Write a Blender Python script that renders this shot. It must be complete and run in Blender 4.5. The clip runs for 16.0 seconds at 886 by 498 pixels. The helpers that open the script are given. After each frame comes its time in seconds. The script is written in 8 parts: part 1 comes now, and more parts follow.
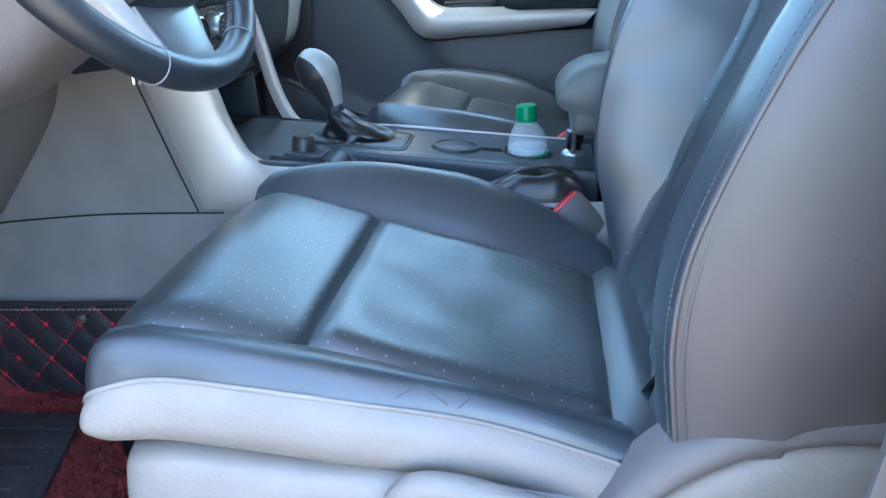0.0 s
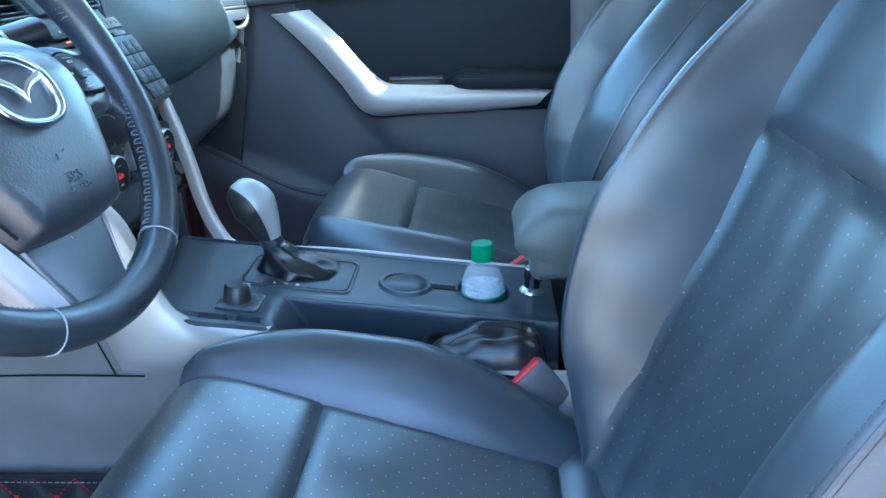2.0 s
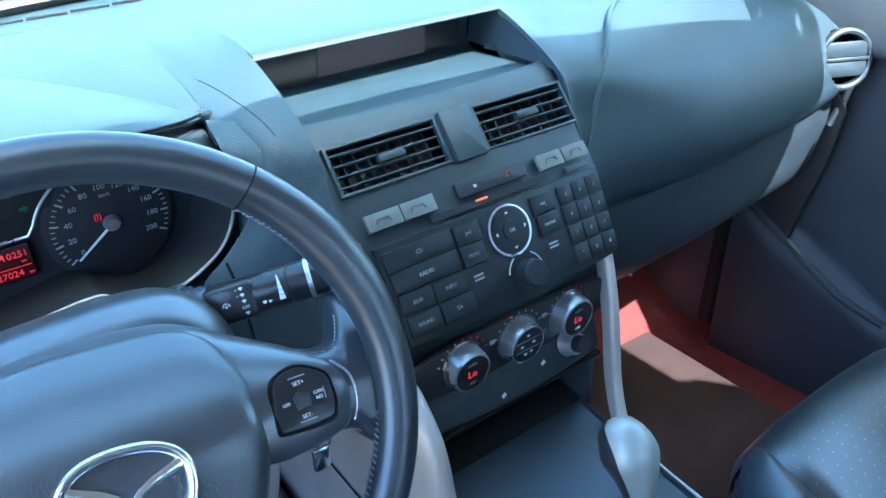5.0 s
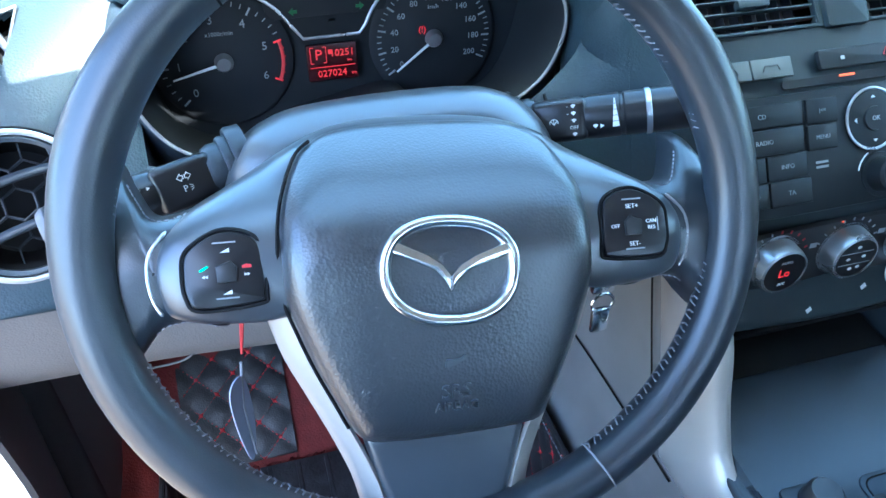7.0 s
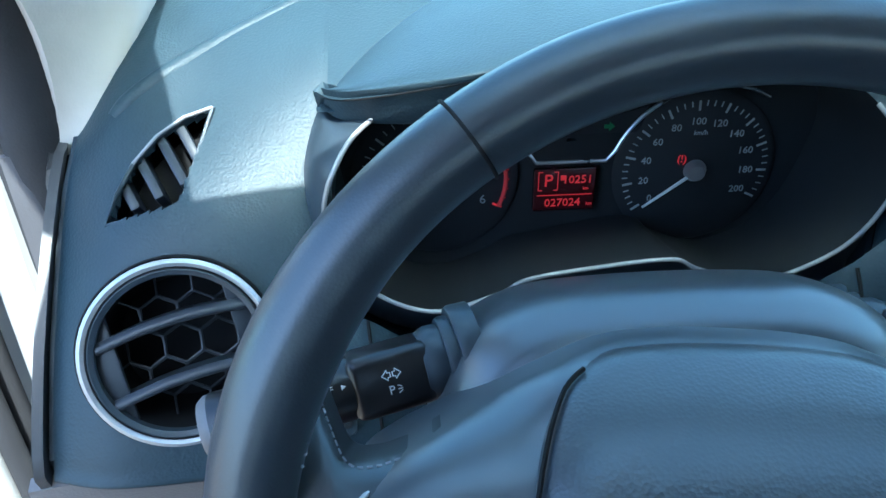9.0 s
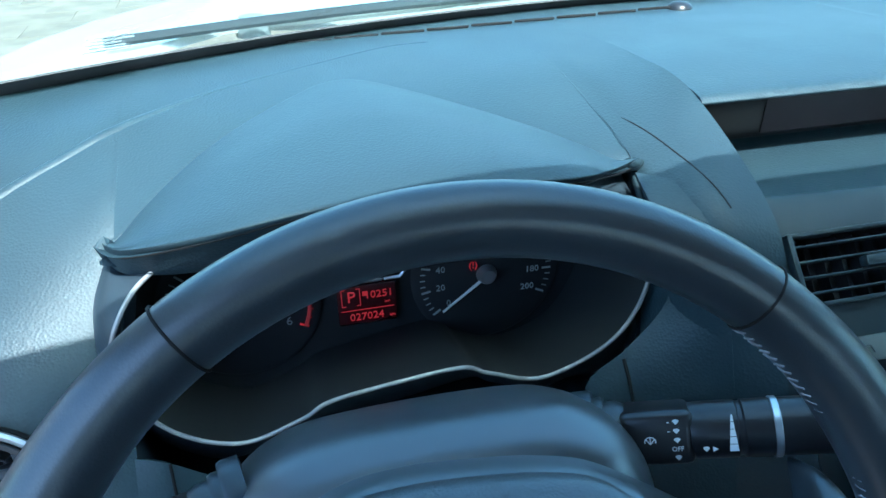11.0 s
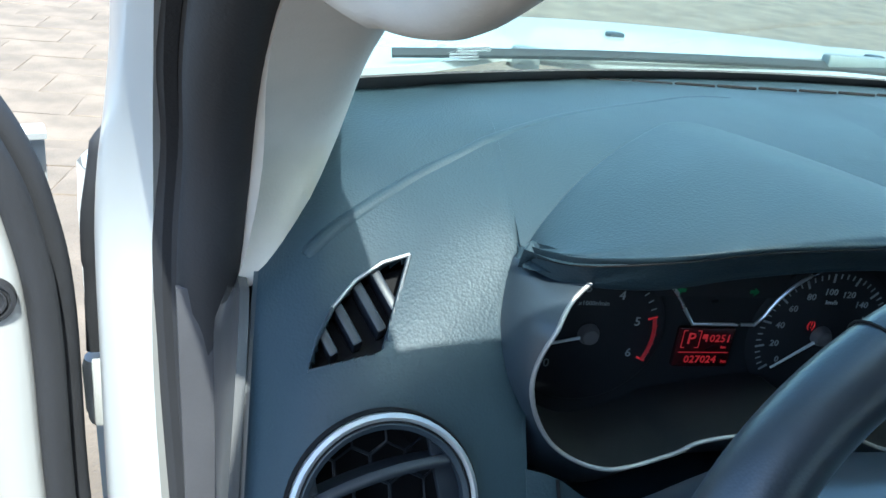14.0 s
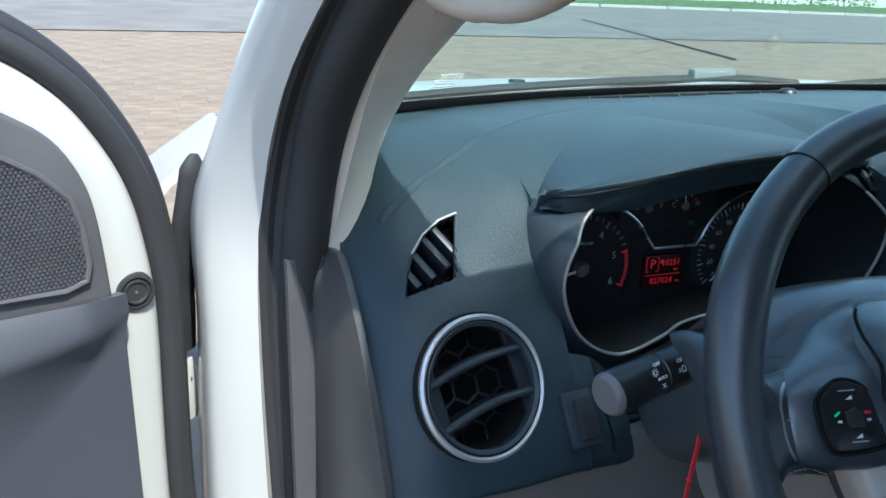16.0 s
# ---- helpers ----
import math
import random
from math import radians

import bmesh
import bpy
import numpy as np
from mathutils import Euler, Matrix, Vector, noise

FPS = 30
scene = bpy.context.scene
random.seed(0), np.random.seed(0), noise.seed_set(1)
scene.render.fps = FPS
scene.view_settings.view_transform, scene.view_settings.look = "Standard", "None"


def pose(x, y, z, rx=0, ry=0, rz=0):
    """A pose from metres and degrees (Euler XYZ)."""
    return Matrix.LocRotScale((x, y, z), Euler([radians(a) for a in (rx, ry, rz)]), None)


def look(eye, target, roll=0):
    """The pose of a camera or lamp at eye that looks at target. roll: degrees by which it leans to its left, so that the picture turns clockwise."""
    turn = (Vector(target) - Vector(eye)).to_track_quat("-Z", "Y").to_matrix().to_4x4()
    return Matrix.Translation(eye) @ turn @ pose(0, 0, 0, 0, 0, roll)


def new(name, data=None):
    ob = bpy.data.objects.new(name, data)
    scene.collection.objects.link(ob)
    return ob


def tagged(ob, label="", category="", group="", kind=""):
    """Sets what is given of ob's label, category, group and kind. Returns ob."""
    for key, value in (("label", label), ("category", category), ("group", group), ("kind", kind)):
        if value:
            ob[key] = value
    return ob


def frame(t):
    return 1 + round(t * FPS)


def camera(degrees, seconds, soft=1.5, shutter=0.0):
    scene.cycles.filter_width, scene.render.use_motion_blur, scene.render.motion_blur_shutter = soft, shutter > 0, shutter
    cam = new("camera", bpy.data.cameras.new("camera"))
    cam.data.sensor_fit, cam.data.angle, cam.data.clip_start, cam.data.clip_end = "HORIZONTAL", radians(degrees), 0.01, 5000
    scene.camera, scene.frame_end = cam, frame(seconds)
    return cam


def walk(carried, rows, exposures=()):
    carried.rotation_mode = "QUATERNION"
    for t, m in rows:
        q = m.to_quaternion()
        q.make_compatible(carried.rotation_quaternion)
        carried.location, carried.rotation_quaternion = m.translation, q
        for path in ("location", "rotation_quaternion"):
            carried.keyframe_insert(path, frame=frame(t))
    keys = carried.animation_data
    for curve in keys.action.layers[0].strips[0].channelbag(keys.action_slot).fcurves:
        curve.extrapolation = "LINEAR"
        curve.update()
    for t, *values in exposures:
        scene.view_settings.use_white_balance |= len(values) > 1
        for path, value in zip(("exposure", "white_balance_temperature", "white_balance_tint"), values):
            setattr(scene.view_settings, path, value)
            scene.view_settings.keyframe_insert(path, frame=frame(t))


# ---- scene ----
from mathutils.bvhtree import BVHTree
# Car frame: x to the passenger side, y to the bonnet, z up; the wheel hub lies at about (-0.40, 0, 1.2)
cam = camera(60.6, 16.0, soft=1.5, shutter=0.0)
PATH = [
    (0, (-1.0833, -0.3462, 1.1357), (0.7609, -0.0720, 0.4120), -3.84),
    (0.5, (-1.1178, -0.3218, 1.1451), (0.7260, -0.1673, 0.3856), -3.47),
    (1, (-1.0604, -0.3084, 1.2109), (0.7841, -0.2154, 0.4433), -2.66),
    (1.5, (-1.0067, -0.3086, 1.2611), (0.8442, -0.2288, 0.5076), -2.22),
    (2, (-0.9247, -0.3246, 1.2957), (0.9295, -0.2079, 0.5552), -2.10),
    (2.5, (-0.8307, -0.3514, 1.3197), (1.0199, -0.1497, 0.5885), -2.35),
    (3, (-0.7666, -0.3533, 1.3286), (1.0420, 0.0557, 0.5791), -2.78),
    (3.5, (-0.6834, -0.2621, 1.4050), (0.9755, 0.5294, 0.6166), -3.45),
    (3.7, (-0.6325, -0.2395, 1.4534), (0.9505, 0.6794, 0.6475), -3.08),
    (5.8, (-0.4053, -0.3966, 1.5530), (0.3352, 1.0998, 0.4519), -1.47),
    (6, (-0.4123, -0.3847, 1.5352), (0.2859, 1.1245, 0.4241), -1.16),
    (6.5, (-0.4452, -0.3483, 1.5008), (0.1137, 1.1868, 0.3470), -1.01),
    (7, (-0.4958, -0.3072, 1.4593), (-0.0539, 1.2532, 0.2889), -0.58),
    (7.5, (-0.5186, -0.2611, 1.4922), (-0.1836, 1.3346, 0.3341), -0.39),
    (8, (-0.5379, -0.2036, 1.5019), (-0.3084, 1.4363, 0.3803), -0.38),
    (8.5, (-0.5552, -0.1555, 1.4703), (-0.4157, 1.5243, 0.3938), -0.63),
    (9, (-0.5304, -0.1330, 1.4479), (-0.4307, 1.5720, 0.4072), -0.82),
    (9.5, (-0.4955, -0.1394, 1.4680), (-0.3740, 1.5850, 0.4621), -1.22),
    (10, (-0.4751, -0.1487, 1.4974), (-0.2726, 1.5899, 0.5299), -1.79),
    (10.2, (-0.4632, -0.1481, 1.5010), (-0.2134, 1.5936, 0.5501), -2.06),
    (12.3, (-0.4627, -0.1073, 1.4995), (0.0428, 1.6106, 0.6088), 0.61),
    (12.5, (-0.4914, -0.0866, 1.4932), (-0.0064, 1.6412, 0.6102), 1.69),
    (13, (-0.5660, -0.0663, 1.4978), (-0.1500, 1.6791, 0.6143), 3.84),
    (13.5, (-0.6430, -0.0787, 1.4927), (-0.2644, 1.6892, 0.6378), 6.14),
    (14, (-0.7162, -0.1018, 1.4758), (-0.3660, 1.6964, 0.6735), 6.35),
    (14.5, (-0.7583, -0.1292, 1.4688), (-0.3844, 1.6889, 0.7240), 5.72),
    (15, (-0.7623, -0.1590, 1.4696), (-0.3053, 1.6663, 0.7917), 4.81),
    (15.5, (-0.8099, -0.2171, 1.4739), (-0.2418, 1.6009, 0.8640), 3.37),
    (16, (-0.8826, -0.2591, 1.4309), (-0.2251, 1.5419, 0.8615), 1.10),
]
# seconds, stops, kelvin, tint: the clip's camera closes down and turns less blue as it faces the bright yard
EXPOSURES = [(0.0, 3.80, 5850, 7.0), (0.5, 3.67, 5750, 6.5), (1.0, 3.74, 5520, 5.5), (1.5, 3.93, 5350, 4.5), (3.5, 3.77, 5120, 3.0), (6.0, 3.68, 5100, 4.0), (7.0, 3.94, 5260, 4.0), (8.0, 3.15, 5070, 1.0), (8.5, 2.89, 5130, -0.5), (10.0, 2.49, 4880, -5.5),
             (12.5, 2.35, 5000, -4.5), (13.5, 2.16, 5270, -3.0), (14.5, 1.82, 5500, 0.0), (16.0, 1.54, 5650, 2.0)]
walk(cam, [(t, look(eye, target, roll)) for t, eye, target, roll in PATH], EXPOSURES)

# ---- daylight ----
SUN_AZ, SUN_EL = 170.1, 55.0          # degrees: azimuth clockwise from the bonnet's direction, height
world = bpy.data.worlds.new("sky")
scene.world = world
world.use_nodes = True
wn = world.node_tree
wn.nodes.clear()
sky = wn.nodes.new("ShaderNodeTexSky")
sky.sky_type, sky.sun_disc = "NISHITA", False
sky.sun_elevation, sky.sun_rotation = radians(SUN_EL), radians(SUN_AZ)
sky.air_density, sky.dust_density = 1.0, 1.5
bg = wn.nodes.new("ShaderNodeBackground")
bg.inputs[1].default_value = 0.15
wo = wn.nodes.new("ShaderNodeOutputWorld")
wn.links.new(sky.outputs[0], bg.inputs[0])
wn.links.new(bg.outputs[0], wo.inputs[0])
sun_data = bpy.data.lights.new("sun", "SUN")
sun_data.energy, sun_data.angle, sun_data.color = 2.7, radians(0.55), (1.0, 0.90, 0.76)
sun = new("sun", sun_data)
to_sun = Vector((math.sin(radians(SUN_AZ)) * math.cos(radians(SUN_EL)), math.cos(radians(SUN_AZ)) * math.cos(radians(SUN_EL)), math.sin(radians(SUN_EL))))
sun.matrix_basis = look(to_sun * 20, (0, 0, 0))

# ---- materials ----
def mat(name, color, rough=0.5, metal=0.0, grain=0.0, grain_size=0.003, var=0.12, var_size=0.08, coat=0.0, spec=0.5, kind="noise", emit=0.0, sheen=0.0, wrinkle=0.0):
    """A node material: colour with wear at two scales, roughness that varies, fine relief of the given grain."""
    m = bpy.data.materials.new(name)
    m.use_nodes = True
    nt = m.node_tree
    bsdf = nt.nodes["Principled BSDF"]
    tc = nt.nodes.new("ShaderNodeTexCoord")
    bsdf.inputs["Roughness"].default_value = rough
    bsdf.inputs["Metallic"].default_value = metal
    bsdf.inputs["Coat Weight"].default_value, bsdf.inputs["Coat Roughness"].default_value = coat, 0.3 if rough > 0.3 else 0.05
    bsdf.inputs["Specular IOR Level"].default_value = spec
    bsdf.inputs["Sheen Weight"].default_value = sheen
    n1 = nt.nodes.new("ShaderNodeTexNoise")
    n1.inputs["Scale"].default_value, n1.inputs["Detail"].default_value = 1.0 / var_size, 6.0
    nt.links.new(tc.outputs["Object"], n1.inputs["Vector"])
    ramp = nt.nodes.new("ShaderNodeValToRGB")
    lo, hi = [max(0.0, c * (1 - var)) for c in color], [min(1.0, c * (1 + var)) for c in color]
    ramp.color_ramp.elements[0].position, ramp.color_ramp.elements[1].position = 0.3, 0.7
    ramp.color_ramp.elements[0].color, ramp.color_ramp.elements[1].color = (*lo, 1), (*hi, 1)
    nt.links.new(n1.outputs["Fac"], ramp.inputs["Fac"])
    nt.links.new(ramp.outputs["Color"], bsdf.inputs["Base Color"])
    mr = nt.nodes.new("ShaderNodeMapRange")
    mr.inputs["To Min"].default_value, mr.inputs["To Max"].default_value = max(0.02, rough - 0.08), min(1.0, rough + 0.08)
    nt.links.new(n1.outputs["Fac"], mr.inputs["Value"])
    nt.links.new(mr.outputs["Result"], bsdf.inputs["Roughness"])
    if grain:
        if kind == "leather":
            tx = nt.nodes.new("ShaderNodeTexVoronoi")
            tx.feature = "F1"
            tx.inputs["Scale"].default_value = 1.0 / grain_size
            out = tx.outputs["Distance"]
        else:
            tx = nt.nodes.new("ShaderNodeTexNoise")
            tx.inputs["Scale"].default_value, tx.inputs["Detail"].default_value = 1.0 / grain_size, 4.0
            out = tx.outputs["Fac"]
        nt.links.new(tc.outputs["Object"], tx.inputs["Vector"])
        bump = nt.nodes.new("ShaderNodeBump")
        bump.inputs["Strength"].default_value, bump.inputs["Distance"].default_value = grain, grain_size * 0.5
        nt.links.new(out, bump.inputs["Height"])
        nt.links.new(bump.outputs["Normal"], bsdf.inputs["Normal"])
    if wrinkle:
        wr = nt.nodes.new("ShaderNodeTexNoise")
        wr.inputs["Scale"].default_value, wr.inputs["Detail"].default_value, wr.inputs["Distortion"].default_value = 38.0, 5.0, 1.8
        nt.links.new(tc.outputs["Object"], wr.inputs["Vector"])
        b2 = nt.nodes.new("ShaderNodeBump")
        b2.inputs["Strength"].default_value, b2.inputs["Distance"].default_value = wrinkle, 0.006
        nt.links.new(wr.outputs["Fac"], b2.inputs["Height"])
        if grain:
            nt.links.new(bump.outputs["Normal"], b2.inputs["Normal"])
        nt.links.new(b2.outputs["Normal"], bsdf.inputs["Normal"])
    if emit:
        bsdf.inputs["Emission Color"].default_value = (*color, 1)
        bsdf.inputs["Emission Strength"].default_value = emit
    return m


def glass_mat(name, tint, rough=0.0, ior=1.45):
    m = bpy.data.materials.new(name)
    m.use_nodes = True
    b = m.node_tree.nodes["Principled BSDF"]
    b.inputs["Base Color"].default_value = (*tint, 1)
    b.inputs["Transmission Weight"].default_value = 1.0
    b.inputs["Roughness"].default_value, b.inputs["IOR"].default_value = rough, ior
    return m


DASH = mat("dash_soft_plastic", (0.0190, 0.0335, 0.044), 0.48, spec=0.36, grain=0.22, grain_size=0.0020, kind="leather", var=0.08)
STACK = mat("dark_stack_plastic", (0.016, 0.025, 0.030), 0.46, spec=0.35, grain=0.10, grain_size=0.0015, var=0.10)
DISH = mat("matt_black_well", (0.012, 0.014, 0.017), 0.7, spec=0.25)
DIAL_INK = mat("dim_white_print", (0.28, 0.30, 0.31), 0.6)
RADIO = mat("radio_black_plastic", (0.010, 0.014, 0.017), 0.48, spec=0.30, grain=0.08, grain_size=0.0012)
DIAL_BLACK = mat("matt_instrument_black", (0.017, 0.019, 0.023), 0.65, spec=0.25)
DASH_SMOOTH = mat("dash_smooth_plastic", (0.026, 0.036, 0.047), 0.37, grain=0.12, grain_size=0.0015, var=0.08)
BLACK = mat("black_plastic", (0.022, 0.023, 0.025), 0.38, grain=0.1, grain_size=0.001)
BLACK_DEEP = mat("deep_black_plastic", (0.009, 0.009, 0.010), 0.7, spec=0.15)
GLOSS = mat("gloss_black_plastic", (0.012, 0.012, 0.014), 0.30)
LEATHER = mat("black_seat_leather", (0.021, 0.031, 0.042), 0.40, coat=0.65, grain=0.05, grain_size=0.0018, kind="leather", var=0.15, var_size=0.12, spec=0.8, wrinkle=0.035)
RIM_LEATHER = mat("wheel_leather", (0.019, 0.025, 0.033), 0.37, coat=0.25, spec=0.75, grain=0.08, grain_size=0.0012, kind="leather", var=0.15)
SPOKE = mat("spoke_soft_plastic", (0.042, 0.052, 0.064), 0.36, grain=0.06, grain_size=0.0015, var=0.08, spec=0.9, coat=0.7)
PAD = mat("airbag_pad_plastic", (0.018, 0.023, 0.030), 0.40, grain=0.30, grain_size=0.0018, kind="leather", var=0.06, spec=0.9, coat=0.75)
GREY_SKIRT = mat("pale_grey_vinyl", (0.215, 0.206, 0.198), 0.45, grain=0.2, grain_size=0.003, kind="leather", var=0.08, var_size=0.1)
GREY_TRIM = mat("mid_grey_plastic", (0.13, 0.125, 0.13), 0.5, grain=0.2, grain_size=0.002)
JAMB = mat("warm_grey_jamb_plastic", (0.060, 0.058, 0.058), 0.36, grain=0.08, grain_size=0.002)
TUNNEL = mat("warm_grey_tunnel_plastic", (0.20, 0.195, 0.195), 0.5, grain=0.2, grain_size=0.002)
DARK_TRIM = mat("dark_grey_plastic", (0.085, 0.083, 0.090), 0.5, grain=0.25, grain_size=0.0025)
BEIGE = mat("beige_pillar_trim", (0.56, 0.52, 0.47), 0.6, grain=0.2, grain_size=0.002)
VENT_RING = mat("bright_satin_ring", (0.42, 0.43, 0.45), 0.38, metal=0.5, var=0.03)
VENT_DARK = mat("dark_vent_plastic", (0.016, 0.020, 0.027), 0.42)
RING = mat("dull_silver_ring", (0.27, 0.27, 0.275), 0.42, metal=0.35, var=0.04)
SILVER = mat("satin_silver_paint", (0.46, 0.445, 0.425), 0.44, metal=0.40, var=0.04)
CHROME = mat("chrome", (0.74, 0.75, 0.76), 0.17, metal=1.0, var=0.03)
SATIN = mat("satin_metal_ring", (0.55, 0.57, 0.60), 0.28, metal=0.9, var=0.04)
GAITER = mat("soft_black_gaiter_leather", (0.009, 0.010, 0.012), 0.33, grain=0.08, grain_size=0.002, kind="leather", var=0.2, var_size=0.03)
WHITE = mat("white_car_paint", (0.50, 0.50, 0.485), 0.3, coat=0.5, var=0.04, var_size=0.2)
RUBBER = mat("black_door_rubber", (0.024, 0.024, 0.027), 0.7, grain=0.3, grain_size=0.002)
STITCH = mat("grey_thread", (0.24, 0.25, 0.28), 0.8)
SEAT_THREAD = mat("blue_grey_thread", (0.085, 0.098, 0.118), 0.8)
RED_STITCH = mat("red_thread", (0.55, 0.02, 0.03), 0.8)
CARPET = mat("dark_red_carpet", (0.15, 0.020, 0.018), 0.95, grain=0.6, grain_size=0.003, var=0.2, var_size=0.02)
MAT_VINYL = mat("black_quilted_vinyl", (0.022, 0.022, 0.024), 0.45, grain=0.3, grain_size=0.002, kind="leather")
RED = mat("red_plastic", (0.55, 0.03, 0.04), 0.4)
GREEN = mat("green_cap_plastic", (0.0, 0.22, 0.09), 0.35)
GREEN_LABEL = mat("green_bottle_label", (0.01, 0.20, 0.10), 0.5)
INK = mat("white_print", (0.72, 0.74, 0.76), 0.6)
INK_DIM = mat("grey_print", (0.32, 0.34, 0.36), 0.6)
LED_RED = mat("red_display_light", (0.42, 0.015, 0.02), 0.5, emit=0.13)
LED_GREEN = mat("green_indicator_light", (0.02, 0.55, 0.25), 0.5, emit=0.12)
ARROW_GREEN = mat("green_arrow_light", (0.01, 0.11, 0.035), 0.5, emit=0.01)
LED_ORANGE = mat("orange_light", (0.8, 0.10, 0.03), 0.5, emit=0.12)
LCD_BACK = mat("dark_red_display_glass", (0.035, 0.006, 0.008), 0.25)
SCREEN = mat("dark_screen_glass", (0.030, 0.016, 0.022), 0.12)
LINER = mat("headliner_cloth", (0.60, 0.59, 0.57), 0.95, grain=0.4, grain_size=0.003)
GLASS = glass_mat("windscreen_glass", (0.78, 0.94, 0.87))
TINTED = glass_mat("dark_tinted_side_glass", (0.50, 0.54, 0.55))
KNEE = mat("warm_grey_plastic", (0.17, 0.162, 0.162), 0.5, grain=0.25, grain_size=0.002, kind="leather", var=0.06)
PET = mat("clear_bottle_plastic", (0.75, 0.85, 0.92), 0.12, var=0.03, spec=0.8)
PET.node_tree.nodes["Principled BSDF"].inputs["Alpha"].default_value = 0.20
WATER = mat("water_in_bottle", (0.70, 0.80, 0.90), 0.06, var=0.12, var_size=0.01, spec=0.8)
WATER.node_tree.nodes["Principled BSDF"].inputs["Alpha"].default_value = 0.34


# ---- building helpers ----
def root_of(ob):
    while ob.parent:
        ob = ob.parent
    return ob


def thing(name, at, label, category, group="", kind=""):
    ob = new(name)
    ob.empty_display_size = 0.05
    ob.location = at
    return tagged(ob, label, category, group, kind)


def finish(me, smooth=40):
    if smooth:
        me.polygons.foreach_set("use_smooth", [True] * len(me.polygons))
        me.set_sharp_from_angle(angle=radians(smooth))


def part(name, bm, material, parent=None, label="", smooth=40, kind=""):
    """Links bm, built in the world's coordinates, as one mesh object under a thing or a part."""
    if parent:
        bmesh.ops.translate(bm, verts=bm.verts, vec=-root_of(parent).location)
    me = bpy.data.meshes.new(name)
    bm.to_mesh(me)
    bm.free()
    me.materials.append(material)
    finish(me, smooth)
    ob = new(name, me)
    ob.parent = parent
    return tagged(ob, label, kind=kind)


def solo(name, bm, material, label, category, group="", kind="", smooth=40):
    """A thing of one mesh, with its origin at its base."""
    lo = Vector([min(v.co[i] for v in bm.verts) for i in range(3)])
    hi = Vector([max(v.co[i] for v in bm.verts) for i in range(3)])
    at = Vector(((lo.x + hi.x) / 2, (lo.y + hi.y) / 2, lo.z))
    bmesh.ops.translate(bm, verts=bm.verts, vec=-at)
    me = bpy.data.meshes.new(name)
    bm.to_mesh(me)
    bm.free()
    me.materials.append(material)
    finish(me, smooth)
    ob = new(name, me)
    ob.location = at
    return tagged(ob, label, category, group, kind)


def moved(bm, m):
    bmesh.ops.transform(bm, matrix=m, verts=bm.verts)
    return bm


def joined(*bms):
    out = bmesh.new()
    for b in bms:
        me = bpy.data.meshes.new("tmp")
        b.to_mesh(me)
        b.free()
        out.from_mesh(me)
        bpy.data.meshes.remove(me)
    return out


def box(x0, y0, z0, x1, y1, z1, bevel=0.0, seg=2):
    bm = bmesh.new()
    bmesh.ops.create_cube(bm, size=1)
    moved(bm, Matrix.Translation(((x0 + x1) / 2, (y0 + y1) / 2, (z0 + z1) / 2)) @ Matrix.Diagonal((x1 - x0, y1 - y0, z1 - z0, 1)))
    if bevel:
        bmesh.ops.bevel(bm, geom=bm.edges[:], offset=bevel, segments=seg, profile=0.5, affect="EDGES")
    return bm


def lathe(profile, seg=32, closed=False):
    """profile: (radius, height) pairs, turned round z."""
    bm = bmesh.new()
    rings = []
    for r, h in profile:
        if r < 1e-6:
            rings.append([bm.verts.new((0, 0, h))])
        else:
            rings.append([bm.verts.new((r * math.cos(2 * math.pi * i / seg), r * math.sin(2 * math.pi * i / seg), h)) for i in range(seg)])
    pairs = list(zip(rings, rings[1:])) + ([(rings[-1], rings[0])] if closed else [])
    for a, b in pairs:
        for i in range(seg):
            j = (i + 1) % seg
            if len(a) == 1 and len(b) == 1:
                continue
            if len(a) == 1:
                bm.faces.new((a[0], b[i], b[j]))
            elif len(b) == 1:
                bm.faces.new((a[i], a[j], b[0]))
            else:
                bm.faces.new((a[i], a[j], b[j], b[i]))
    bmesh.ops.recalc_face_normals(bm, faces=bm.faces)
    return bm


def cr(p, t, loop=False):
    """A smooth curve through the points p, at t from 0 to 1."""
    n = len(p)
    s = t * (n if loop else n - 1)
    i = min(int(s), (n - 1) if loop else (n - 2))
    f = s - i
    g = (lambda k: p[k % n]) if loop else (lambda k: p[min(max(k, 0), n - 1)])
    a, b, c, d = (Vector(g(i + k)) for k in (-1, 0, 1, 2))
    return 0.5 * ((2 * b) + (c - a) * f + (2 * a - 5 * b + 4 * c - d) * f * f + (3 * b - 3 * c + d - a) * f ** 3)


def curve(p, n, loop=False):
    return [cr(p, i / (n if loop else n - 1), loop) for i in range(n)]


def grid(rows, close=False):
    """A surface over rows of points."""
    bm = bmesh.new()
    vs = [[bm.verts.new(p) for p in row] for row in rows]
    for a, b in zip(vs, vs[1:]):
        m = len(a)
        for i in range(m if close else m - 1):
            bm.faces.new((a[i], a[(i + 1) % m], b[(i + 1) % m], b[i]))
    return bm


def thicken(bm, thick):
    """Gives a skin a thickness, away from its normals, with closed edges."""
    bmesh.ops.recalc_face_normals(bm, faces=bm.faces)
    bm.normal_update()
    faces, verts = bm.faces[:], bm.verts[:]
    rim = [(e, e.link_loops[0]) for e in bm.edges if len(e.link_loops) == 1]
    rim = [(lp.vert, lp.link_loop_next.vert) for e, lp in rim]
    back = {v: bm.verts.new(v.co - v.normal * thick) for v in verts}
    for f in faces:
        bm.faces.new([back[v] for v in reversed(f.verts)])
    for a, b in rim:
        bm.faces.new((b, a, back[a], back[b]))
    return bm


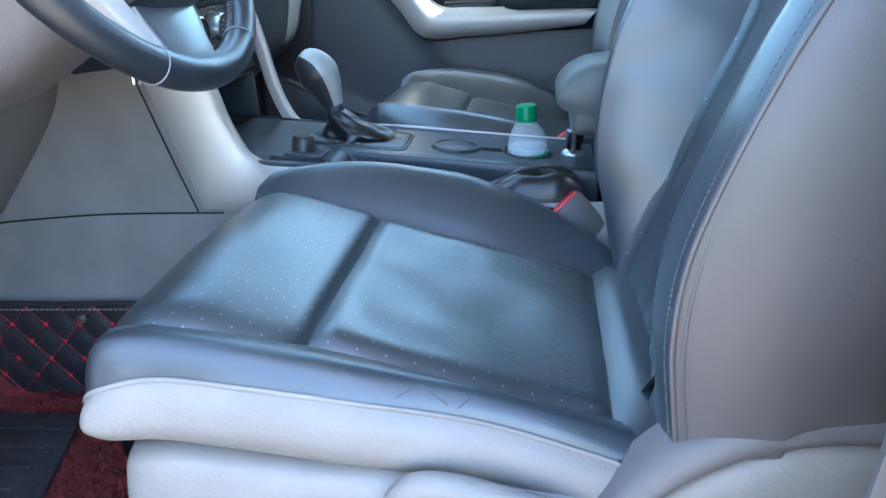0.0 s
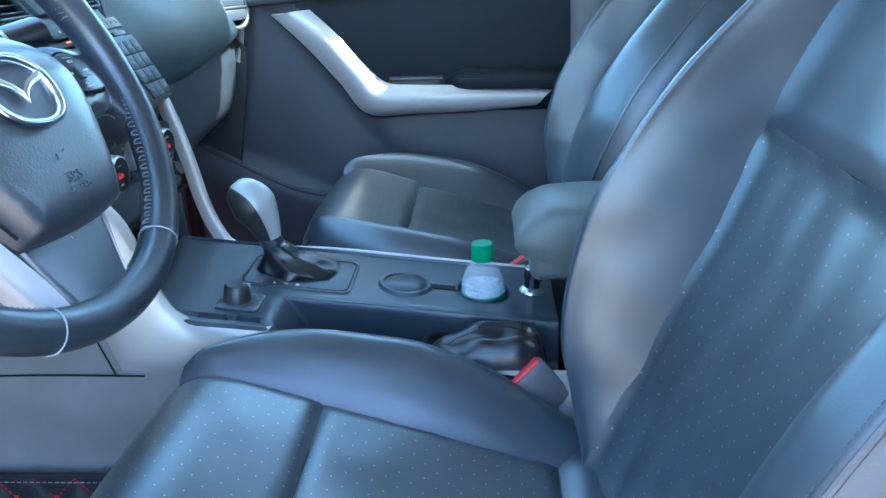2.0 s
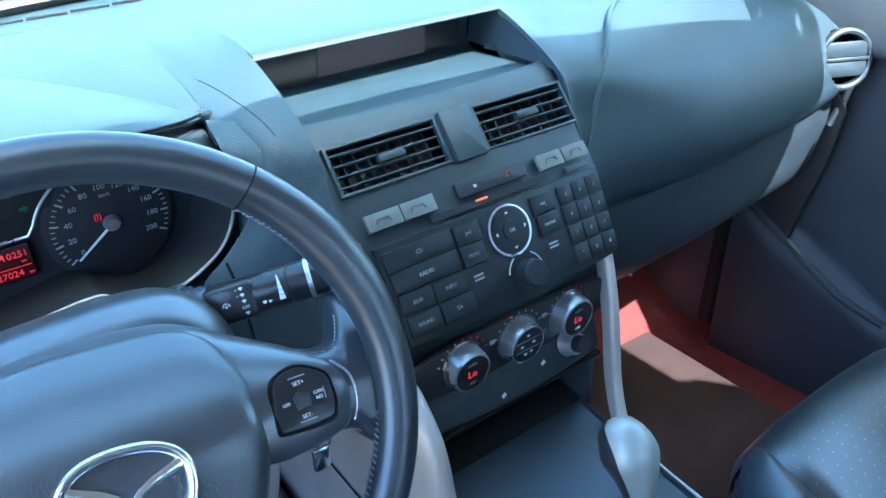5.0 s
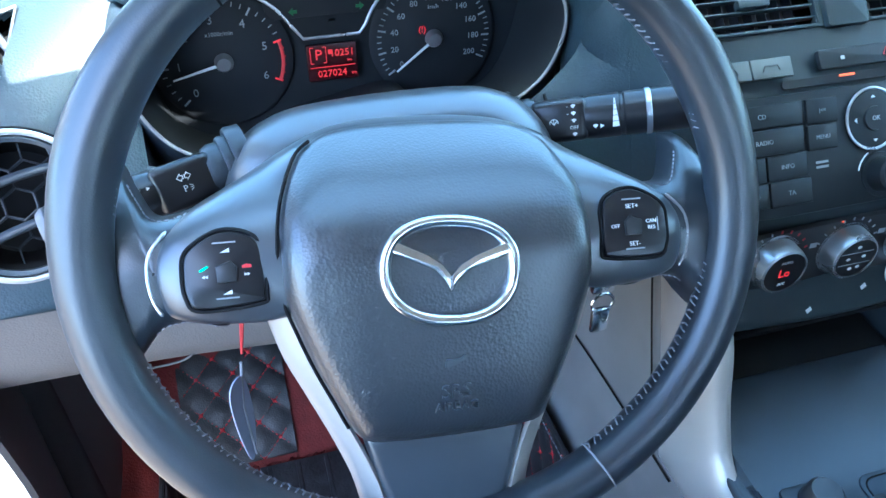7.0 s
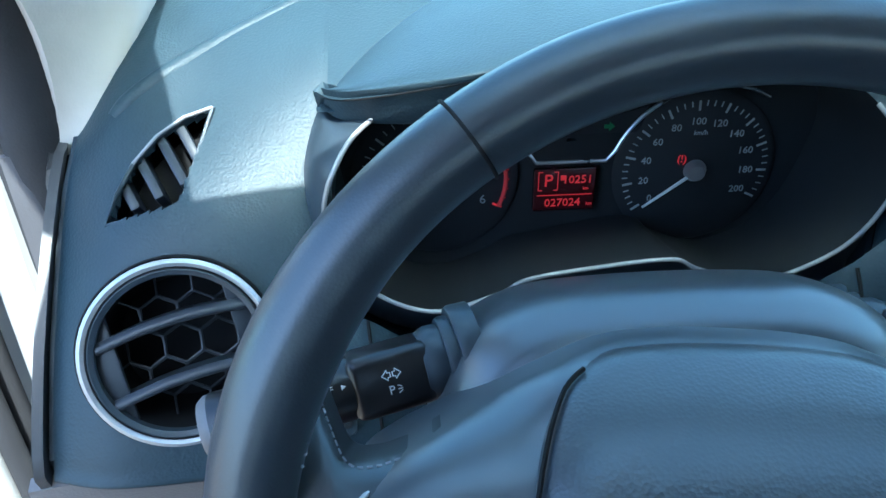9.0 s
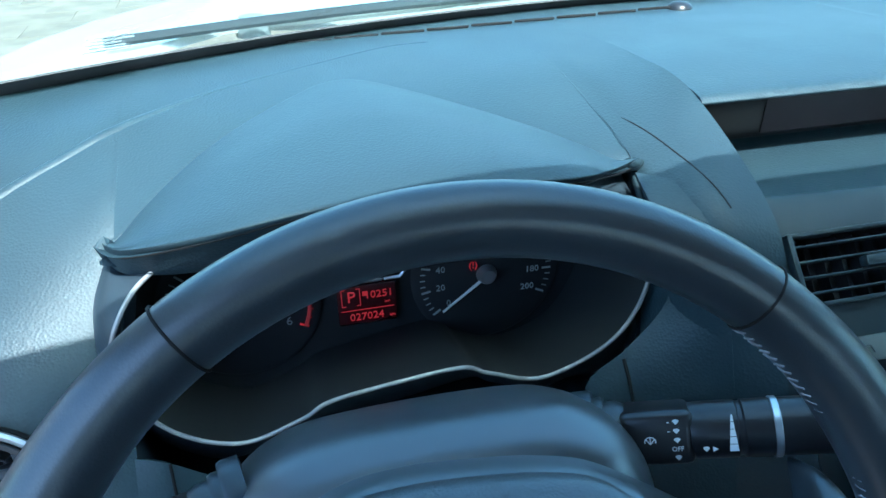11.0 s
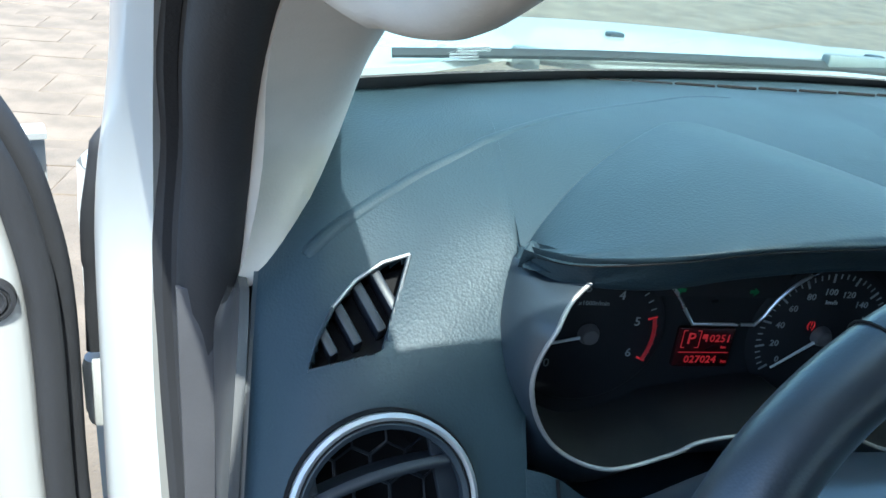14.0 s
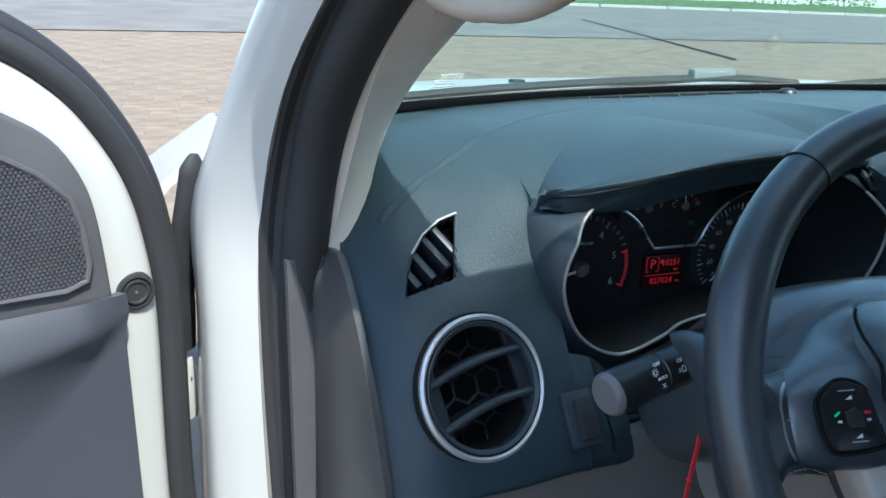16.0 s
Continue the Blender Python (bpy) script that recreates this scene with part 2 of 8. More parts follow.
def loft(stations, nu, nv, thick=0.0, straight=False):
    """A smooth skin over stations (rows of points); thick: its thickness, away from its normal."""
    rows = [curve(s, nv) for s in stations]
    if straight:
        out = rows
    else:
        out = [[None] * nv for _ in range(nu)]
        for j in range(nv):
            for i, q in enumerate(curve([r[j] for r in rows], nu)):
                out[i][j] = q
    bm = grid(out)
    if thick:
        thicken(bm, thick)
    return bm


def tube(pts, radius, seg=10, loop=False, flat=1.0, caps=True):
    """A round bar along pts; radius a number or one for each point."""
    bm = bmesh.new()
    n = len(pts)
    pts = [Vector(p) for p in pts]
    rings, up = [], None
    for i, p in enumerate(pts):
        a, b = (pts[(i - 1) % n], pts[(i + 1) % n]) if loop else (pts[max(i - 1, 0)], pts[min(i + 1, n - 1)])
        t = (b - a).normalized()
        if up is None:
            up = t.orthogonal().normalized()
        up = (up - t * up.dot(t)).normalized()
        side = t.cross(up)
        r = radius[i] if isinstance(radius, (list, tuple)) else radius
        rings.append([bm.verts.new(p + r * (math.cos(2 * math.pi * k / seg) * up + flat * math.sin(2 * math.pi * k / seg) * side)) for k in range(seg)])
    for i in range(n if loop else n - 1):
        a, b = rings[i], rings[(i + 1) % n]
        for k in range(seg):
            bm.faces.new((a[k], a[(k + 1) % seg], b[(k + 1) % seg], b[k]))
    if caps and not loop:
        bm.faces.new(rings[0][::-1])
        bm.faces.new(rings[-1])
    bmesh.ops.recalc_face_normals(bm, faces=bm.faces)
    return bm


def plate(outline, depth, bevel=0.0, seg=2):
    """A plate: a closed outline of (u, v), from w = 0 up to w = depth, with its upper rim rounded."""
    bm = bmesh.new()
    lo = [bm.verts.new((u, v, 0)) for u, v in outline]
    hi = [bm.verts.new((u, v, depth)) for u, v in outline]
    n = len(lo)
    for i in range(n):
        bm.faces.new((lo[i], lo[(i + 1) % n], hi[(i + 1) % n], hi[i]))
    top = bm.faces.new(hi)
    bm.faces.new(lo[::-1])
    bmesh.ops.recalc_face_normals(bm, faces=bm.faces)
    if bevel:
        bmesh.ops.bevel(bm, geom=list(top.edges), offset=bevel, segments=seg, profile=0.5, affect="EDGES")
    return bm


def rounded(w, h, r, n=5):
    """The outline of a rounded rectangle about the origin."""
    out = []
    for cx, cy, a0 in ((w / 2 - r, h / 2 - r, 0), (-w / 2 + r, h / 2 - r, 90), (-w / 2 + r, -h / 2 + r, 180), (w / 2 - r, -h / 2 + r, 270)):
        for k in range(n):
            a = radians(a0 + 90 * k / (n - 1))
            out.append((cx + r * math.cos(a), cy + r * math.sin(a)))
    return out


def face_frame(origin, right, up):
    """A pose with u along right, v along up and w out of the face."""
    r = Vector(right).normalized()
    w = r.cross(Vector(up)).normalized()
    u = w.cross(r)
    return Matrix(((r.x, u.x, w.x, origin[0]), (r.y, u.y, w.y, origin[1]), (r.z, u.z, w.z, origin[2]), (0, 0, 0, 1)))


def words(text, size, m, align="CENTER", depth=0.0003):
    """Letters as a mesh, in the plane of the pose m."""
    cu = bpy.data.curves.new("letters", "FONT")
    cu.body, cu.size, cu.align_x, cu.align_y, cu.extrude, cu.resolution_u = text, size, align, "CENTER", depth, 2
    ob = bpy.data.objects.new("letters", cu)
    me = ob.to_mesh()
    bm = bmesh.new()
    bm.from_mesh(me)
    ob.to_mesh_clear()
    bpy.data.objects.remove(ob)
    bpy.data.curves.remove(cu)
    return moved(bm, m)


def puffed(f, nu, nv, height, edge=0.12):
    """A cushion panel over the patch f(u, v), u and v from 0 to 1, which bulges by height and dips at its seams."""
    rows = []
    for i in range(nu):
        row = []
        for j in range(nv):
            u, v = i / (nu - 1), j / (nv - 1)
            p = Vector(f(u, v))
            e = 1e-3
            du, dv = Vector(f(min(u + e, 1), v)) - Vector(f(max(u - e, 0), v)), Vector(f(u, min(v + e, 1))) - Vector(f(u, max(v - e, 0)))
            nrm = du.cross(dv)
            nrm = nrm.normalized() if nrm.length > 1e-12 else Vector((0, 0, 1))
            k = min(1, min(u, 1 - u) / edge) , min(1, min(v, 1 - v) / edge)
            k = [1 - (1 - q) ** 2.2 for q in k]
            row.append(p + nrm * height * k[0] * k[1])
        rows.append(row)
    return rows


def dashes(pts, length, gap, r, lift=Vector((0, 0, 0))):
    """A row of stitches along pts, as one mesh."""
    pts = [Vector(p) + lift for p in pts]
    cum = [0.0]
    for a, b in zip(pts, pts[1:]):
        cum.append(cum[-1] + (b - a).length)
    def at(d):
        for i in range(len(pts) - 1):
            if d <= cum[i + 1]:
                return pts[i].lerp(pts[i + 1], (d - cum[i]) / max(1e-9, cum[i + 1] - cum[i]))
        return pts[-1]
    vs, fs, d = [], [], 0.0
    while d + length < cum[-1]:
        a, b = at(d), at(d + length)
        t = (b - a).normalized()
        n1 = t.orthogonal().normalized()
        n2 = t.cross(n1)
        k = len(vs)
        for p in (a, b):
            vs += [p + r * (c * n1 + s2 * n2) for c, s2 in ((1, 0), (0, 1), (-1, 0), (0, -1))]
        fs += [(k + i, k + (i + 1) % 4, k + 4 + (i + 1) % 4, k + 4 + i) for i in range(4)] + [(k, k + 1, k + 2, k + 3), (k + 4, k + 5, k + 6, k + 7)]
        d += length + gap
    me = bpy.data.meshes.new("tmp")
    me.from_pydata([tuple(v) for v in vs], [], fs)
    bm = bmesh.new()
    bm.from_mesh(me)
    bpy.data.meshes.remove(me)
    return bm


def creased(bm, amount, size, seed, stretch=(1, 1, 1)):
    """Soft creases and sags, as in worn leather."""
    bm.normal_update()
    shift = [(v, v.normal * amount * noise.noise(Vector((v.co.x * stretch[0], v.co.y * stretch[1], v.co.z * stretch[2])) / size + Vector((seed, 2 * seed, 0)))) for v in bm.verts]
    for v, d in shift:
        v.co += d
    return bm

# ---- ground and outside ----
GROUND = 0.12
PAVING = mat("dry_tan_paving", (0.200, 0.152, 0.108), 0.9, grain=0.6, grain_size=0.02, var=0.25, var_size=0.35)
HEDGE_GREEN = mat("far_grass", (0.07, 0.12, 0.03), 0.9, grain=0.8, grain_size=0.05, var=0.5, var_size=0.3)
def ground_z(y):
    """Level round the car, then rising ahead of it and level again."""
    return GROUND + 0.075 * max(0.0, min(y, 46.0) - 4.0)
ys = [-400, -100, -20, 0, 2, 4, 8, 12, 20, 30, 40, 46, 60, 100, 400]
bm = grid([[(x, y, ground_z(y)) for x in (-400, -60, -20, -8, -3, 0, 3, 8, 20, 60, 400)] for y in ys])
solo("ground", bm, PAVING, "dry tan paved yard in bright sun", "ground", kind="structure")

# ---- the car's shell ----
# floor pan with the tunnel along the middle
floor_prof = [(-0.80, 0.66), (-0.74, 0.56), (-0.66, 0.53), (-0.30, 0.53), (-0.20, 0.55), (-0.15, 0.66), (0.0, 0.70), (0.15, 0.66), (0.20, 0.55), (0.30, 0.53), (0.66, 0.53), (0.74, 0.56), (0.80, 0.66)]
st = []
for y, lift in ((-1.2, 0.0), (-0.2, 0.0), (0.25, 0.0), (0.42, 0.03), (0.60, 0.20), (0.72, 0.40), (0.78, 0.75)):
    st.append([(x, y, min(z + lift, 1.30)) for x, z in floor_prof])
solo("floor", loft(st, 40, 60), CARPET, "dark red carpet over the cabin floor", "floor", kind="structure")

# windscreen: one curved pane
def screen_pt(u, v):
    e = (2 * u - 1) ** 2
    return ((-0.70 + 1.40 * u) * (1 - 0.12 * v), 0.76 - 0.22 * e + (-0.745 + 0.175 * e) * v, 1.335 + 0.325 * v + 0.035 * math.sin(math.pi * v))

bm = grid([[screen_pt(i / 24, j / 12) for j in range(13)] for i in range(25)])
bmesh.ops.recalc_face_normals(bm, faces=bm.faces)
bmesh.ops.solidify(bm, geom=bm.faces[:], thickness=0.004)
ws = solo("window_1", bm, GLASS, "clear faintly green curved windscreen", "windscreen", kind="structure")
ws.visible_shadow = False
# black band along the foot of the glass
bm = loft([[Vector(screen_pt(i / 24, v)) + Vector((0, -0.006, -0.004)) for v in (-0.012, 0.020, 0.045)] for i in range(25)], 25, 5, 0.002, straight=True)
solo("window_seal", bm, RUBBER, "black rubber strip along the foot of the windscreen", "window seal", kind="structure")

# roof with its lining
st = [[(x, y + (0.045 * (1 - (x / 0.70) ** 2) if y > -0.05 else 0.0), 1.70 - 0.05 * (x / 0.62) ** 2 + dz) for x in (-0.69 - w, -0.62, -0.42, 0.0, 0.42, 0.62, 0.69 + w)] for y, dz, w in ((-0.03, -0.03, 0.0), (-0.12, 0.0, 0.0), (-0.5, 0.03, 0.02), (-1.35, 0.0, 0.04))]
solo("ceiling", loft(st, 16, 24, -0.04), LINER, "pale cloth headliner under the roof", "ceiling", kind="structure")
# back of the cabin up to its rear window
solo("wall_back", box(-0.80, -1.40, 0.5, 0.80, -1.34, 1.28, 0.01), DARK_TRIM, "dark rear wall of the cabin", "wall", kind="structure")
rb = thing("rear_bench", (0, -1.1, 0.53), "black leather rear bench seat", "bench seat")
part("cushion", box(-0.66, -1.22, 0.60, 0.66, -0.86, 0.86, 0.05, 3), LEATHER, rb)
part("backrest", box(-0.66, -1.33, 0.80, 0.66, -1.20, 1.36, 0.05, 3), LEATHER, rb)

# pillars of both sides
for s in (-1, 1):
    # pillar trim, pale inside: a hollow strip from the dashboard's corner to the roof
    a = [(0.764, 0.372, 1.235), (0.758, 0.360, 1.285), (0.751, 0.338, 1.338), (0.743, 0.288, 1.402), (0.727, 0.225, 1.455), (0.700, 0.130, 1.520), (0.664, 0.015, 1.600), (0.630, -0.060, 1.665)]
    b = [(0.748, 0.395, 1.262), (0.733, 0.450, 1.300), (0.705, 0.495, 1.345), (0.697, 0.400, 1.395), (0.691, 0.310, 1.433), (0.679, 0.205, 1.485), (0.648, 0.075, 1.570), (0.600, -0.030, 1.660)]
    a, b = [(s * x, y, z) for x, y, z in a], [(s * x, y, z) for x, y, z in b]
    mid = [((p[0] + q[0]) / 2 - s * 0.020, (p[1] + q[1]) / 2 - 0.012, (p[2] + q[2]) / 2 - 0.004) for p, q in zip(a, b)]
    solo("pillar_trim", loft([a, mid, b], 14, 30, 0.010), BEIGE, "pale beige windscreen pillar trim", "pillar trim", kind="structure")
    # door-opening rubber along pillar and jamb: a fat round bead and a lip
    seal = [(0.770, 0.375, 0.60), (0.782, 0.378, 0.90), (0.789, 0.378, 1.15), (0.787, 0.370, 1.25), (0.777, 0.350, 1.335), (0.767, 0.300, 1.40), (0.750, 0.235, 1.458), (0.722, 0.135, 1.528), (0.685, 0.020, 1.608), (0.652, -0.060, 1.672), (0.645, -0.45, 1.712)]
    sd = thing("door_seal", (s * 0.79, 0.34, 0.6), "black rubber seal round the door opening", "door seal", kind="structure")
    part("bead", tube(curve([(s * (x - 0.008), y - 0.002, z) for x, y, z in seal], 50), 0.023, 14, flat=0.85), RUBBER, sd)
    part("lip", tube(curve([(s * (x + 0.024), y + 0.012, z) for x, y, z in seal], 50), 0.009, 8), RUBBER, sd)
    part("web", loft([[(s * (x - 0.008), y - 0.004, z), (s * (x + 0.010), y + 0.006, z), (s * (x + 0.030), y + 0.014, z)] for x, y, z in seal], 50, 6, 0.004), RUBBER, sd)
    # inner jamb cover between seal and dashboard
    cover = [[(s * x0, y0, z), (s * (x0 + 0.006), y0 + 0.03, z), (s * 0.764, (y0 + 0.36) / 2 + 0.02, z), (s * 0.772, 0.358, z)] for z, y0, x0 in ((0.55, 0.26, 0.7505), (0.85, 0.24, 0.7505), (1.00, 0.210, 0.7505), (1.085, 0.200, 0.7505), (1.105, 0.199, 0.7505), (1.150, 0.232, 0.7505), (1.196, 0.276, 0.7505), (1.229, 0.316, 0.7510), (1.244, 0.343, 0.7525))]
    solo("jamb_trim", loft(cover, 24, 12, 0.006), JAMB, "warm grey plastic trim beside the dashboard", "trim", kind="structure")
    strip = [[(s * 0.7700, 0.357, z), (s * 0.7765, 0.359, z), (s * 0.7810, 0.365, z), (s * 0.7900, 0.378, z)] for z in (0.55, 0.85, 1.05, 1.15, 1.2485)]
    solo("jamb_strip", loft(strip, 12, 8, 0.008), RUBBER, "dark plastic strip along the door rubber", "trim", kind="structure")
    # white outer pillar and jamb: outer skin, edge and rebate towards the rubber
    out = []
    for sec in (((0.815, 0.375, 0.45), (0.850, 0.392, 0.45), (0.872, 0.410, 0.45), (0.880, 0.455, 0.45), (0.876, 0.56, 0.45)),
                ((0.820, 0.378, 0.90), (0.852, 0.395, 0.90), (0.872, 0.412, 0.90), (0.881, 0.460, 0.90), (0.878, 0.56, 0.90)),
                ((0.822, 0.378, 1.15), (0.853, 0.395, 1.15), (0.867, 0.413, 1.15), (0.871, 0.460, 1.15), (0.866, 0.58, 1.15)),
                ((0.815, 0.372, 1.275), (0.842, 0.392, 1.28), (0.862, 0.420, 1.28), (0.864, 0.490, 1.275), (0.844, 0.58, 1.27)),
                ((0.799, 0.315, 1.385), (0.822, 0.338, 1.395), (0.828, 0.372, 1.40), (0.796, 0.440, 1.395), (0.735, 0.490, 1.375)),
                ((0.767, 0.185, 1.490), (0.786, 0.208, 1.505), (0.788, 0.245, 1.510), (0.755, 0.305, 1.500), (0.700, 0.345, 1.475)),
                ((0.722, 0.045, 1.605), (0.738, 0.070, 1.620), (0.738, 0.102, 1.625), (0.705, 0.145, 1.615), (0.650, 0.165, 1.580)),
                ((0.680, -0.055, 1.690), (0.692, -0.038, 1.71), (0.690, -0.01, 1.715), (0.650, 0.0, 1.71), (0.605, -0.02, 1.675))):
        out.append([(s * p[0], p[1], p[2]) for p in sec])
    solo("pillar", loft(out, 40, 20, 0.012), WHITE, "white painted outer windscreen pillar and jamb", "pillar", kind="structure")
    # sill and rear pillar
    solo("sill", box(min(s * 0.77, s * 0.86), -1.3, 0.38, max(s * 0.77, s * 0.86), 0.42, 0.57, 0.03, 3), WHITE, "white painted door sill", "sill", kind="structure")
    rear = [[(s * x, y, z) for x, y in ((0.845, -0.50), (0.80, -0.525), (0.765, -0.56), (0.745, -0.66), (0.76, -0.76))] for z in (0.50, 0.95, 1.28)] + [[(s * x, y, 1.70) for x, y in ((0.735, -0.50), (0.70, -0.525), (0.675, -0.56), (0.66, -0.66), (0.66, -0.76))]]
    solo("pillar_rear", loft(rear, 14, 12, 0.02), DARK_TRIM, "dark trimmed pillar behind the front door", "pillar", kind="structure")
    outer = [[(s * x, y, z) for x, y in ((0.83, -0.505), (0.90, -0.50), (0.915, -0.54), (0.90, -0.78))] for z in (0.45, 0.95, 1.28)] + [[(s * x, y, 1.71) for x, y in ((0.72, -0.505), (0.745, -0.50), (0.75, -0.54), (0.74, -0.78))]]
    solo("pillar", loft(outer, 14, 10, 0.012), WHITE, "white painted pillar behind the front door", "pillar", kind="structure")
    rub = [(s * 0.822, -0.495, 0.57), (s * 0.826, -0.500, 0.95), (s * 0.818, -0.500, 1.28), (s * 0.715, -0.495, 1.70)]
    solo("door_seal", tube(curve(rub, 16), 0.016, 10), RUBBER, "black rubber seal along the rear pillar", "door seal", kind="structure")
    # rear side panel below the rear windows
    solo("side_wall", box(min(s * 0.78, s * 0.90), -1.40, 0.45, max(s * 0.78, s * 0.90), -0.76, 1.28, 0.02), DARK_TRIM, "rear side panel of the cabin", "side panel", kind="structure")

# unseen dark panes added over the cabin's rear openings to cut light from behind
for s in (-1, 1):
    pane = [[(s * (0.84 - 0.15 * v), y, 1.27 + 0.43 * v) for v in (0, 0.35, 0.7, 1.0)] for y in (-0.74, -0.95, -1.16, -1.38)]
    solo("unseen_pane_side", thicken(grid(pane), 0.004), TINTED, "unseen dark rear side pane, added to cut the light", "car window", kind="structure")
solo("unseen_pane_rear", box(-0.78, -1.385, 1.27, 0.78, -1.380, 1.70), TINTED, "unseen dark rear pane, added to cut the light", "car window", kind="structure")

# grab handle on the driver's pillar
gh = thing("grab_handle", (-0.66, 0.12, 1.45), "beige grab handle on the windscreen pillar", "grab handle")
path = curve([(-0.722, 0.240, 1.468), (-0.706, 0.226, 1.456), (-0.684, 0.206, 1.4475), (-0.666, 0.180, 1.4500), (-0.660, 0.130, 1.4660), (-0.657, 0.070, 1.4900), (-0.650, 0.010, 1.5300), (-0.642, -0.035, 1.5800), (-0.652, -0.055, 1.6300)], 50)
part("grip", tube(path, [0.027, 0.025, 0.023, 0.021] + [0.0195] * 8 + [0.0175] * 30 + [0.019] * 4 + [0.021, 0.023, 0.025, 0.027], 18, flat=0.85), BEIGE, gh)
for x, y, z in ((-0.716, 0.240, 1.466), (-0.655, -0.055, 1.628)):
    part("mount", moved(lathe([(0, 0.014), (0.020, 0.012), (0.028, 0.002), (0.030, -0.008)], 24), Matrix.Translation((x - 0.004, y, z)) @ Matrix.Rotation(radians(60), 4, "Y")), BEIGE, gh)
part("screw_cover", moved(plate(rounded(0.022, 0.012, 0.004), 0.003, 0.001), Matrix.Translation((-0.690, 0.196, 1.462)) @ Matrix.Rotation(radians(60), 4, "Y")), BEIGE, gh)
# small printed sticker low on the glass: unreadable lines
stk = thing("glass_sticker", screen_pt(0.075, 0.09), "small printed sticker on the corner of the windscreen", "sticker")
SA, SB, SC = (Vector(screen_pt(*q)) for q in ((0.06, 0.07), (0.09, 0.07), (0.06, 0.11)))
STM = face_frame(SA, SB - SA, SC - SA)
for k in range(5):
    part("print_line", moved(plate([(0.004 * (k % 2), 0.006 * k), (0.040 - 0.005 * (k % 3), 0.006 * k), (0.040 - 0.005 * (k % 3), 0.006 * k + 0.0025), (0.004 * (k % 2), 0.006 * k + 0.0025)], 0.0004), STM @ Matrix.Translation((0, 0, 0.003))), INK, stk)
# bonnet, fenders and front
def bonnet_pt(u, v):
    x = (-0.80 + 1.60 * u) * (1 - 0.02 * v)
    e = abs(2 * u - 1)
    return (x, 0.84 - 0.16 * e * e + v * (1.10 + 0.1 * (1 - e)), 1.325 - 0.03 * e ** 3 - 0.03 * v - 0.04 * v * e ** 4 - 0.12 * v ** 4 + 0.012 * math.exp(-((e - 0.62) / 0.08) ** 2))

bonnet = thing("bonnet", (0, 1.3, 1.2), "white painted bonnet with washer nozzles", "bonnet")
bm = grid([[bonnet_pt(i / 32, j / 20) for j in range(21)] for i in range(33)])
bmesh.ops.recalc_face_normals(bm, faces=bm.faces)
bmesh.ops.solidify(bm, geom=bm.faces[:], thickness=-0.01)
part("panel", bm, WHITE, bonnet)
for x in (-0.235, 0.245):
    part("washer_nozzle", box(x - 0.014, 1.105, 1.318, x + 0.014, 1.13, 1.333, 0.004), BLACK, bonnet, "black washer nozzle")
for s in (-1, 1):
    st = [[(s * 0.79, y, z0), (s * 0.86, y, z0 - 0.008 - d), (s * (0.905 + 0.6 * d), y, z0 - 0.045 - 1.3 * d), (s * (0.922 + 1.4 * d), y, z0 - 0.11 - d), (s * (0.925 + 1.4 * d), y, 0.6)] for y, z0, d in ((0.575, 1.296, 0.0), (0.75, 1.292, 0.012), (0.95, 1.282, 0.025), (1.2, 1.262, 0.035), (1.6, 1.222, 0.04), (1.95, 1.165, 0.04))]
    solo("fender", loft(st, 16, 16, 0.01), WHITE, "white painted front fender", "fender", kind="structure")
# scuttle panel under the wipers
st = [[(-0.72 + 1.44 * i / 10, 0.76 - 0.21 * (2 * i / 10 - 1) ** 2 + dy, z) for dy, z in ((0.0, 1.318), (0.03, 1.315), (0.10, 1.312))] for i in range(11)]
solo("scuttle", loft(st, 22, 6, 0.01), DARK_TRIM, "grey plastic scuttle panel below the windscreen", "scuttle", kind="structure")
WIPER_GREY = mat("faded_grey_wiper_paint", (0.22, 0.23, 0.225), 0.45, grain=0.1, grain_size=0.002)
# wipers
for x0, x1 in ((-0.472, -0.03), (0.16, 0.60)):
    w = thing("wiper", (x0, 0.79, 1.31), "grey wiper arm with a black blade resting on the scuttle", "wiper", "wipers")
    part("cap", moved(lathe([(0, 0.012), (0.014, 0.011), (0.019, 0.004), (0.02, -0.012), (0, -0.012)], 20), pose(x0, 0.79, 1.335)), WIPER_GREY, w)
    arm = [(x0, 0.79, 1.338), (x0 + 0.12, 0.782, 1.342), (x0 + 0.26, 0.765, 1.352), (x0 + 0.40, 0.748, 1.362)]
    part("arm", tube(curve(arm, 14), 0.009, 8, flat=0.6), WIPER_GREY, w)
    part("blade", tube(curve([(x0 - 0.16, 0.762, 1.332), (x0 + 0.1, 0.752, 1.35), (x0 + 0.4, 0.742, 1.36), (x0 + 0.55, 0.722, 1.352)], 20), 0.007, 8, flat=0.6), RUBBER, w)
    part("bracket", box(x0 + 0.36, 0.738, 1.358, x0 + 0.44, 0.756, 1.374, 0.004), WIPER_GREY, w)

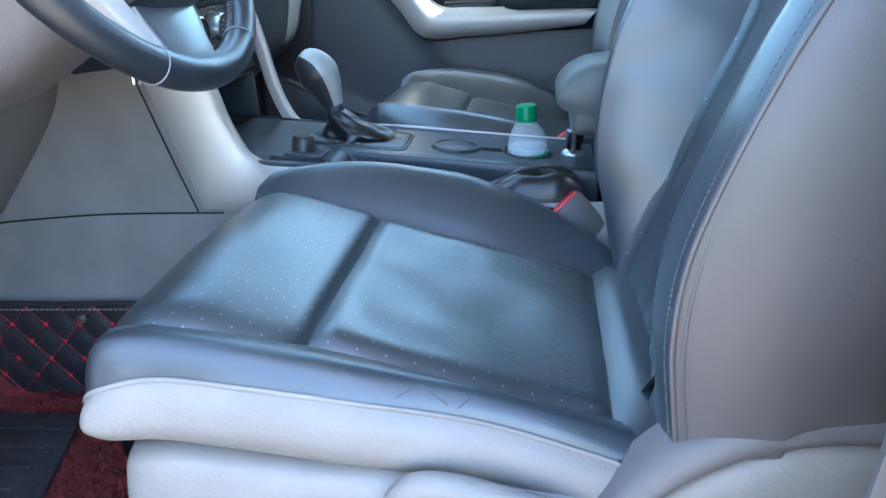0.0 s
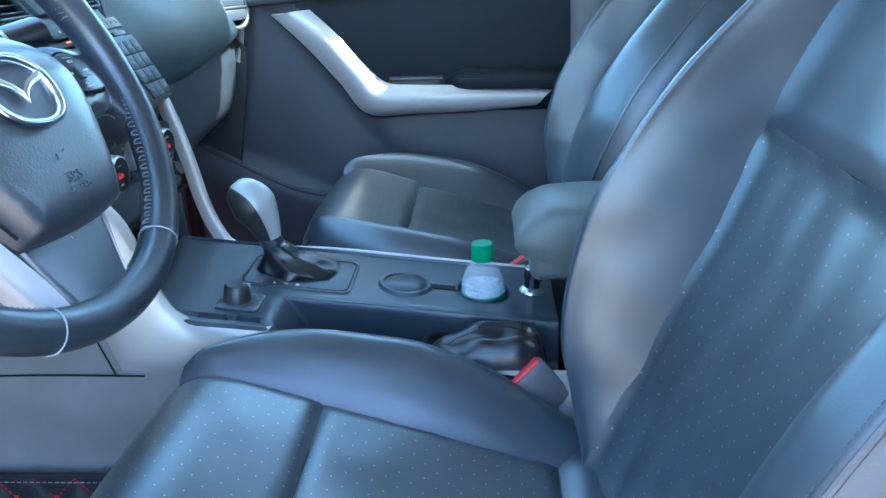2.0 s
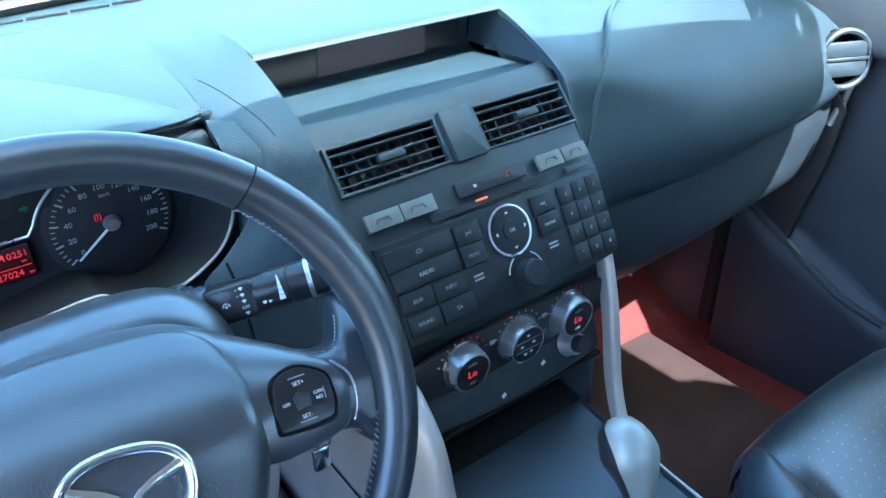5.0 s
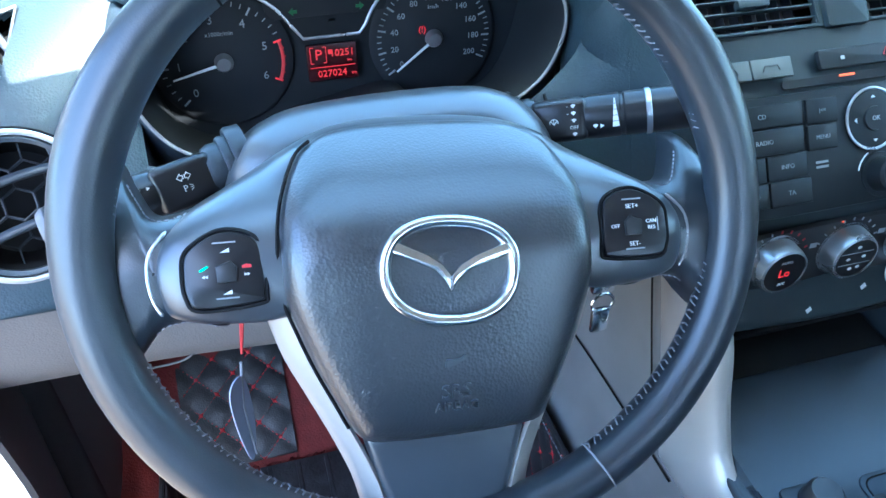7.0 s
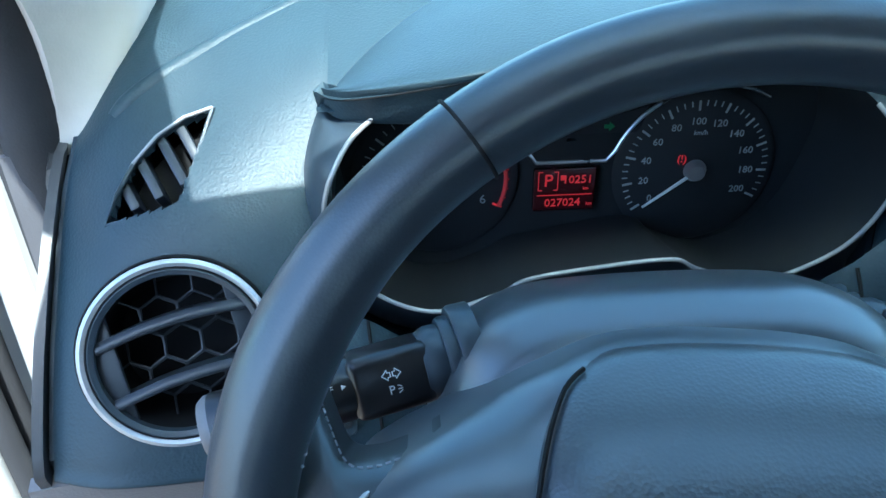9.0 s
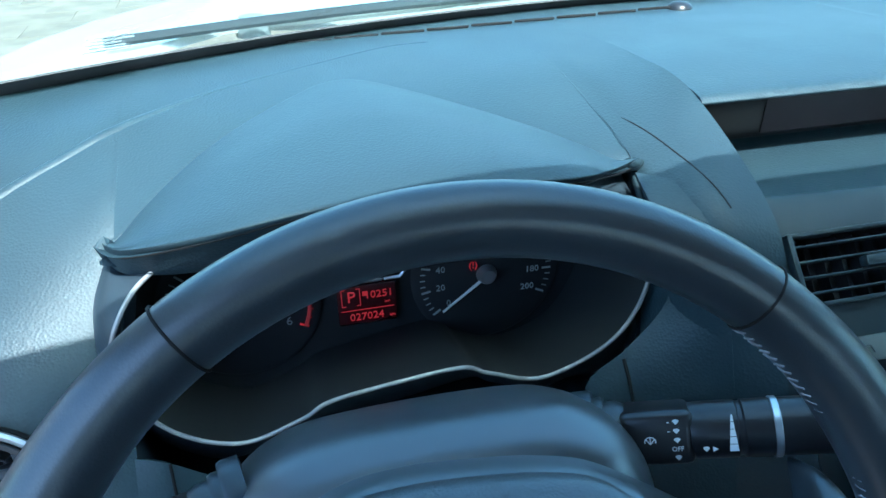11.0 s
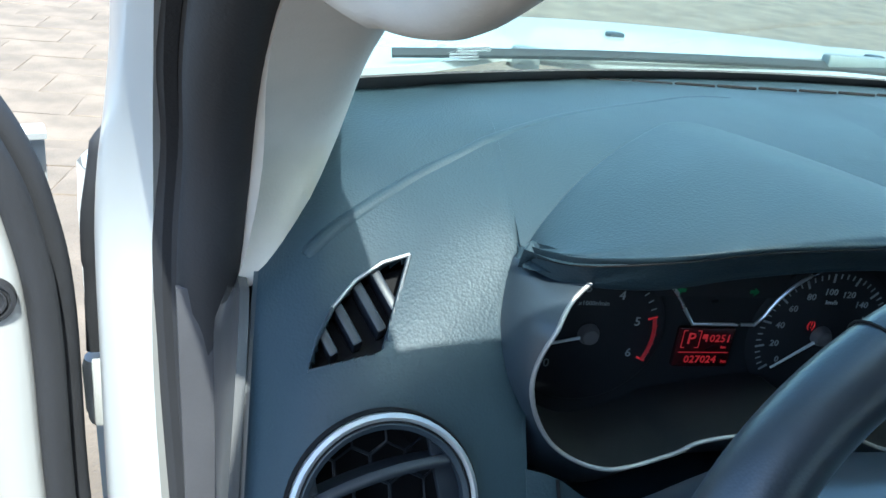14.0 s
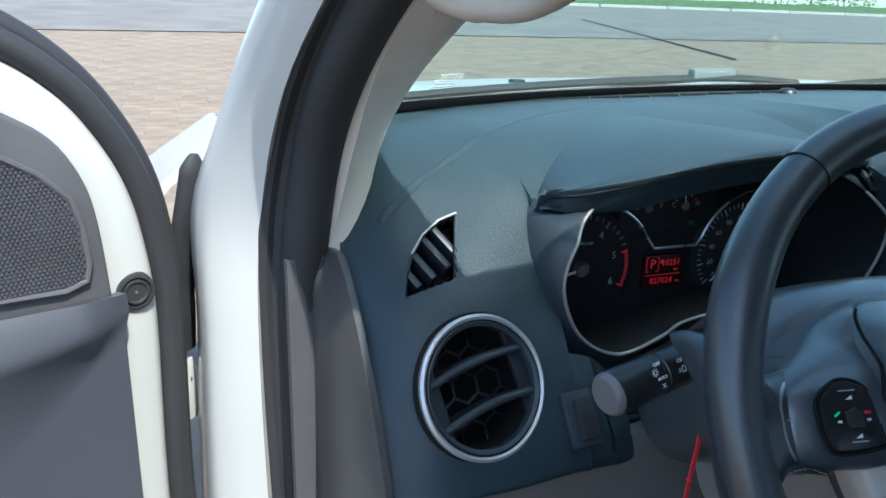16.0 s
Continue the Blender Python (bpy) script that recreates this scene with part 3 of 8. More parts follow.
# ---- yard, road and lawn ahead of the car ----
ASPHALT = mat("worn_grey_asphalt", (0.155, 0.141, 0.127), 0.9, grain=0.6, grain_size=0.02, var=0.2, var_size=1.2)
def sheet(x0, x1, ys, lift):
    return grid([[(x, y, ground_z(y) + lift) for x in np.linspace(x0, x1, 12)] for y in ys])
solo("road", sheet(-60, 60, (17.8, 22, 26, 31, 34.5), 0.02), ASPHALT, "pale grey asphalt road beyond the yard", "road", kind="structure")
solo("kerb", joined(*[moved(box(0, -0.09, -0.05, 3.9, 0.09, 0.15, 0.02), Matrix.Translation((-40 + 4 * i, 34.7, ground_z(34.7)))) for i in range(26)]), mat("concrete_kerb", (0.42, 0.41, 0.39), 0.9, grain=0.5, grain_size=0.01, var=0.2), "pale concrete kerb beside the road", "kerb", kind="structure")
rnd = random.Random(5)
solo("lawn", grid([[(x, y, ground_z(y) + 0.10 + rnd.uniform(0, 0.10)) for x in np.linspace(-60, 90, 90)] for y in np.linspace(34.9, 62, 30)]), HEDGE_GREEN, "strip of green grass beyond the road", "lawn", kind="structure", smooth=0)
# slim raised bar that draws a dark line on the ground
line = [(13.2, 24.5), (12.3, 20.5), (11.5, 17.0), (10.9, 14.6), (10.6, 13.3)]
solo("ground_line", tube([(x, y, ground_z(y) + 0.03) for x, y in line], 0.022, 8), RUBBER, "thin dark line across the yard", "hose")
# far row of bushes that closes the view
LEAF = mat("dark_bush_leaves", (0.05, 0.085, 0.03), 0.8, var=0.5, var_size=0.2)
def bush(x, y, w, h):
    vs, fs = [], []
    for k in range(420):
        a, e, r = rnd.uniform(0, 2 * math.pi), rnd.uniform(0, 1), rnd.uniform(0.55, 1.0)
        c = Vector((x + w * r * math.cos(a) * math.sqrt(1 - 0.6 * e * e), y + 0.6 * w * r * math.sin(a), ground_z(y) + h * (0.05 + 0.95 * e) * rnd.uniform(0.75, 1.0)))
        u = Vector((rnd.gauss(0, 1), rnd.gauss(0, 1), rnd.gauss(0, 1))).normalized() * rnd.uniform(0.10, 0.24)
        v = u.orthogonal().normalized() * rnd.uniform(0.06, 0.14)
        n = len(vs)
        vs += [tuple(c - u), tuple(c + v), tuple(c + u), tuple(c - v)]
        fs.append((n, n + 1, n + 2, n + 3))
    me = bpy.data.meshes.new("bush")
    me.from_pydata(vs, [], fs)
    bm = bmesh.new()
    bm.from_mesh(me)
    bpy.data.meshes.remove(me)
    ob = thing("bush", (x, y, ground_z(y)), "dark green leafy bush on the far lawn", "bush", "far bushes")
    part("crown", bm, LEAF, ob, kind="stuff", smooth=0)
    for q in (-0.3, 0.0, 0.35):
        part("stem", tube([(x + q * w * 0.3, y, ground_z(y) - 0.05), (x + q * w, y, ground_z(y) + h * 0.6)], [0.06, 0.03], 6), RUBBER, ob)
for i in range(14):
    bush(-34 + 8.5 * i + rnd.uniform(-1.5, 1.5), 57 + rnd.uniform(-2, 2), rnd.uniform(3.2, 5.0), rnd.uniform(2.4, 4.2))


# ---- dashboard ----
dash = thing("dashboard", (0, 0.4, 1.0), "dark grey grained plastic dashboard with sun across its top", "dashboard")

def prof(x, *yz):
    return [(x, y, z) for y, z in yz]

def cut(bm, test):
    """Opens a skin where test(centre) holds."""
    bmesh.ops.delete(bm, geom=[f for f in bm.faces if test(f.calc_center_median())], context="FACES")
    return bm

def skin(bm, thick=0.006):
    return thicken(bm, thick)

VENT = face_frame((-0.668, 0.2335, 1.160), (0.975, 0.21, 0), (0, 0.42, 0.9))
VENT_IN = VENT.inverted()
# the small side-window vent: corners in its own plane
SV_TR, SV_BL, SV_BR = Vector((-0.651, 0.345, 1.271)), Vector((-0.714, 0.288, 1.218)), Vector((-0.669, 0.296, 1.226))
SVM = face_frame(SV_BL, SV_BR - SV_BL, SV_TR - SV_BL)
SV_IN = SVM.inverted()
sv_pts = [SV_IN @ SV_BL, SV_IN @ SV_BR, SV_IN @ SV_TR, SV_IN @ Vector((-0.669, 0.341, 1.266)), SV_IN @ Vector((-0.686, 0.332, 1.257)), SV_IN @ Vector((-0.700, 0.319, 1.244)), SV_IN @ Vector((-0.709, 0.304, 1.231))]
SV_OUT = [(p.x, p.y) for p in sv_pts]

def inside(pt, poly):
    hit, n = False, len(poly)
    for i in range(n):
        (x0, y0), (x1, y1) = poly[i], poly[(i + 1) % n]
        if (y0 > pt[1]) != (y1 > pt[1]) and pt[0] < (x1 - x0) * (pt[1] - y0) / (y1 - y0) + x0:
            hit = not hit
    return hit

LEFT = [prof(-0.748, (.50, 1.302), (.43, 1.286), (.37, 1.254), (.325, 1.229), (.287, 1.196), (.242, 1.150), (.207, 1.103), (.209, 1.088), (.30, 1.08)),
        prof(-0.71, (.53, 1.337), (.45, 1.318), (.375, 1.288), (.310, 1.238), (.270, 1.206), (.232, 1.158), (.198, 1.103), (.202, 1.088), (.30, 1.08)),
        prof(-0.65, (.57, 1.337), (.47, 1.326), (.405, 1.304), (.345, 1.270), (.287, 1.225), (.243, 1.165), (.206, 1.103), (.210, 1.080), (.30, 1.072)),
        prof(-0.592, (.61, 1.337), (.48, 1.332), (.420, 1.314), (.360, 1.285), (.308, 1.235), (.258, 1.165), (.217, 1.103), (.221, 1.076), (.31, 1.07)),
        prof(-0.576, (.617, 1.337), (.487, 1.333), (.425, 1.315), (.360, 1.284), (.318, 1.237), (.264, 1.165), (.219, 1.103), (.223, 1.074), (.32, 1.068))]
MID = [prof(-0.5765, (.617, 1.337), (.487, 1.333), (.425, 1.315), (.338, 1.272), (.400, 1.262), (.44, 1.10), (.34, 1.078), (.28, 1.078), (.33, 1.07)),
       prof(-0.50, (.65, 1.337), (.54, 1.335), (.44, 1.322), (.335, 1.286), (.40, 1.27), (.44, 1.10), (.34, 1.078), (.28, 1.078), (.33, 1.07)),
       prof(-0.40, (.69, 1.338), (.57, 1.337), (.45, 1.326), (.335, 1.296), (.40, 1.28), (.44, 1.10), (.34, 1.078), (.28, 1.078), (.33, 1.07)),
       prof(-0.30, (.71, 1.338), (.54, 1.337), (.43, 1.326), (.330, 1.300), (.40, 1.28), (.44, 1.10), (.34, 1.078), (.28, 1.078), (.33, 1.07)),
       prof(-0.2163, (.725, 1.338), (.52, 1.337), (.42, 1.327), (.318, 1.300), (.40, 1.270), (.44, 1.10), (.34, 1.078), (.28, 1.078), (.33, 1.07))]
BETWEEN = [prof(-0.2165, (.725, 1.338), (.52, 1.337), (.42, 1.327), (.325, 1.306), (.296, 1.270), (.286, 1.190), (.268, 1.110), (.258, 1.075), (.33, 1.06)),
           prof(-0.2090, (.728, 1.338), (.52, 1.3375), (.42, 1.329), (.322, 1.309), (.262, 1.276), (.245, 1.195), (.220, 1.110), (.207, 1.070), (.30, 1.06)),
           prof(-0.19, (.735, 1.338), (.52, 1.339), (.42, 1.334), (.320, 1.316), (.240, 1.285), (.222, 1.210), (.190, 1.110), (.170, 1.060), (.28, 1.05)),
           prof(-0.150, (.752, 1.338), (.56, 1.342), (.46, 1.344), (.366, 1.338), (.250, 1.287), (.214, 1.232), (.153, 1.130), (.149, 1.040), (.26, 1.02))]
CENTRE = [prof(x, (.752, 1.338), (.56, 1.342), (.46, 1.344), (.370, 1.339), (.349, 1.3335), (.356, 1.3285), (.400, 1.325), (.405, 1.278), (.33, 1.276), (.290, 1.277), (.272, 1.279), (.262, 1.275), (.258, 1.268)) for x in (-0.150, 0.0, 0.160)]
RIGHT = [[(0.160, y, z) for _, y, z in BETWEEN[3]],
         prof(0.205, (.735, 1.338), (.52, 1.339), (.42, 1.334), (.325, 1.314), (.252, 1.283), (.235, 1.220), (.215, 1.140), (.225, 1.085), (.30, 1.06)),
         prof(0.42, (.71, 1.337), (.50, 1.335), (.38, 1.320), (.290, 1.288), (.238, 1.240), (.205, 1.180), (.198, 1.125), (.225, 1.085), (.32, 1.06)),
         prof(0.66, (.58, 1.335), (.46, 1.325), (.36, 1.300), (.285, 1.268), (.232, 1.228), (.200, 1.180), (.196, 1.138), (.225, 1.110), (.32, 1.09)),
         prof(0.765, (.48, 1.300), (.42, 1.285), (.34, 1.265), (.275, 1.240), (.228, 1.210), (.204, 1.175), (.205, 1.145), (.235, 1.120), (.32, 1.10))]

def left_open(c):
    p = VENT_IN @ c
    if math.hypot(p.x, p.y) < 0.052 and abs(p.z) < 0.03:
        return True
    q = SV_IN @ c
    return abs(q.z) < 0.02 and inside((q.x, q.y), SV_OUT)

part("dash_end", skin(cut(loft(LEFT, 100, 170), left_open), 0.006), DASH, dash)
part("binnacle_back", skin(loft(MID, 40, 60)), DASH, dash)
part("dash_pad", skin(loft(BETWEEN, 20, 80)), DASH, dash)
part("screen_deck", skin(loft(CENTRE, 8, 80)), DASH, dash)
PV = face_frame((0.727, 0.208, 1.190), (0.90, -0.43, 0.0), (0.0, 0.25, 0.97))
PV_IN = PV.inverted()
part("passenger_pad", skin(cut(loft(RIGHT, 90, 110), lambda c: math.hypot(*(PV_IN @ c).xy) < 0.043 and abs((PV_IN @ c).z) < 0.04)), DASH, dash)
for x in (-0.1515, 0.1615):
    bm = plate([(.40, 1.332), (.354, 1.3290), (.252, 1.2840), (.252, 1.282), (.41, 1.282)], 0.003)
    part("screen_cheek", moved(bm, Matrix(((0, 0, 1, x - 0.0015), (1, 0, 0, 0), (0, 1, 0, 0), (0, 0, 0, 1)))), DASH_SMOOTH, dash)

TREES = [BVHTree.FromBMesh(b) for b in (loft(LEFT, 40, 80), loft(MID, 40, 80), loft(BETWEEN, 20, 80))]
def dash_z(x, y):
    """Height of the dashboard's top at a place."""
    hits = [t.ray_cast(Vector((x, y, 1.6)), Vector((0, 0, -1)))[0] for t in TREES]
    return max([h.z for h in hits if h] + [1.2])
# soft crease that sweeps round the instrument pod and runs back on its inner side as a seam
ridge = [(-0.716, 0.352), (-0.680, 0.381), (-0.645, 0.408), (-0.590, 0.444), (-0.500, 0.512), (-0.405, 0.566), (-0.345, 0.597), (-0.300, 0.603)]
part("ridge", tube([Vector((p.x, p.y, dash_z(p.x, p.y) - 0.0070)) for p in curve([(x, y, 0) for x, y in ridge], 90)], [0.0066, 0.0070, 0.0074] + [0.0077] * 84 + [0.0074, 0.0070, 0.0066], 24), DASH, dash, "soft ridge round the instrument pod")
seam = [(-0.285, 0.592), (-0.250, 0.540), (-0.236, 0.472), (-0.219, 0.410), (-0.199, 0.345), (-0.186, 0.280), (-0.181, 0.250)]
seam = [Vector((p.x, p.y, dash_z(p.x, p.y) + 0.0002)) for p in curve([(x, y, 0) for x, y in seam], 60)]
part("seam", tube([q - Vector((0, 0, 0.0002)) for q in seam[36:]], [0.0002, 0.0004] + [0.0006] * 22, 6), BLACK_DEEP, dash)
# rolled join between the pod and the middle of the dashboard
join = [(-0.2164, y, min(dash_z(-0.2168, y), dash_z(-0.2160, y)) - 0.0010) for y in (0.50, 0.46, 0.42, 0.39, 0.36, 0.335)] + [(-0.2160, .316, 1.2930), (-0.2155, .300, 1.2770)]
part("join", tube(curve(join, 30), [0.0012] + [0.0015] * 24 + [0.0030] * 5, 10), DASH, dash)
# hood cushion over the instruments: a pad with a blunt peak at its back
hood = []
LIP = [(-0.5775, 0.322, 1.277), (-0.560, 0.297, 1.278), (-0.510, 0.282, 1.281), (-0.450, 0.283, 1.291), (-0.380, 0.282, 1.299), (-0.300, 0.279, 1.302), (-0.250, 0.300, 1.3015), (-0.2150, 0.318, 1.298)]
TOP = [(-0.5785, 0.322, 1.290), (-0.558, 0.284, 1.301), (-0.508, 0.266, 1.313), (-0.446, 0.263, 1.323), (-0.370, 0.259, 1.329), (-0.290, 0.262, 1.324), (-0.245, 0.294, 1.312), (-0.2150, 0.317, 1.3075)]
for k in range(41):
    u = k / 40
    p, q = cr(LIP, u), cr(TOP, u)
    v = min(1.0, max(0.0, (q.x + 0.577) / 0.362))
    e = min(1.0, 0.04 + 6 * v, 0.04 + 6 * (1 - v))
    a = math.sin(math.pi * v)
    tri = min(1 - abs(2 * v - 0.968) / 0.968 if v < 0.484 else 1 - abs(2 * v - 0.968) / 1.032, 1.0)
    peak = max(0.0, tri) ** 0.92
    peak = peak if peak < 0.86 else 0.86 + 0.10 * (1 - math.exp(-(peak - 0.86) / 0.10))
    yb = max(q.y + 0.012 * e, 0.340 - 0.035 * v + 0.190 * peak)
    zb = max(dash_z(q.x, yb) + 0.0008 + 0.0016 * e, q.z - 0.004 if v > 0.6 and yb < 0.345 else 0.0)
    m = (p + q) / 2
    hood.append([(p.x, p.y + 0.05 * a + 0.006 * e, p.z + 0.002 * e), (p.x, p.y + 0.008 * e, p.z - 0.002 * e), (p.x, p.y, p.z + 0.002 * e), (m.x, m.y, m.z), (q.x, q.y, q.z - 0.005 * a), (q.x, q.y + 0.004 * e, q.z), (q.x, q.y + 0.03 * a + 0.006 * e, q.z + 0.005 * a), (q.x, (q.y + yb) / 2, (q.z + zb) / 2 + 0.0055 * a), (q.x, q.y * 0.22 + yb * 0.78, q.z * 0.22 + zb * 0.78 + 0.0030 * a), (q.x, q.y * 0.06 + yb * 0.94, q.z * 0.06 + zb * 0.94 + 0.0008 * a), (q.x, yb - 0.0012 * e, zb), (q.x, yb, zb - 0.002 * e), (q.x, yb, zb - 0.007 * e)])
part("hood_cushion", skin(loft(hood, 80, 70), 0.005), DASH, dash, "padded cover over the instruments")
part("seam", tube([q + Vector((0, -0.0004, -0.0052)) for q in curve(TOP, 50)][2:-2], 0.0006, 6), BLACK_DEEP, dash)

for x, pr in ((-0.749, LEFT[0]), (0.766, RIGHT[-1]), (-0.2160, [(x, y + 0.004, z - 0.006) for x, y, z in BETWEEN[0]]), (-0.5785, [(x, y + 0.003, z - 0.003) for x, y, z in LEFT[-1]])):
    side_out = [(p[1], p[2]) for p in pr[:8]] + [(0.44, 1.05), (0.50, 1.10)]
    part("side_cheek", moved(plate(side_out, 0.004), Matrix(((0, 0, 1, x - 0.002), (1, 0, 0, 0), (0, 1, 0, 0), (0, 0, 0, 1)))), DASH_SMOOTH, dash)
# round driver's vent: satin ring, barrel, blades and a mesh behind
def ring_bm(r0, r1, h0, h1, m, seg=56):
    return moved(lathe([(r0, h0), (r0, h1), ((r0 + r1) / 2, h1 + 0.0015), (r1, h1), (r1, h0)], seg, True), m)
vent = part("round_vent", ring_bm(0.0475, 0.0535, -0.003, 0.004, VENT), DASH_SMOOTH, dash, "round air vent with a satin ring")
part("ring", ring_bm(0.0525, 0.0570, -0.002, 0.0045, VENT), VENT_RING, vent, "satin silver ring")
part("gap", ring_bm(0.0570, 0.0588, -0.004, 0.0005, VENT), BLACK_DEEP, vent)
part("inner_gap", ring_bm(0.0508, 0.0526, -0.004, 0.0044, VENT), BLACK_DEEP, vent)
part("barrel", moved(lathe([(0.048, 0.002), (0.046, -0.03), (0.040, -0.05), (0, -0.05)], 40), VENT), BLACK_DEEP, vent)
for s in (-1, 1):
    seg_out = [(s * (0.048 * math.cos(a)), 0.048 * math.sin(a)) for a in [radians(q) for q in range(-44, 45, 8)]]
    part("cheek", moved(plate(seg_out if s > 0 else seg_out[::-1], 0.004, 0.001), VENT @ Matrix.Translation((0, 0, -0.006)) @ Matrix.Rotation(radians(8), 4, "Z")), VENT_DARK, vent)
for v in (0.0165, -0.0195):
    st = [[(u, v + dv + 0.004 * (1 - (u / 0.045) ** 2), w) for w, dv in ((0.0, 0.0035), (0.003, 0.0), (0.0, -0.0035), (-0.02, -0.001), (-0.02, 0.002), (0.0, 0.0035))] for u in (-0.044, -0.02, 0.0, 0.02, 0.044)]
    part("blade", moved(loft(st, 12, 16), VENT @ Matrix.Rotation(radians(9), 4, "Z")), VENT_DARK, vent)
hexes = []
for i in range(-2, 3):
    for j in range(-2, 3):
        cx, cy = 0.0225 * i + (0.01125 if j % 2 else 0), 0.0195 * j
        if math.hypot(cx, cy) < 0.040:
            hexes.append(tube([(cx + 0.0125 * math.cos(radians(60 * k + 30)), cy + 0.0125 * math.sin(radians(60 * k + 30)), -0.026) for k in range(6)], 0.0009, 5, True))
part("mesh", moved(joined(*hexes), VENT), VENT_DARK, vent, "hexagonal mesh")
# side-window vent
sv = part("side_vent", moved(tube([(u, v, 0.001) for u, v in SV_OUT], 0.0016, 6, True), SVM), DASH_SMOOTH, dash, "small triangular side-window vent")
part("well", moved(plate([(u * 1.02, v * 1.02) for u, v in SV_OUT], 0.002), SVM @ Matrix.Translation((0, 0, -0.026))), BLACK_DEEP, sv)
sx, sy = [p[0] for p in SV_OUT], [p[1] for p in SV_OUT]
for t, h0, h1 in ((0.26, 0.05, 0.50), (0.46, 0.04, 0.72), (0.68, 0.05, 0.84), (0.86, 0.10, 0.92)):
    u = max(sx) * t
    part("blade", moved(box(u - 0.0045, max(sy) * h0, -0.022, u + 0.002, max(sy) * h1, -0.003, 0.0015), SVM @ Matrix.Rotation(radians(14), 4, "Z")), VENT_DARK, sv)
# silver bar painted as the highlight on the vent's upper edge
part("lit_edge", tube([SVM @ Vector((p[0], p[1], 0.002)) for p in SV_OUT[2:6]], 0.0012, 6), RING, sv)
# passenger's round vent
pv = part("round_vent", ring_bm(0.038, 0.046, -0.004, 0.006, PV), DASH_SMOOTH, dash, "round air vent by the passenger door")
part("barrel", moved(lathe([(0.039, 0.004), (0.037, -0.025), (0, -0.028)], 32), PV), BLACK_DEEP, pv)
part("flap", moved(box(-0.036, 0.003, 0.0, 0.036, 0.026, 0.006, 0.003), PV), DASH_SMOOTH, pv)
part("flap", moved(box(-0.036, -0.026, 0.0, 0.036, -0.003, 0.006, 0.003), PV), DASH_SMOOTH, pv)
part("bridge", moved(box(-0.038, -0.003, 0.0, 0.038, 0.003, 0.008, 0.002), PV), DASH_SMOOTH, pv)

# lower fascia between the vent and the column
low = [prof(-0.577, (.262, 1.164), (.241, 1.135), (.219, 1.103), (.223, 1.074), (.28, 1.068)), prof(-0.556, (.259, 1.158), (.243, 1.130), (.223, 1.100), (.226, 1.071), (.28, 1.065)), prof(-0.535, (.263, 1.140), (.248, 1.116), (.231, 1.092), (.231, 1.067), (.28, 1.060)), prof(-0.521, (.268, 1.132), (.254, 1.110), (.239, 1.088), (.237, 1.065), (.28, 1.058))]
part("lower_fascia", skin(loft(low, 16, 30), 0.006), DASH, dash, "dark fascia panel beside the column")
# blank switch and seam on the driver's side
SWM = face_frame((-0.5815, 0.2275, 1.121), (0.99, 0.12, 0), (0, 0.55, 0.83))
sw = part("switch_plate", moved(plate(rounded(0.030, 0.046, 0.003), 0.004, 0.001), SWM), DASH_SMOOTH, dash)
part("rocker", moved(plate(rounded(0.018, 0.034, 0.002), 0.004, 0.0015), SWM @ Matrix.Translation((0.003, -0.001, 0.004))), BLACK, sw)
part("seam", tube(curve([(-0.5562, 0.2585, 1.158), (-0.5535, 0.2425, 1.129), (-0.5500, 0.2235, 1.098), (-0.5480, 0.2262, 1.073)], 14), 0.0012, 6), BLACK_DEEP, dash)
cheek = [[(a, ya, z), (b, yb, z), (-0.186, yc, z)] for z, a, ya, b, yb, yc in ((1.302, -.222, .306, -.206, .290, .270), (1.285, -.226, .262, -.205, .250, .240), (1.250, -.214, .262, -.200, .240, .229), (1.220, -.214, .260, -.200, .234, .222), (1.190, -.243, .256, -.212, .232, .212), (1.165, -.270, .257, -.225, .228, .203), (1.130, -.270, .245, -.225, .215, .192), (1.080, -.270, .235, -.225, .205, .176))]
part("inner_cheek", skin(loft(cheek, 30, 16), 0.004), DASH, dash, "soft panel between dials and stack")
part("seam", tube(curve([(-0.2455, 0.2525, 1.185), (-0.2440, 0.2395, 1.165), (-0.2430, 0.2265, 1.130), (-0.2430, 0.2165, 1.085)], 16), 0.0013, 6), BLACK_DEEP, dash)

# knee panel under the driver's part
low = [prof(-0.765, (.206, 1.090), (.214, 1.06), (.26, 0.98), (.34, 0.93)), prof(-0.60, (.232, 1.092), (.238, 1.055), (.27, 0.97), (.36, 0.90)), prof(-0.45, (.262, 1.092), (.262, 1.05), (.275, 0.96), (.36, 0.89)),
       prof(-0.30, (.262, 1.092), (.275, 1.04), (.300, 0.965), (.385, 0.88)), prof(-0.152, (.255, 1.085), (.287, 1.035), (.318, 0.968), (.425, 0.84))]
part("knee_panel", skin(loft(low, 40, 24), 0.01), KNEE, dash, "warm grey lower panel below the wheel")
part("seam", tube(curve([(-0.762, .2285, 1.035), (-0.66, .236, 1.032), (-0.60, .2445, 1.03)], 12), 0.0012, 6), DARK_TRIM, dash)
part("lid_line", tube(curve([(-0.640, .2445, 1.030), (-0.600, .2480, 1.020), (-0.575, .2560, 0.985), (-0.590, .2760, 0.945), (-0.640, .305, 0.915)], 30), 0.0012, 6), DARK_TRIM, dash)
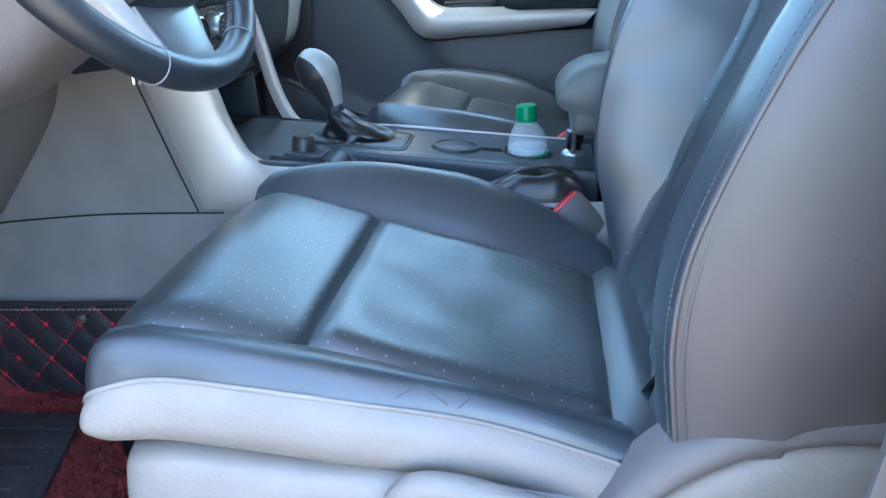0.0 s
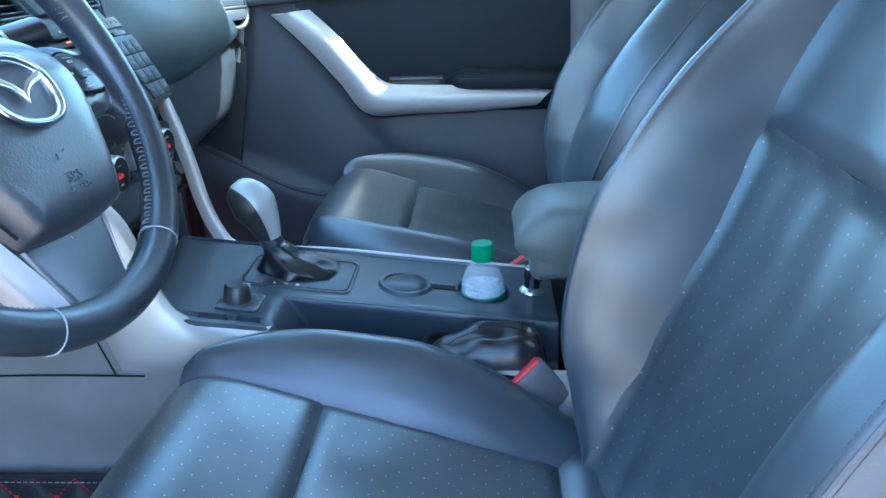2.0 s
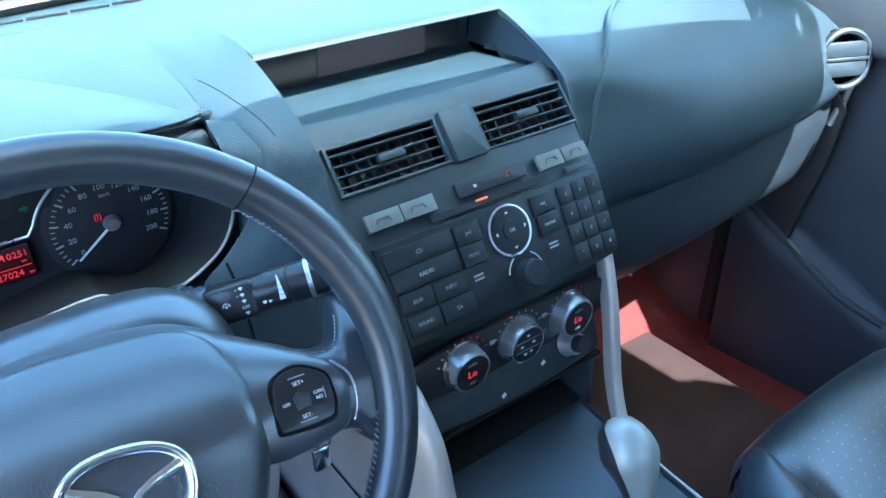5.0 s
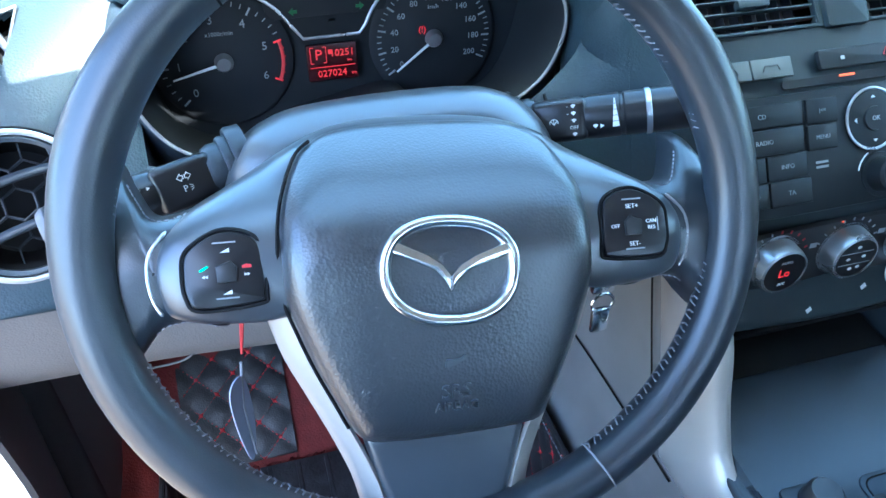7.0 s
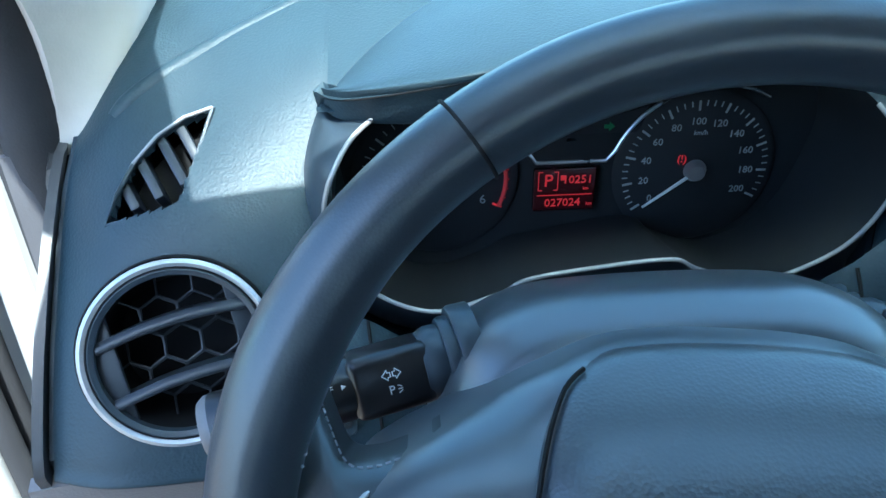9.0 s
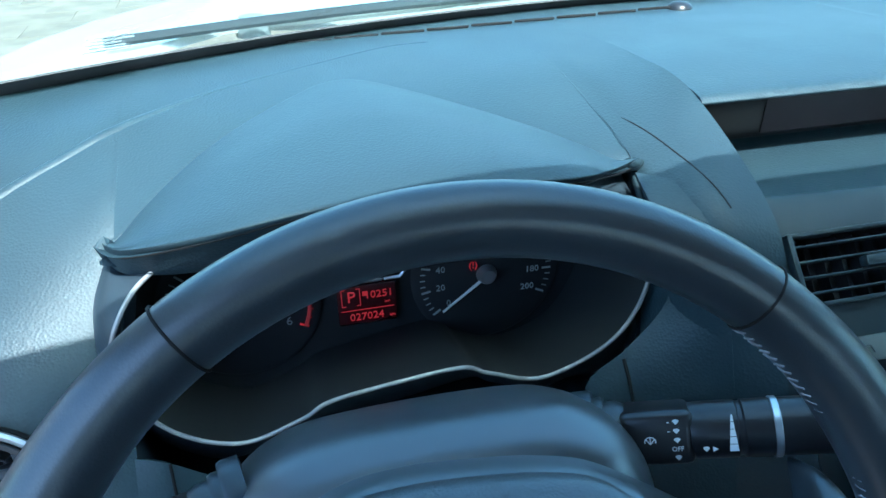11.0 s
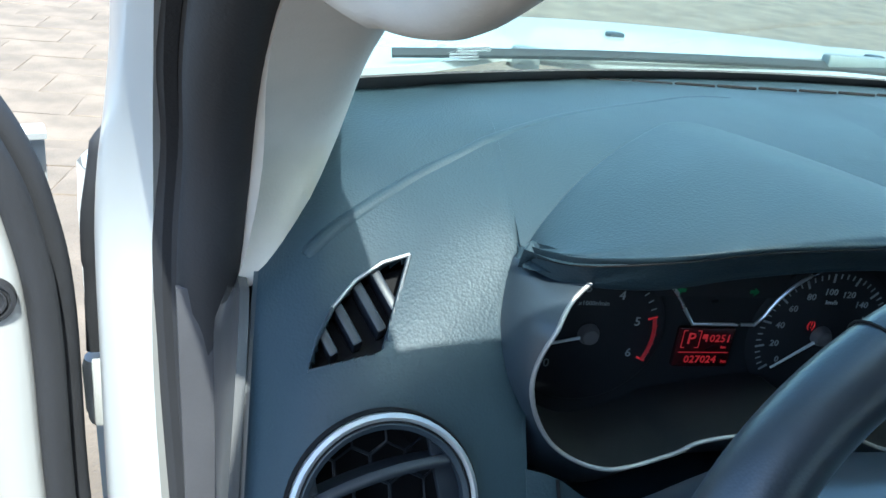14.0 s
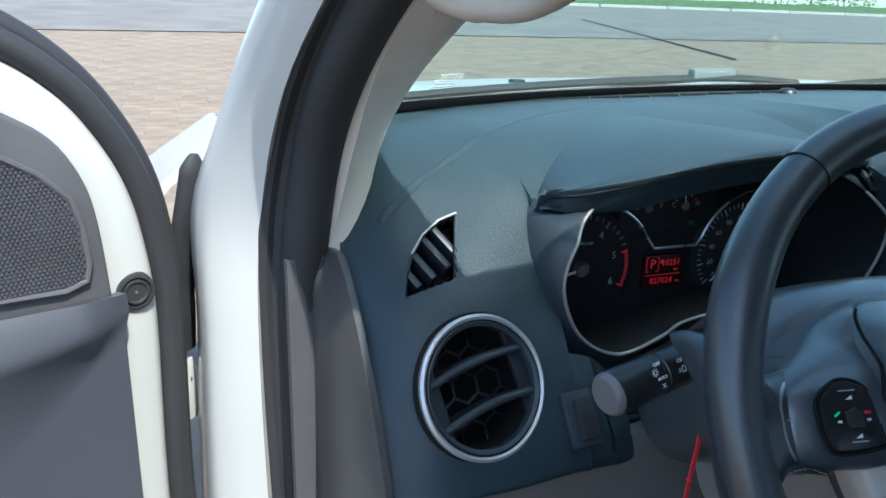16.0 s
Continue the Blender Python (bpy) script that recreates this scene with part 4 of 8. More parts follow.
# glove box and lower passenger part
gb = [prof(0.150, (.230, 1.090), (.230, 1.05), (.243, 0.98), (.30, 0.90)), prof(0.45, (.226, 1.095), (.227, 1.05), (.243, 0.97), (.31, 0.90)), prof(0.745, (.230, 1.120), (.231, 1.07), (.255, 0.98), (.33, 0.92))]
part("glove_box", skin(loft(gb, 24, 24), 0.01), DASH_SMOOTH, dash)
part("seam", tube(curve([(0.17, .2300, 1.045), (0.45, .2270, 1.044), (0.735, .2315, 1.065)], 30), 0.0011, 6), DASH_SMOOTH, dash)
part("end_strip", tube(curve([(0.756, .200, 1.150), (0.760, .208, 1.115), (0.752, .218, 1.075)], 8), 0.006, 8), SILVER, dash, "pale end strip")
part("bulkhead", box(-0.74, 0.46, 0.80, 0.74, 0.48, 1.30, 0.005), BLACK_DEEP, dash)
# crease that sweeps over the passenger's pad
crease = [(0.172, 0.214, 1.150), (0.20, 0.226, 1.215), (0.255, 0.262, 1.290), (0.34, 0.33, 1.3145), (0.50, 0.40, 1.3200)]
part("crease", tube(curve(crease, 40), 0.0030, 8), DASH, dash)
# demister slot and its clip
for i in range(9):
    x = -0.44 + 0.049 * i
    part("demister_slot", box(x, 0.648 + 0.0015 * i, 1.3365 + 0.0006 * i, x + 0.046, 0.6498 + 0.0015 * i, 1.3395 + 0.0006 * i, 0.001), BLACK_DEEP, dash)
part("sensor", moved(lathe([(0, 0.006), (0.009, 0.005), (0.014, 0.001), (0.015, -0.004)], 20), pose(0.005, 0.664, 1.342)), GLOSS, dash, "small glossy light sensor")
# screen in its recess
sc = part("screen", moved(plate(rounded(0.27, 0.046, 0.003), 0.004, 0.001), face_frame((0.005, 0.404, 1.302), (1, 0, 0), (0, -0.1, 1))), GLOSS, dash, "dark information screen")
part("screen_glass", moved(plate(rounded(0.145, 0.038, 0.001), 0.001), face_frame((0.015, 0.3995, 1.302), (1, 0, 0), (0, -0.1, 1))), SCREEN, sc)

# ---- instruments ----
cluster = thing("instrument_cluster", (-0.405, 0.33, 1.14), "dark instrument cluster with silver rims and a red display", "instrument cluster")
OUT = [(-.579, 1.222), (-.562, 1.270), (-.515, 1.293), (-.46, 1.298), (-.40, 1.304), (-.34, 1.307), (-.282, 1.302), (-.238, 1.280), (-.221, 1.236), (-.240, 1.186), (-.292, 1.159), (-.336, 1.172), (-.356, 1.181), (-.405, 1.177), (-.450, 1.170), (-.471, 1.158), (-.515, 1.146), (-.558, 1.171)]
ring = curve([(x, z, 0) for x, z in OUT], 144, True)
CX, CZ = -0.405, 1.225
def ring_at(scale, y_top, y_bot, grow=0.0):
    out = []
    for p in ring:
        d = Vector((p.x - CX, 0, p.y - CZ))
        q = d * scale + d.normalized() * grow
        z = min(CZ + q.z, 1.283 + 0.024 * min(1.0, max(0.0, (CX + q.x + 0.53) / 0.12)) + 0.001 * grow)
        k = (z - 1.145) / 0.16
        out.append(Vector((CX + q.x, y_bot + (y_top - y_bot) * k + 0.034 * max(0.0, min(1.0, (z - 1.258) / 0.035)), z)))
    return out
def wide(pts, t):
    """The bezel's outer rows, drawn out to the hood's tip and to the pad beside the dials."""
    out = []
    for p in pts:
        q = p.copy()
        if p.z > 1.19 and p.x < -0.52:
            k = min(1.0, (p.z - 1.19) / 0.05)
            q.x = min(p.x, p.x + (-0.574 - p.x) * t * k)
            q.z = min(1.274, p.z + 0.004 * t * k)
        if p.x > -0.262:
            q.x = max(p.x, p.x + (-0.214 - p.x) * t)
        out.append(q)
    return out
def sunk(pts, d):
    return [Vector((p.x, p.y, p.z - d * max(0.0, min(1.0, (1.215 - p.z) / 0.04)))) for p in pts]
part("bezel", grid([sunk(wide(ring_at(1, 0.365, 0.34, 0.016), 1.0), 0.040), sunk(wide(ring_at(1, 0.318, 0.305, 0.015), 0.95), 0.022), sunk(wide(ring_at(1, 0.290, 0.294, 0.011), 0.6), 0.008), ring_at(1, 0.272, 0.286, 0.005), ring_at(1, 0.268, 0.283, 0.0)], True), DASH_SMOOTH, cluster, "smooth grey bezel round the dials")
part("dish", grid([ring_at(1, 0.268, 0.283), sunk(ring_at(0.997, 0.29, 0.305), 0.006), sunk(ring_at(0.99, 0.35, 0.355), 0.020), sunk(ring_at(0.985, 0.376, 0.376), 0.024), ring_at(0.4, 0.378, 0.378), ring_at(0.02, 0.378, 0.378)], True), DISH, cluster)
rim = ring_at(1.0, 0.266, 0.281, -0.0005)
arc_rim = [p for p in rim[50:] + rim[:18] if p.z < 1.2815]
part("silver_rim", tube(arc_rim, 0.0016, 8), RING, cluster, "satin silver rim")
FY = 0.374
def dial_pose(cx, cz):
    return face_frame((cx, FY, cz), (1, 0, 0), (0, 0, 1))
# inner silver line: over the right dial, down to the display and up over the left one
def arc(cx, cz, r, a0, a1, n):
    return [(cx + r * math.cos(radians(a0 + (a1 - a0) * i / (n - 1))), 0.352, cz + r * math.sin(radians(a0 + (a1 - a0) * i / (n - 1)))) for i in range(n)]
line = arc(-0.506, 1.199, 0.070, 120, 28, 16) + [(-0.435, 0.352, 1.2195), (-0.385, 0.352, 1.2195)] + arc(-0.311, 1.200, 0.073, 158, 60, 18)
part("silver_rim", tube(line, 0.0014, 8), SATIN, cluster, "thin silver line over the dials")
DIALS = ((-0.506, 1.199, 7, 222.0, -25.0, ["0", "1", "2", "3", "4", "5", "6"]), (-0.311, 1.200, 11, 215.0, -26.0, [str(20 * i) for i in range(11)]))
for cx, cz, n, a0, a1, marks in DIALS:
    DP = dial_pose(cx, cz)
    d = part("dial", moved(lathe([(0, 0.003), (0.058, 0.003), (0.062, 0.0), (0, 0.0)], 48), DP), DIAL_BLACK, cluster, "round dial with white figures")
    for i in range(n):
        a = radians(a0 + (a1 - a0) * i / (n - 1))
        c, s = math.cos(a), math.sin(a)
        red = n == 7 and i >= 5
        part("tick", moved(box(0.0475, -0.0008, 0.0032, 0.055, 0.0008, 0.0038), DP @ Matrix.Rotation(a, 4, "Z")), LED_RED if red else DIAL_INK, d)
        if i < n - 1:
            m = 4 if n == 11 else 5
            for q in range(1, m):
                b = radians(a0 + (a1 - a0) * (i + q / m) / (n - 1))
                part("tick", moved(box(0.0508, -0.0004, 0.0032, 0.055, 0.0004, 0.0038), DP @ Matrix.Rotation(b, 4, "Z")), LED_RED if red else DIAL_INK, d)
        part("numeral", words(marks[i], 0.0105 if n == 7 else 0.0078, DP @ Matrix.Translation((0.0390 * c, 0.0390 * s, 0.0035))), DIAL_INK, d, smooth=0)
    if n == 7:
        redarc = [DP @ Vector((0.0525 * math.cos(radians(q)), 0.0525 * math.sin(radians(q)), 0.0036)) for q in np.linspace(16, -25, 14)]
        part("red_band", tube(redarc, 0.0016, 6), RED, d, "red zone band")
    part("unit_mark", words("x1000r/min" if n == 7 else "km/h", 0.0052, DP @ Matrix.Translation((0, 0.026 if n == 7 else 0.030, 0.0035))), INK_DIM, d, smooth=0)
    na = radians(a0 + (a1 - a0) * (0.70 / 6 if n == 7 else -0.008))
    part("needle", moved(plate([(-0.006, -0.0014), (0.047, -0.0007), (0.047, 0.0007), (-0.006, 0.0014)], 0.0012), DP @ Matrix.Translation((0, 0, 0.006)) @ Matrix.Rotation(na, 4, "Z")), INK, d)
    part("needle_cap", moved(lathe([(0, 0.011), (0.006, 0.010), (0.0085, 0.005), (0.0085, 0.003)], 24), DP), GREY_TRIM, d)
part("warning_light", words("(!)", 0.0085, dial_pose(-0.322, 1.2095) @ Matrix.Translation((0, 0, 0.0036))), LED_RED, cluster, "red warning light", smooth=0)
disp = part("display", moved(plate(rounded(0.047, 0.035, 0.002), 0.004, 0.001), face_frame((-0.409, FY, 1.188), (1, 0, 0), (0, 0, 1))), LCD_BACK, cluster, "dark red trip display")
DF = face_frame((-0.409, FY - 0.0045, 1.188), (1, 0, 0), (0, 0, 1))
part("readout", words("P", 0.014, DF @ Matrix.Translation((-0.0125, 0.008, 0))), LED_RED, disp, smooth=0)
part("readout", words("10251", 0.0092, DF @ Matrix.Translation((0.0095, 0.0085, 0))), LED_RED, disp, smooth=0)
part("readout", words("km", 0.0035, DF @ Matrix.Translation((0.016, 0.001, 0))), LED_RED, disp, smooth=0)
part("readout", words("027024", 0.0092, DF @ Matrix.Translation((-0.001, -0.0105, 0))), LED_RED, disp, smooth=0)
part("readout", words("km", 0.0038, DF @ Matrix.Translation((0.0195, -0.012, 0))), LED_RED, disp, smooth=0)
for u in (-0.020, -0.0055):
    part("bracket", moved(box(u - 0.0003, 0.0005, 0, u + 0.0003, 0.0155, 0.0004), DF), LED_RED, disp)
    for v in (0.0155, 0.0005):
        part("bracket", moved(box(min(u, u + math.copysign(0.003, -0.0127 - u)), v - 0.0003, 0, max(u, u + math.copysign(0.003, -0.0127 - u)), v + 0.0003, 0.0004), DF), LED_RED, disp)
part("pump_mark", moved(plate([(0, 0), (0.0035, 0), (0.0035, 0.004), (0, 0.004)], 0.0004), DF @ Matrix.Translation((-0.0035, 0.0085, 0))), LED_RED, disp)
part("line", moved(box(-0.021, -0.0040, 0, 0.021, -0.0034, 0.0004), DF), LED_RED, disp)
# lit direction arrows
for x, s in ((-0.4400, -1), (-0.3795, 1)):
    tip = [(0, -0.0018), (0.0045, -0.0018), (0.0045, -0.0045), (0.0095, 0), (0.0045, 0.0045), (0.0045, 0.0018), (0, 0.0018)]
    tip = [(s * (u - 0.0048) * 0.8, v * 0.8) for u, v in tip]
    part("arrow_light", moved(plate(tip if s > 0 else tip[::-1], 0.0006), face_frame((x, FY - 0.0038, 1.238), (1, 0, 0), (0, 0, 1))), ARROW_GREEN, cluster, "green direction light")
# fuel and temperature gauges in the middle
FT = face_frame((-0.408, FY, 1.262), (1, 0, 0), (0, 0, 1))
part("gauge_panel", moved(plate([(-0.055, -0.030), (0.052, -0.030), (0.062, 0.018), (-0.062, 0.018)], 0.003, 0.001), FT), DIAL_BLACK, cluster)
for u, lo, hi in ((-0.024, "E", "F"), (0.020, "C", "H")):
    part("numeral", words(lo, 0.0075, FT @ Matrix.Translation((u - 0.0145, -0.004, 0.0034))), DIAL_INK, cluster, smooth=0)
    part("numeral", words(hi, 0.0075, FT @ Matrix.Translation((u + 0.0145, -0.004, 0.0034))), DIAL_INK, cluster, smooth=0)
    for q in range(5):
        a = radians(150 - 30 * q)
        part("tick", moved(box(0.0115, -0.0004, 0, 0.0145, 0.0004, 0.0005), FT @ Matrix.Translation((u, -0.006, 0.0033)) @ Matrix.Rotation(a, 4, "Z")), LED_RED if (q == 4 and hi == "H") else INK, cluster)
    part("needle", moved(box(0.0, -0.0006, 0, 0.012, 0.0006, 0.0006), FT @ Matrix.Translation((u, -0.006, 0.004)) @ Matrix.Rotation(radians(115 if lo == "E" else 100), 4, "Z")), INK, cluster)
    part("needle_cap", moved(lathe([(0, 0.006), (0.004, 0.005), (0.005, 0.003)], 16), FT @ Matrix.Translation((u, -0.006, 0))), GREY_TRIM, cluster)

# ---- steering wheel ----
WC, TILT, YAW, TURNED = Vector((-0.4018, 0.0378, 1.2108)), radians(26.5), radians(-1.64), radians(-4.0)
RIM_M = face_frame(WC, (math.cos(YAW), math.sin(YAW), 0), (-math.sin(YAW) * math.sin(TILT), math.cos(YAW) * math.sin(TILT), math.cos(TILT)))
WM = RIM_M @ Matrix.Rotation(TURNED, 4, "Z")            # the hub is turned a little clockwise
wheel = thing("steering_wheel", WC, "black leather steering wheel with stitched grips and buttons", "steering wheel")
R0, RT = 0.1894, 0.0160
def rim_pt(deg, r=R0, w=0.0):
    a = radians(deg)
    return Vector((r * math.cos(a), r * math.sin(a) * 0.957, w))
def W(u, v, w=0.0):
    return WM @ Matrix.Translation((u, v, w))
# rim: thicker at the thumb rests
rad = [RT + 0.0016 * sum(math.exp(-((((i * 3 - q + 180) % 360) - 180) / 14) ** 2) for q in (24, 156)) for i in range(120)]
part("rim", moved(tube([rim_pt(i * 3) for i in range(120)], rad, 22, True, flat=0.97), RIM_M), RIM_LEATHER, wheel, "smooth black leather rim")
for q in (48, 124.5, 243, 297):                       # leather joints, thin grooves round the rim
    o = rim_pt(q).normalized()
    loop = [rim_pt(q) + (RT + 0.0003) * (math.cos(b) * o + 0.97 * math.sin(b) * Vector((0, 0, 1))) for b in [2 * math.pi * k / 24 for k in range(24)]]
    part("joint", moved(tube(loop, 0.0007, 6, True), RIM_M), BLACK_DEEP if q < 200 else STITCH, wheel)
# stitches along the inner side of the rim
st = []
for a0, a1 in ((-63, -14), (14, 48), (196, 243), (156, 168)):
    n = int((a1 - a0) / 1.5)
    for k in range(n):
        q = a0 + (a1 - a0) * (k + 0.5) / n
        o = rim_pt(q).normalized()
        tt = Vector((-o.y, o.x, 0))
        c = rim_pt(q) - o * (RT + 0.0003) * 0.985
        sgn = 1 if k % 2 else -1
        st.append(tube([c - tt * 0.0012 + Vector((0, 0, 0.0034)), c - o * 0.0006, c + tt * 0.0012 * sgn - Vector((0, 0, 0.0034))], 0.00055, 5))
part("stitching", moved(dashes([rim_pt(q, R0 - RT * 0.98, -0.002) for q in range(49, 156, 2)], 0.0024, 0.0018, 0.0005), RIM_M), SEAT_THREAD, wheel, "dark thread", kind="stuff")
part("stitching", moved(joined(*st), RIM_M), STITCH, wheel, "pale grey cross stitching", kind="stuff")
# hub: lower bezel, airbag pad with sloping cheeks
half = [(0, .0660), (.030, .0652), (.055, .0618), (.0705, .0545), (.0785, .0445), (.0866, .023), (.0895, -.001), (.0890, -.026), (.082, -.049), (.0745, -.069), (.065, -.090), (.057, -.107), (.047, -.1145), (0, -.1165)]
hub_c = curve([(u, v, 0) for u, v in half + [(-u, v) for u, v in half[-2:0:-1]]], 96, True)
def hub_ring(k, w, dv=0.0):
    return [Vector((p.x * k, (p.y + 0.02) * k - 0.02 + dv, w)) for p in hub_c]
def fall(v):
    """How far the hub's face falls back towards its top."""
    return 11.0 * max(0.0, v + 0.012) ** 2
def pad_w(p):
    return 0.0312 - fall(p.y) - 0.10 * max(0, -p.y - 0.085) - 0.35 * max(0, abs(p.x) - 0.045) ** 1.5
def edge_w(p):
    return min(0.008, pad_w(p) - 0.010 * brim(p))
def brim(p):
    """1 round the cheeks, small along the top, where pad and cover run into one another."""
    return 1 - 0.85 * max(0.0, min(1.0, (p.y - 0.040) / 0.022))
rows = [hub_ring(1.0, -0.055), [p + Vector((0, 0, edge_w(p) - 0.008)) for p in hub_ring(1.0, 0)], [p + Vector((0, 0, edge_w(p))) for p in hub_ring(0.985, 0)]]
for k, dw in ((0.95, -0.0065), (0.90, -0.0028), (0.85, -0.0012), (0.78, -0.0004), (0.65, 0.0), (0.55, 0.0), (0.45, 0.0), (0.35, 0.0), (0.25, 0.0), (0.12, 0.0), (0.02, 0.0)):
    rows.append([Vector((p.x, p.y, pad_w(p) + dw * brim(p))) for p in hub_ring(k, 0)])
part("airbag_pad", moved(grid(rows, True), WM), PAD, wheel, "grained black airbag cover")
groove = [p + Vector((0, 0, edge_w(p) + 0.0005)) for p in hub_ring(1.004, 0) if -0.108 < p.y < 0.0585 and p.x < 0]
part("pad_groove", moved(tube(sorted(groove, key=lambda p: p.y), 0.0011, 6), WM), BLACK_DEEP, wheel)
def on_pad(u, v):
    return pad_w(Vector((u, v, 0))) + 0.0004
# upper shell that slopes from pad to spokes
half = [(0, .0695), (.03, .0685), (.057, .0640), (.082, .0525), (.102, .0405), (.121, .0300), (.139, .020), (.1535, .008), (.1585, -.008), (.1545, -.029), (.139, -.0375), (.108, -.041), (.076, -.043), (.064, -.085), (.045, -.10), (0, -.105)]
full = half + [(-u, v) for u, v in half[-2:0:-1]]
rows = []
for k, w in ((1.0, -0.050), (1.0, -0.006), (0.985, -0.001), (0.955, 0.0030), (0.90, 0.0058), (0.82, 0.0080), (0.70, 0.0095), (0.5, 0.0105), (0.25, 0.0105), (0.02, 0.0105)):
    ring = [Vector((p.x * k, (p.y + 0.005) * k - 0.005, w)) for p in curve([(u, v, 0) for u, v in full], 160, True)]
    rows.append([p + Vector((0, 0, 0.020 * min(1.0, max(0.0, (p.y - 0.030) / 0.025)) * min(1.0, max(0.0, (0.095 - abs(p.x)) / 0.02)) - fall(p.y) if w > -0.04 else -0.022)) for p in ring])
part("spoke_cover", moved(grid(rows, True), WM), SPOKE, wheel, "smooth dark cover from rim to rim")
for s in (-1, 1):
    grip = [(.116, .026), (.132, .0235), (.146, .0195), (.157, .0205), (.1665, .034), (.178, .050), (.187, .030), (.187, -.040), (.179, -.064), (.167, -.055), (.155, -.0415), (.138, -.0385), (.116, -.039)]
    grip = curve([(s * u, v, 0) for u, v in grip], 72, True)
    def arm(k, w):
        return [Vector((s * 0.155 + (p.x - s * 0.155) * k, -0.008 + (p.y + 0.008) * k, w)) for p in grip]
    rows = [[p - Vector((0, 0, fall(p.y))) for p in arm(k, w)] for k, w in ((1.0, -0.030), (1.0, -0.014), (0.975, -0.009), (0.93, -0.0055), (0.86, -0.0030), (0.75, -0.0005), (0.5, 0.0010), (0.25, 0.0012), (0.02, 0.0012))]
    part("grip_patch", moved(grid(rows, True), WM), RIM_LEATHER, wheel, "leather arm from rim to spoke")
    for lo, hi in ((0.0, 1.0), (-1.0, -0.036)):
        line = [p - Vector((0, 0, fall(p.y) + 0.0082 - 0.0006)) for p in arm(0.965, 0.0) if 0.122 < abs(p.x) < 0.170 and lo <= p.y < hi and abs(p.y) < 0.048]
        line.sort(key=lambda p: abs(p.x))
        part("stitching", moved(dashes(line, 0.0022, 0.0014, 0.0006), WM), STITCH, wheel, kind="stuff")
    part("end_trim", moved(tube(curve([(s * u, v, 0.0005 - fall(v)) for u, v in ((.1475, .0135), (.1560, .0035), (.1585, -.008), (.1570, -.022), (.1525, -.0315))], 24), [0.0004] + [0.0011] * 22 + [0.0004], 8), WM), SATIN, wheel, "thin satin edge of the spoke")
    # button pad
    bo = [(-.034, .000), (-.030, .018), (-.006, .032), (.016, .030), (.028, .018), (.030, -.018), (.024, -.026), (-.022, -.028), (-.032, -.018)]
    bo = [(s * -u, v) for u, v in bo]
    bc = [(p.x * 0.635, p.y * 0.66) for p in curve([(u, v, 0) for u, v in bo], 48, True)]
    cx, cy, bw = s * 0.1172, -0.0025 if s > 0 else -0.0092, 0.0080
    BM = W(cx, cy, bw) @ Matrix.Rotation(-0.19, 4, "X")
    BW = lambda u, v, w: BM @ Matrix.Translation((u, v, w))
    rim_o = [(u * 1.06, v * 1.06) for u, v in bc]
    bp = part("button_pad", moved(plate(bc if s < 0 else bc[::-1], 0.004, 0.0015), BW(0, 0, -0.0015)), GLOSS, wheel, "glossy black button pad")
    part("groove", moved(tube([(u, v, 0.0005) for u, v in rim_o], 0.0012, 6, True), BW(0, 0, -0.0005)), BLACK_DEEP, bp)
    mid = [(-.0075, -.009), (.0085, -.009), (.0095, .004), (.004, .0095), (-.0085, .005)]
    mid = [(-s * u, v) for u, v in mid]
    mid = [(0.62 * a, 0.62 * b) for a, b in mid]
    part("button", moved(plate(mid if s < 0 else mid[::-1], 0.0025, 0.001), BW(0, 0, 0.002)), BLACK, bp)
    def mark(text, u, v, size, mt):
        part("marking", words(text, size * 0.66, BW(0.62 * u, 0.62 * v, 0.0031), depth=0.0002), mt, bp, smooth=0)
    def shape(outline, u, v, mt):
        part("marking", moved(plate([(0.62 * a, 0.62 * b) for a, b in outline], 0.0003), BW(0.62 * u, 0.62 * v, 0.0029)), mt, bp)
    for v in (0.0158, -0.0138):
        part("marking", moved(box(-0.006, v - 0.0004, 0, 0.006, v + 0.0004, 0.0004), BW(0, 0, 0.0028)), INK_DIM, bp)
    if s > 0:
        mark("SET+", 0, 0.0185, 0.0058, INK), mark("SET-", 0, -0.0175, 0.0058, INK), mark("OFF", -0.0185, 0.0, 0.0048, INK), mark("ON", 0.0, 0.0, 0.0048, INK), mark("CAN", 0.0185, 0.003, 0.0048, INK), mark("RES", 0.0185, -0.003, 0.0048, INK)
        part("marking", moved(box(0.0154, -0.004, 0, 0.0159, 0.004, 0.0004), BW(0, 0, 0.0028)), INK_DIM, bp)
    else:
        tri = [(-0.004, -0.0016), (0.004, -0.0016), (0.004, 0.0022)]
        shape(tri, 0, 0.0185, INK), shape(tri, 0, -0.0175, INK)
        for u in (-0.019, -0.0165):
            shape([(0.0014, -0.0014), (0.0014, 0.0014), (-0.0012, 0)], u, -0.003, INK)
        for u in (0.0165, 0.019):
            shape([(-0.0014, -0.0014), (0.0012, 0), (-0.0014, 0.0014)], u, -0.003, INK)
        shape([(-0.004, 0), (-0.001, 0.001), (0.0035, 0.004), (0.002, 0.005), (-0.002, 0.003), (-0.0045, 0.0015)], -0.0175, 0.0015, LED_GREEN)
        shape([(-0.004, 0), (0.004, 0), (0.004, 0.0022), (0.0, 0.0034), (-0.004, 0.0022)], 0.0175, 0.0025, RED)
        shape([(-0.0014, -0.004), (0.0014, -0.003), (0.003, 0.003), (0.001, 0.004), (-0.0015, 0.0)], 0.0, 0.0, INK_DIM)
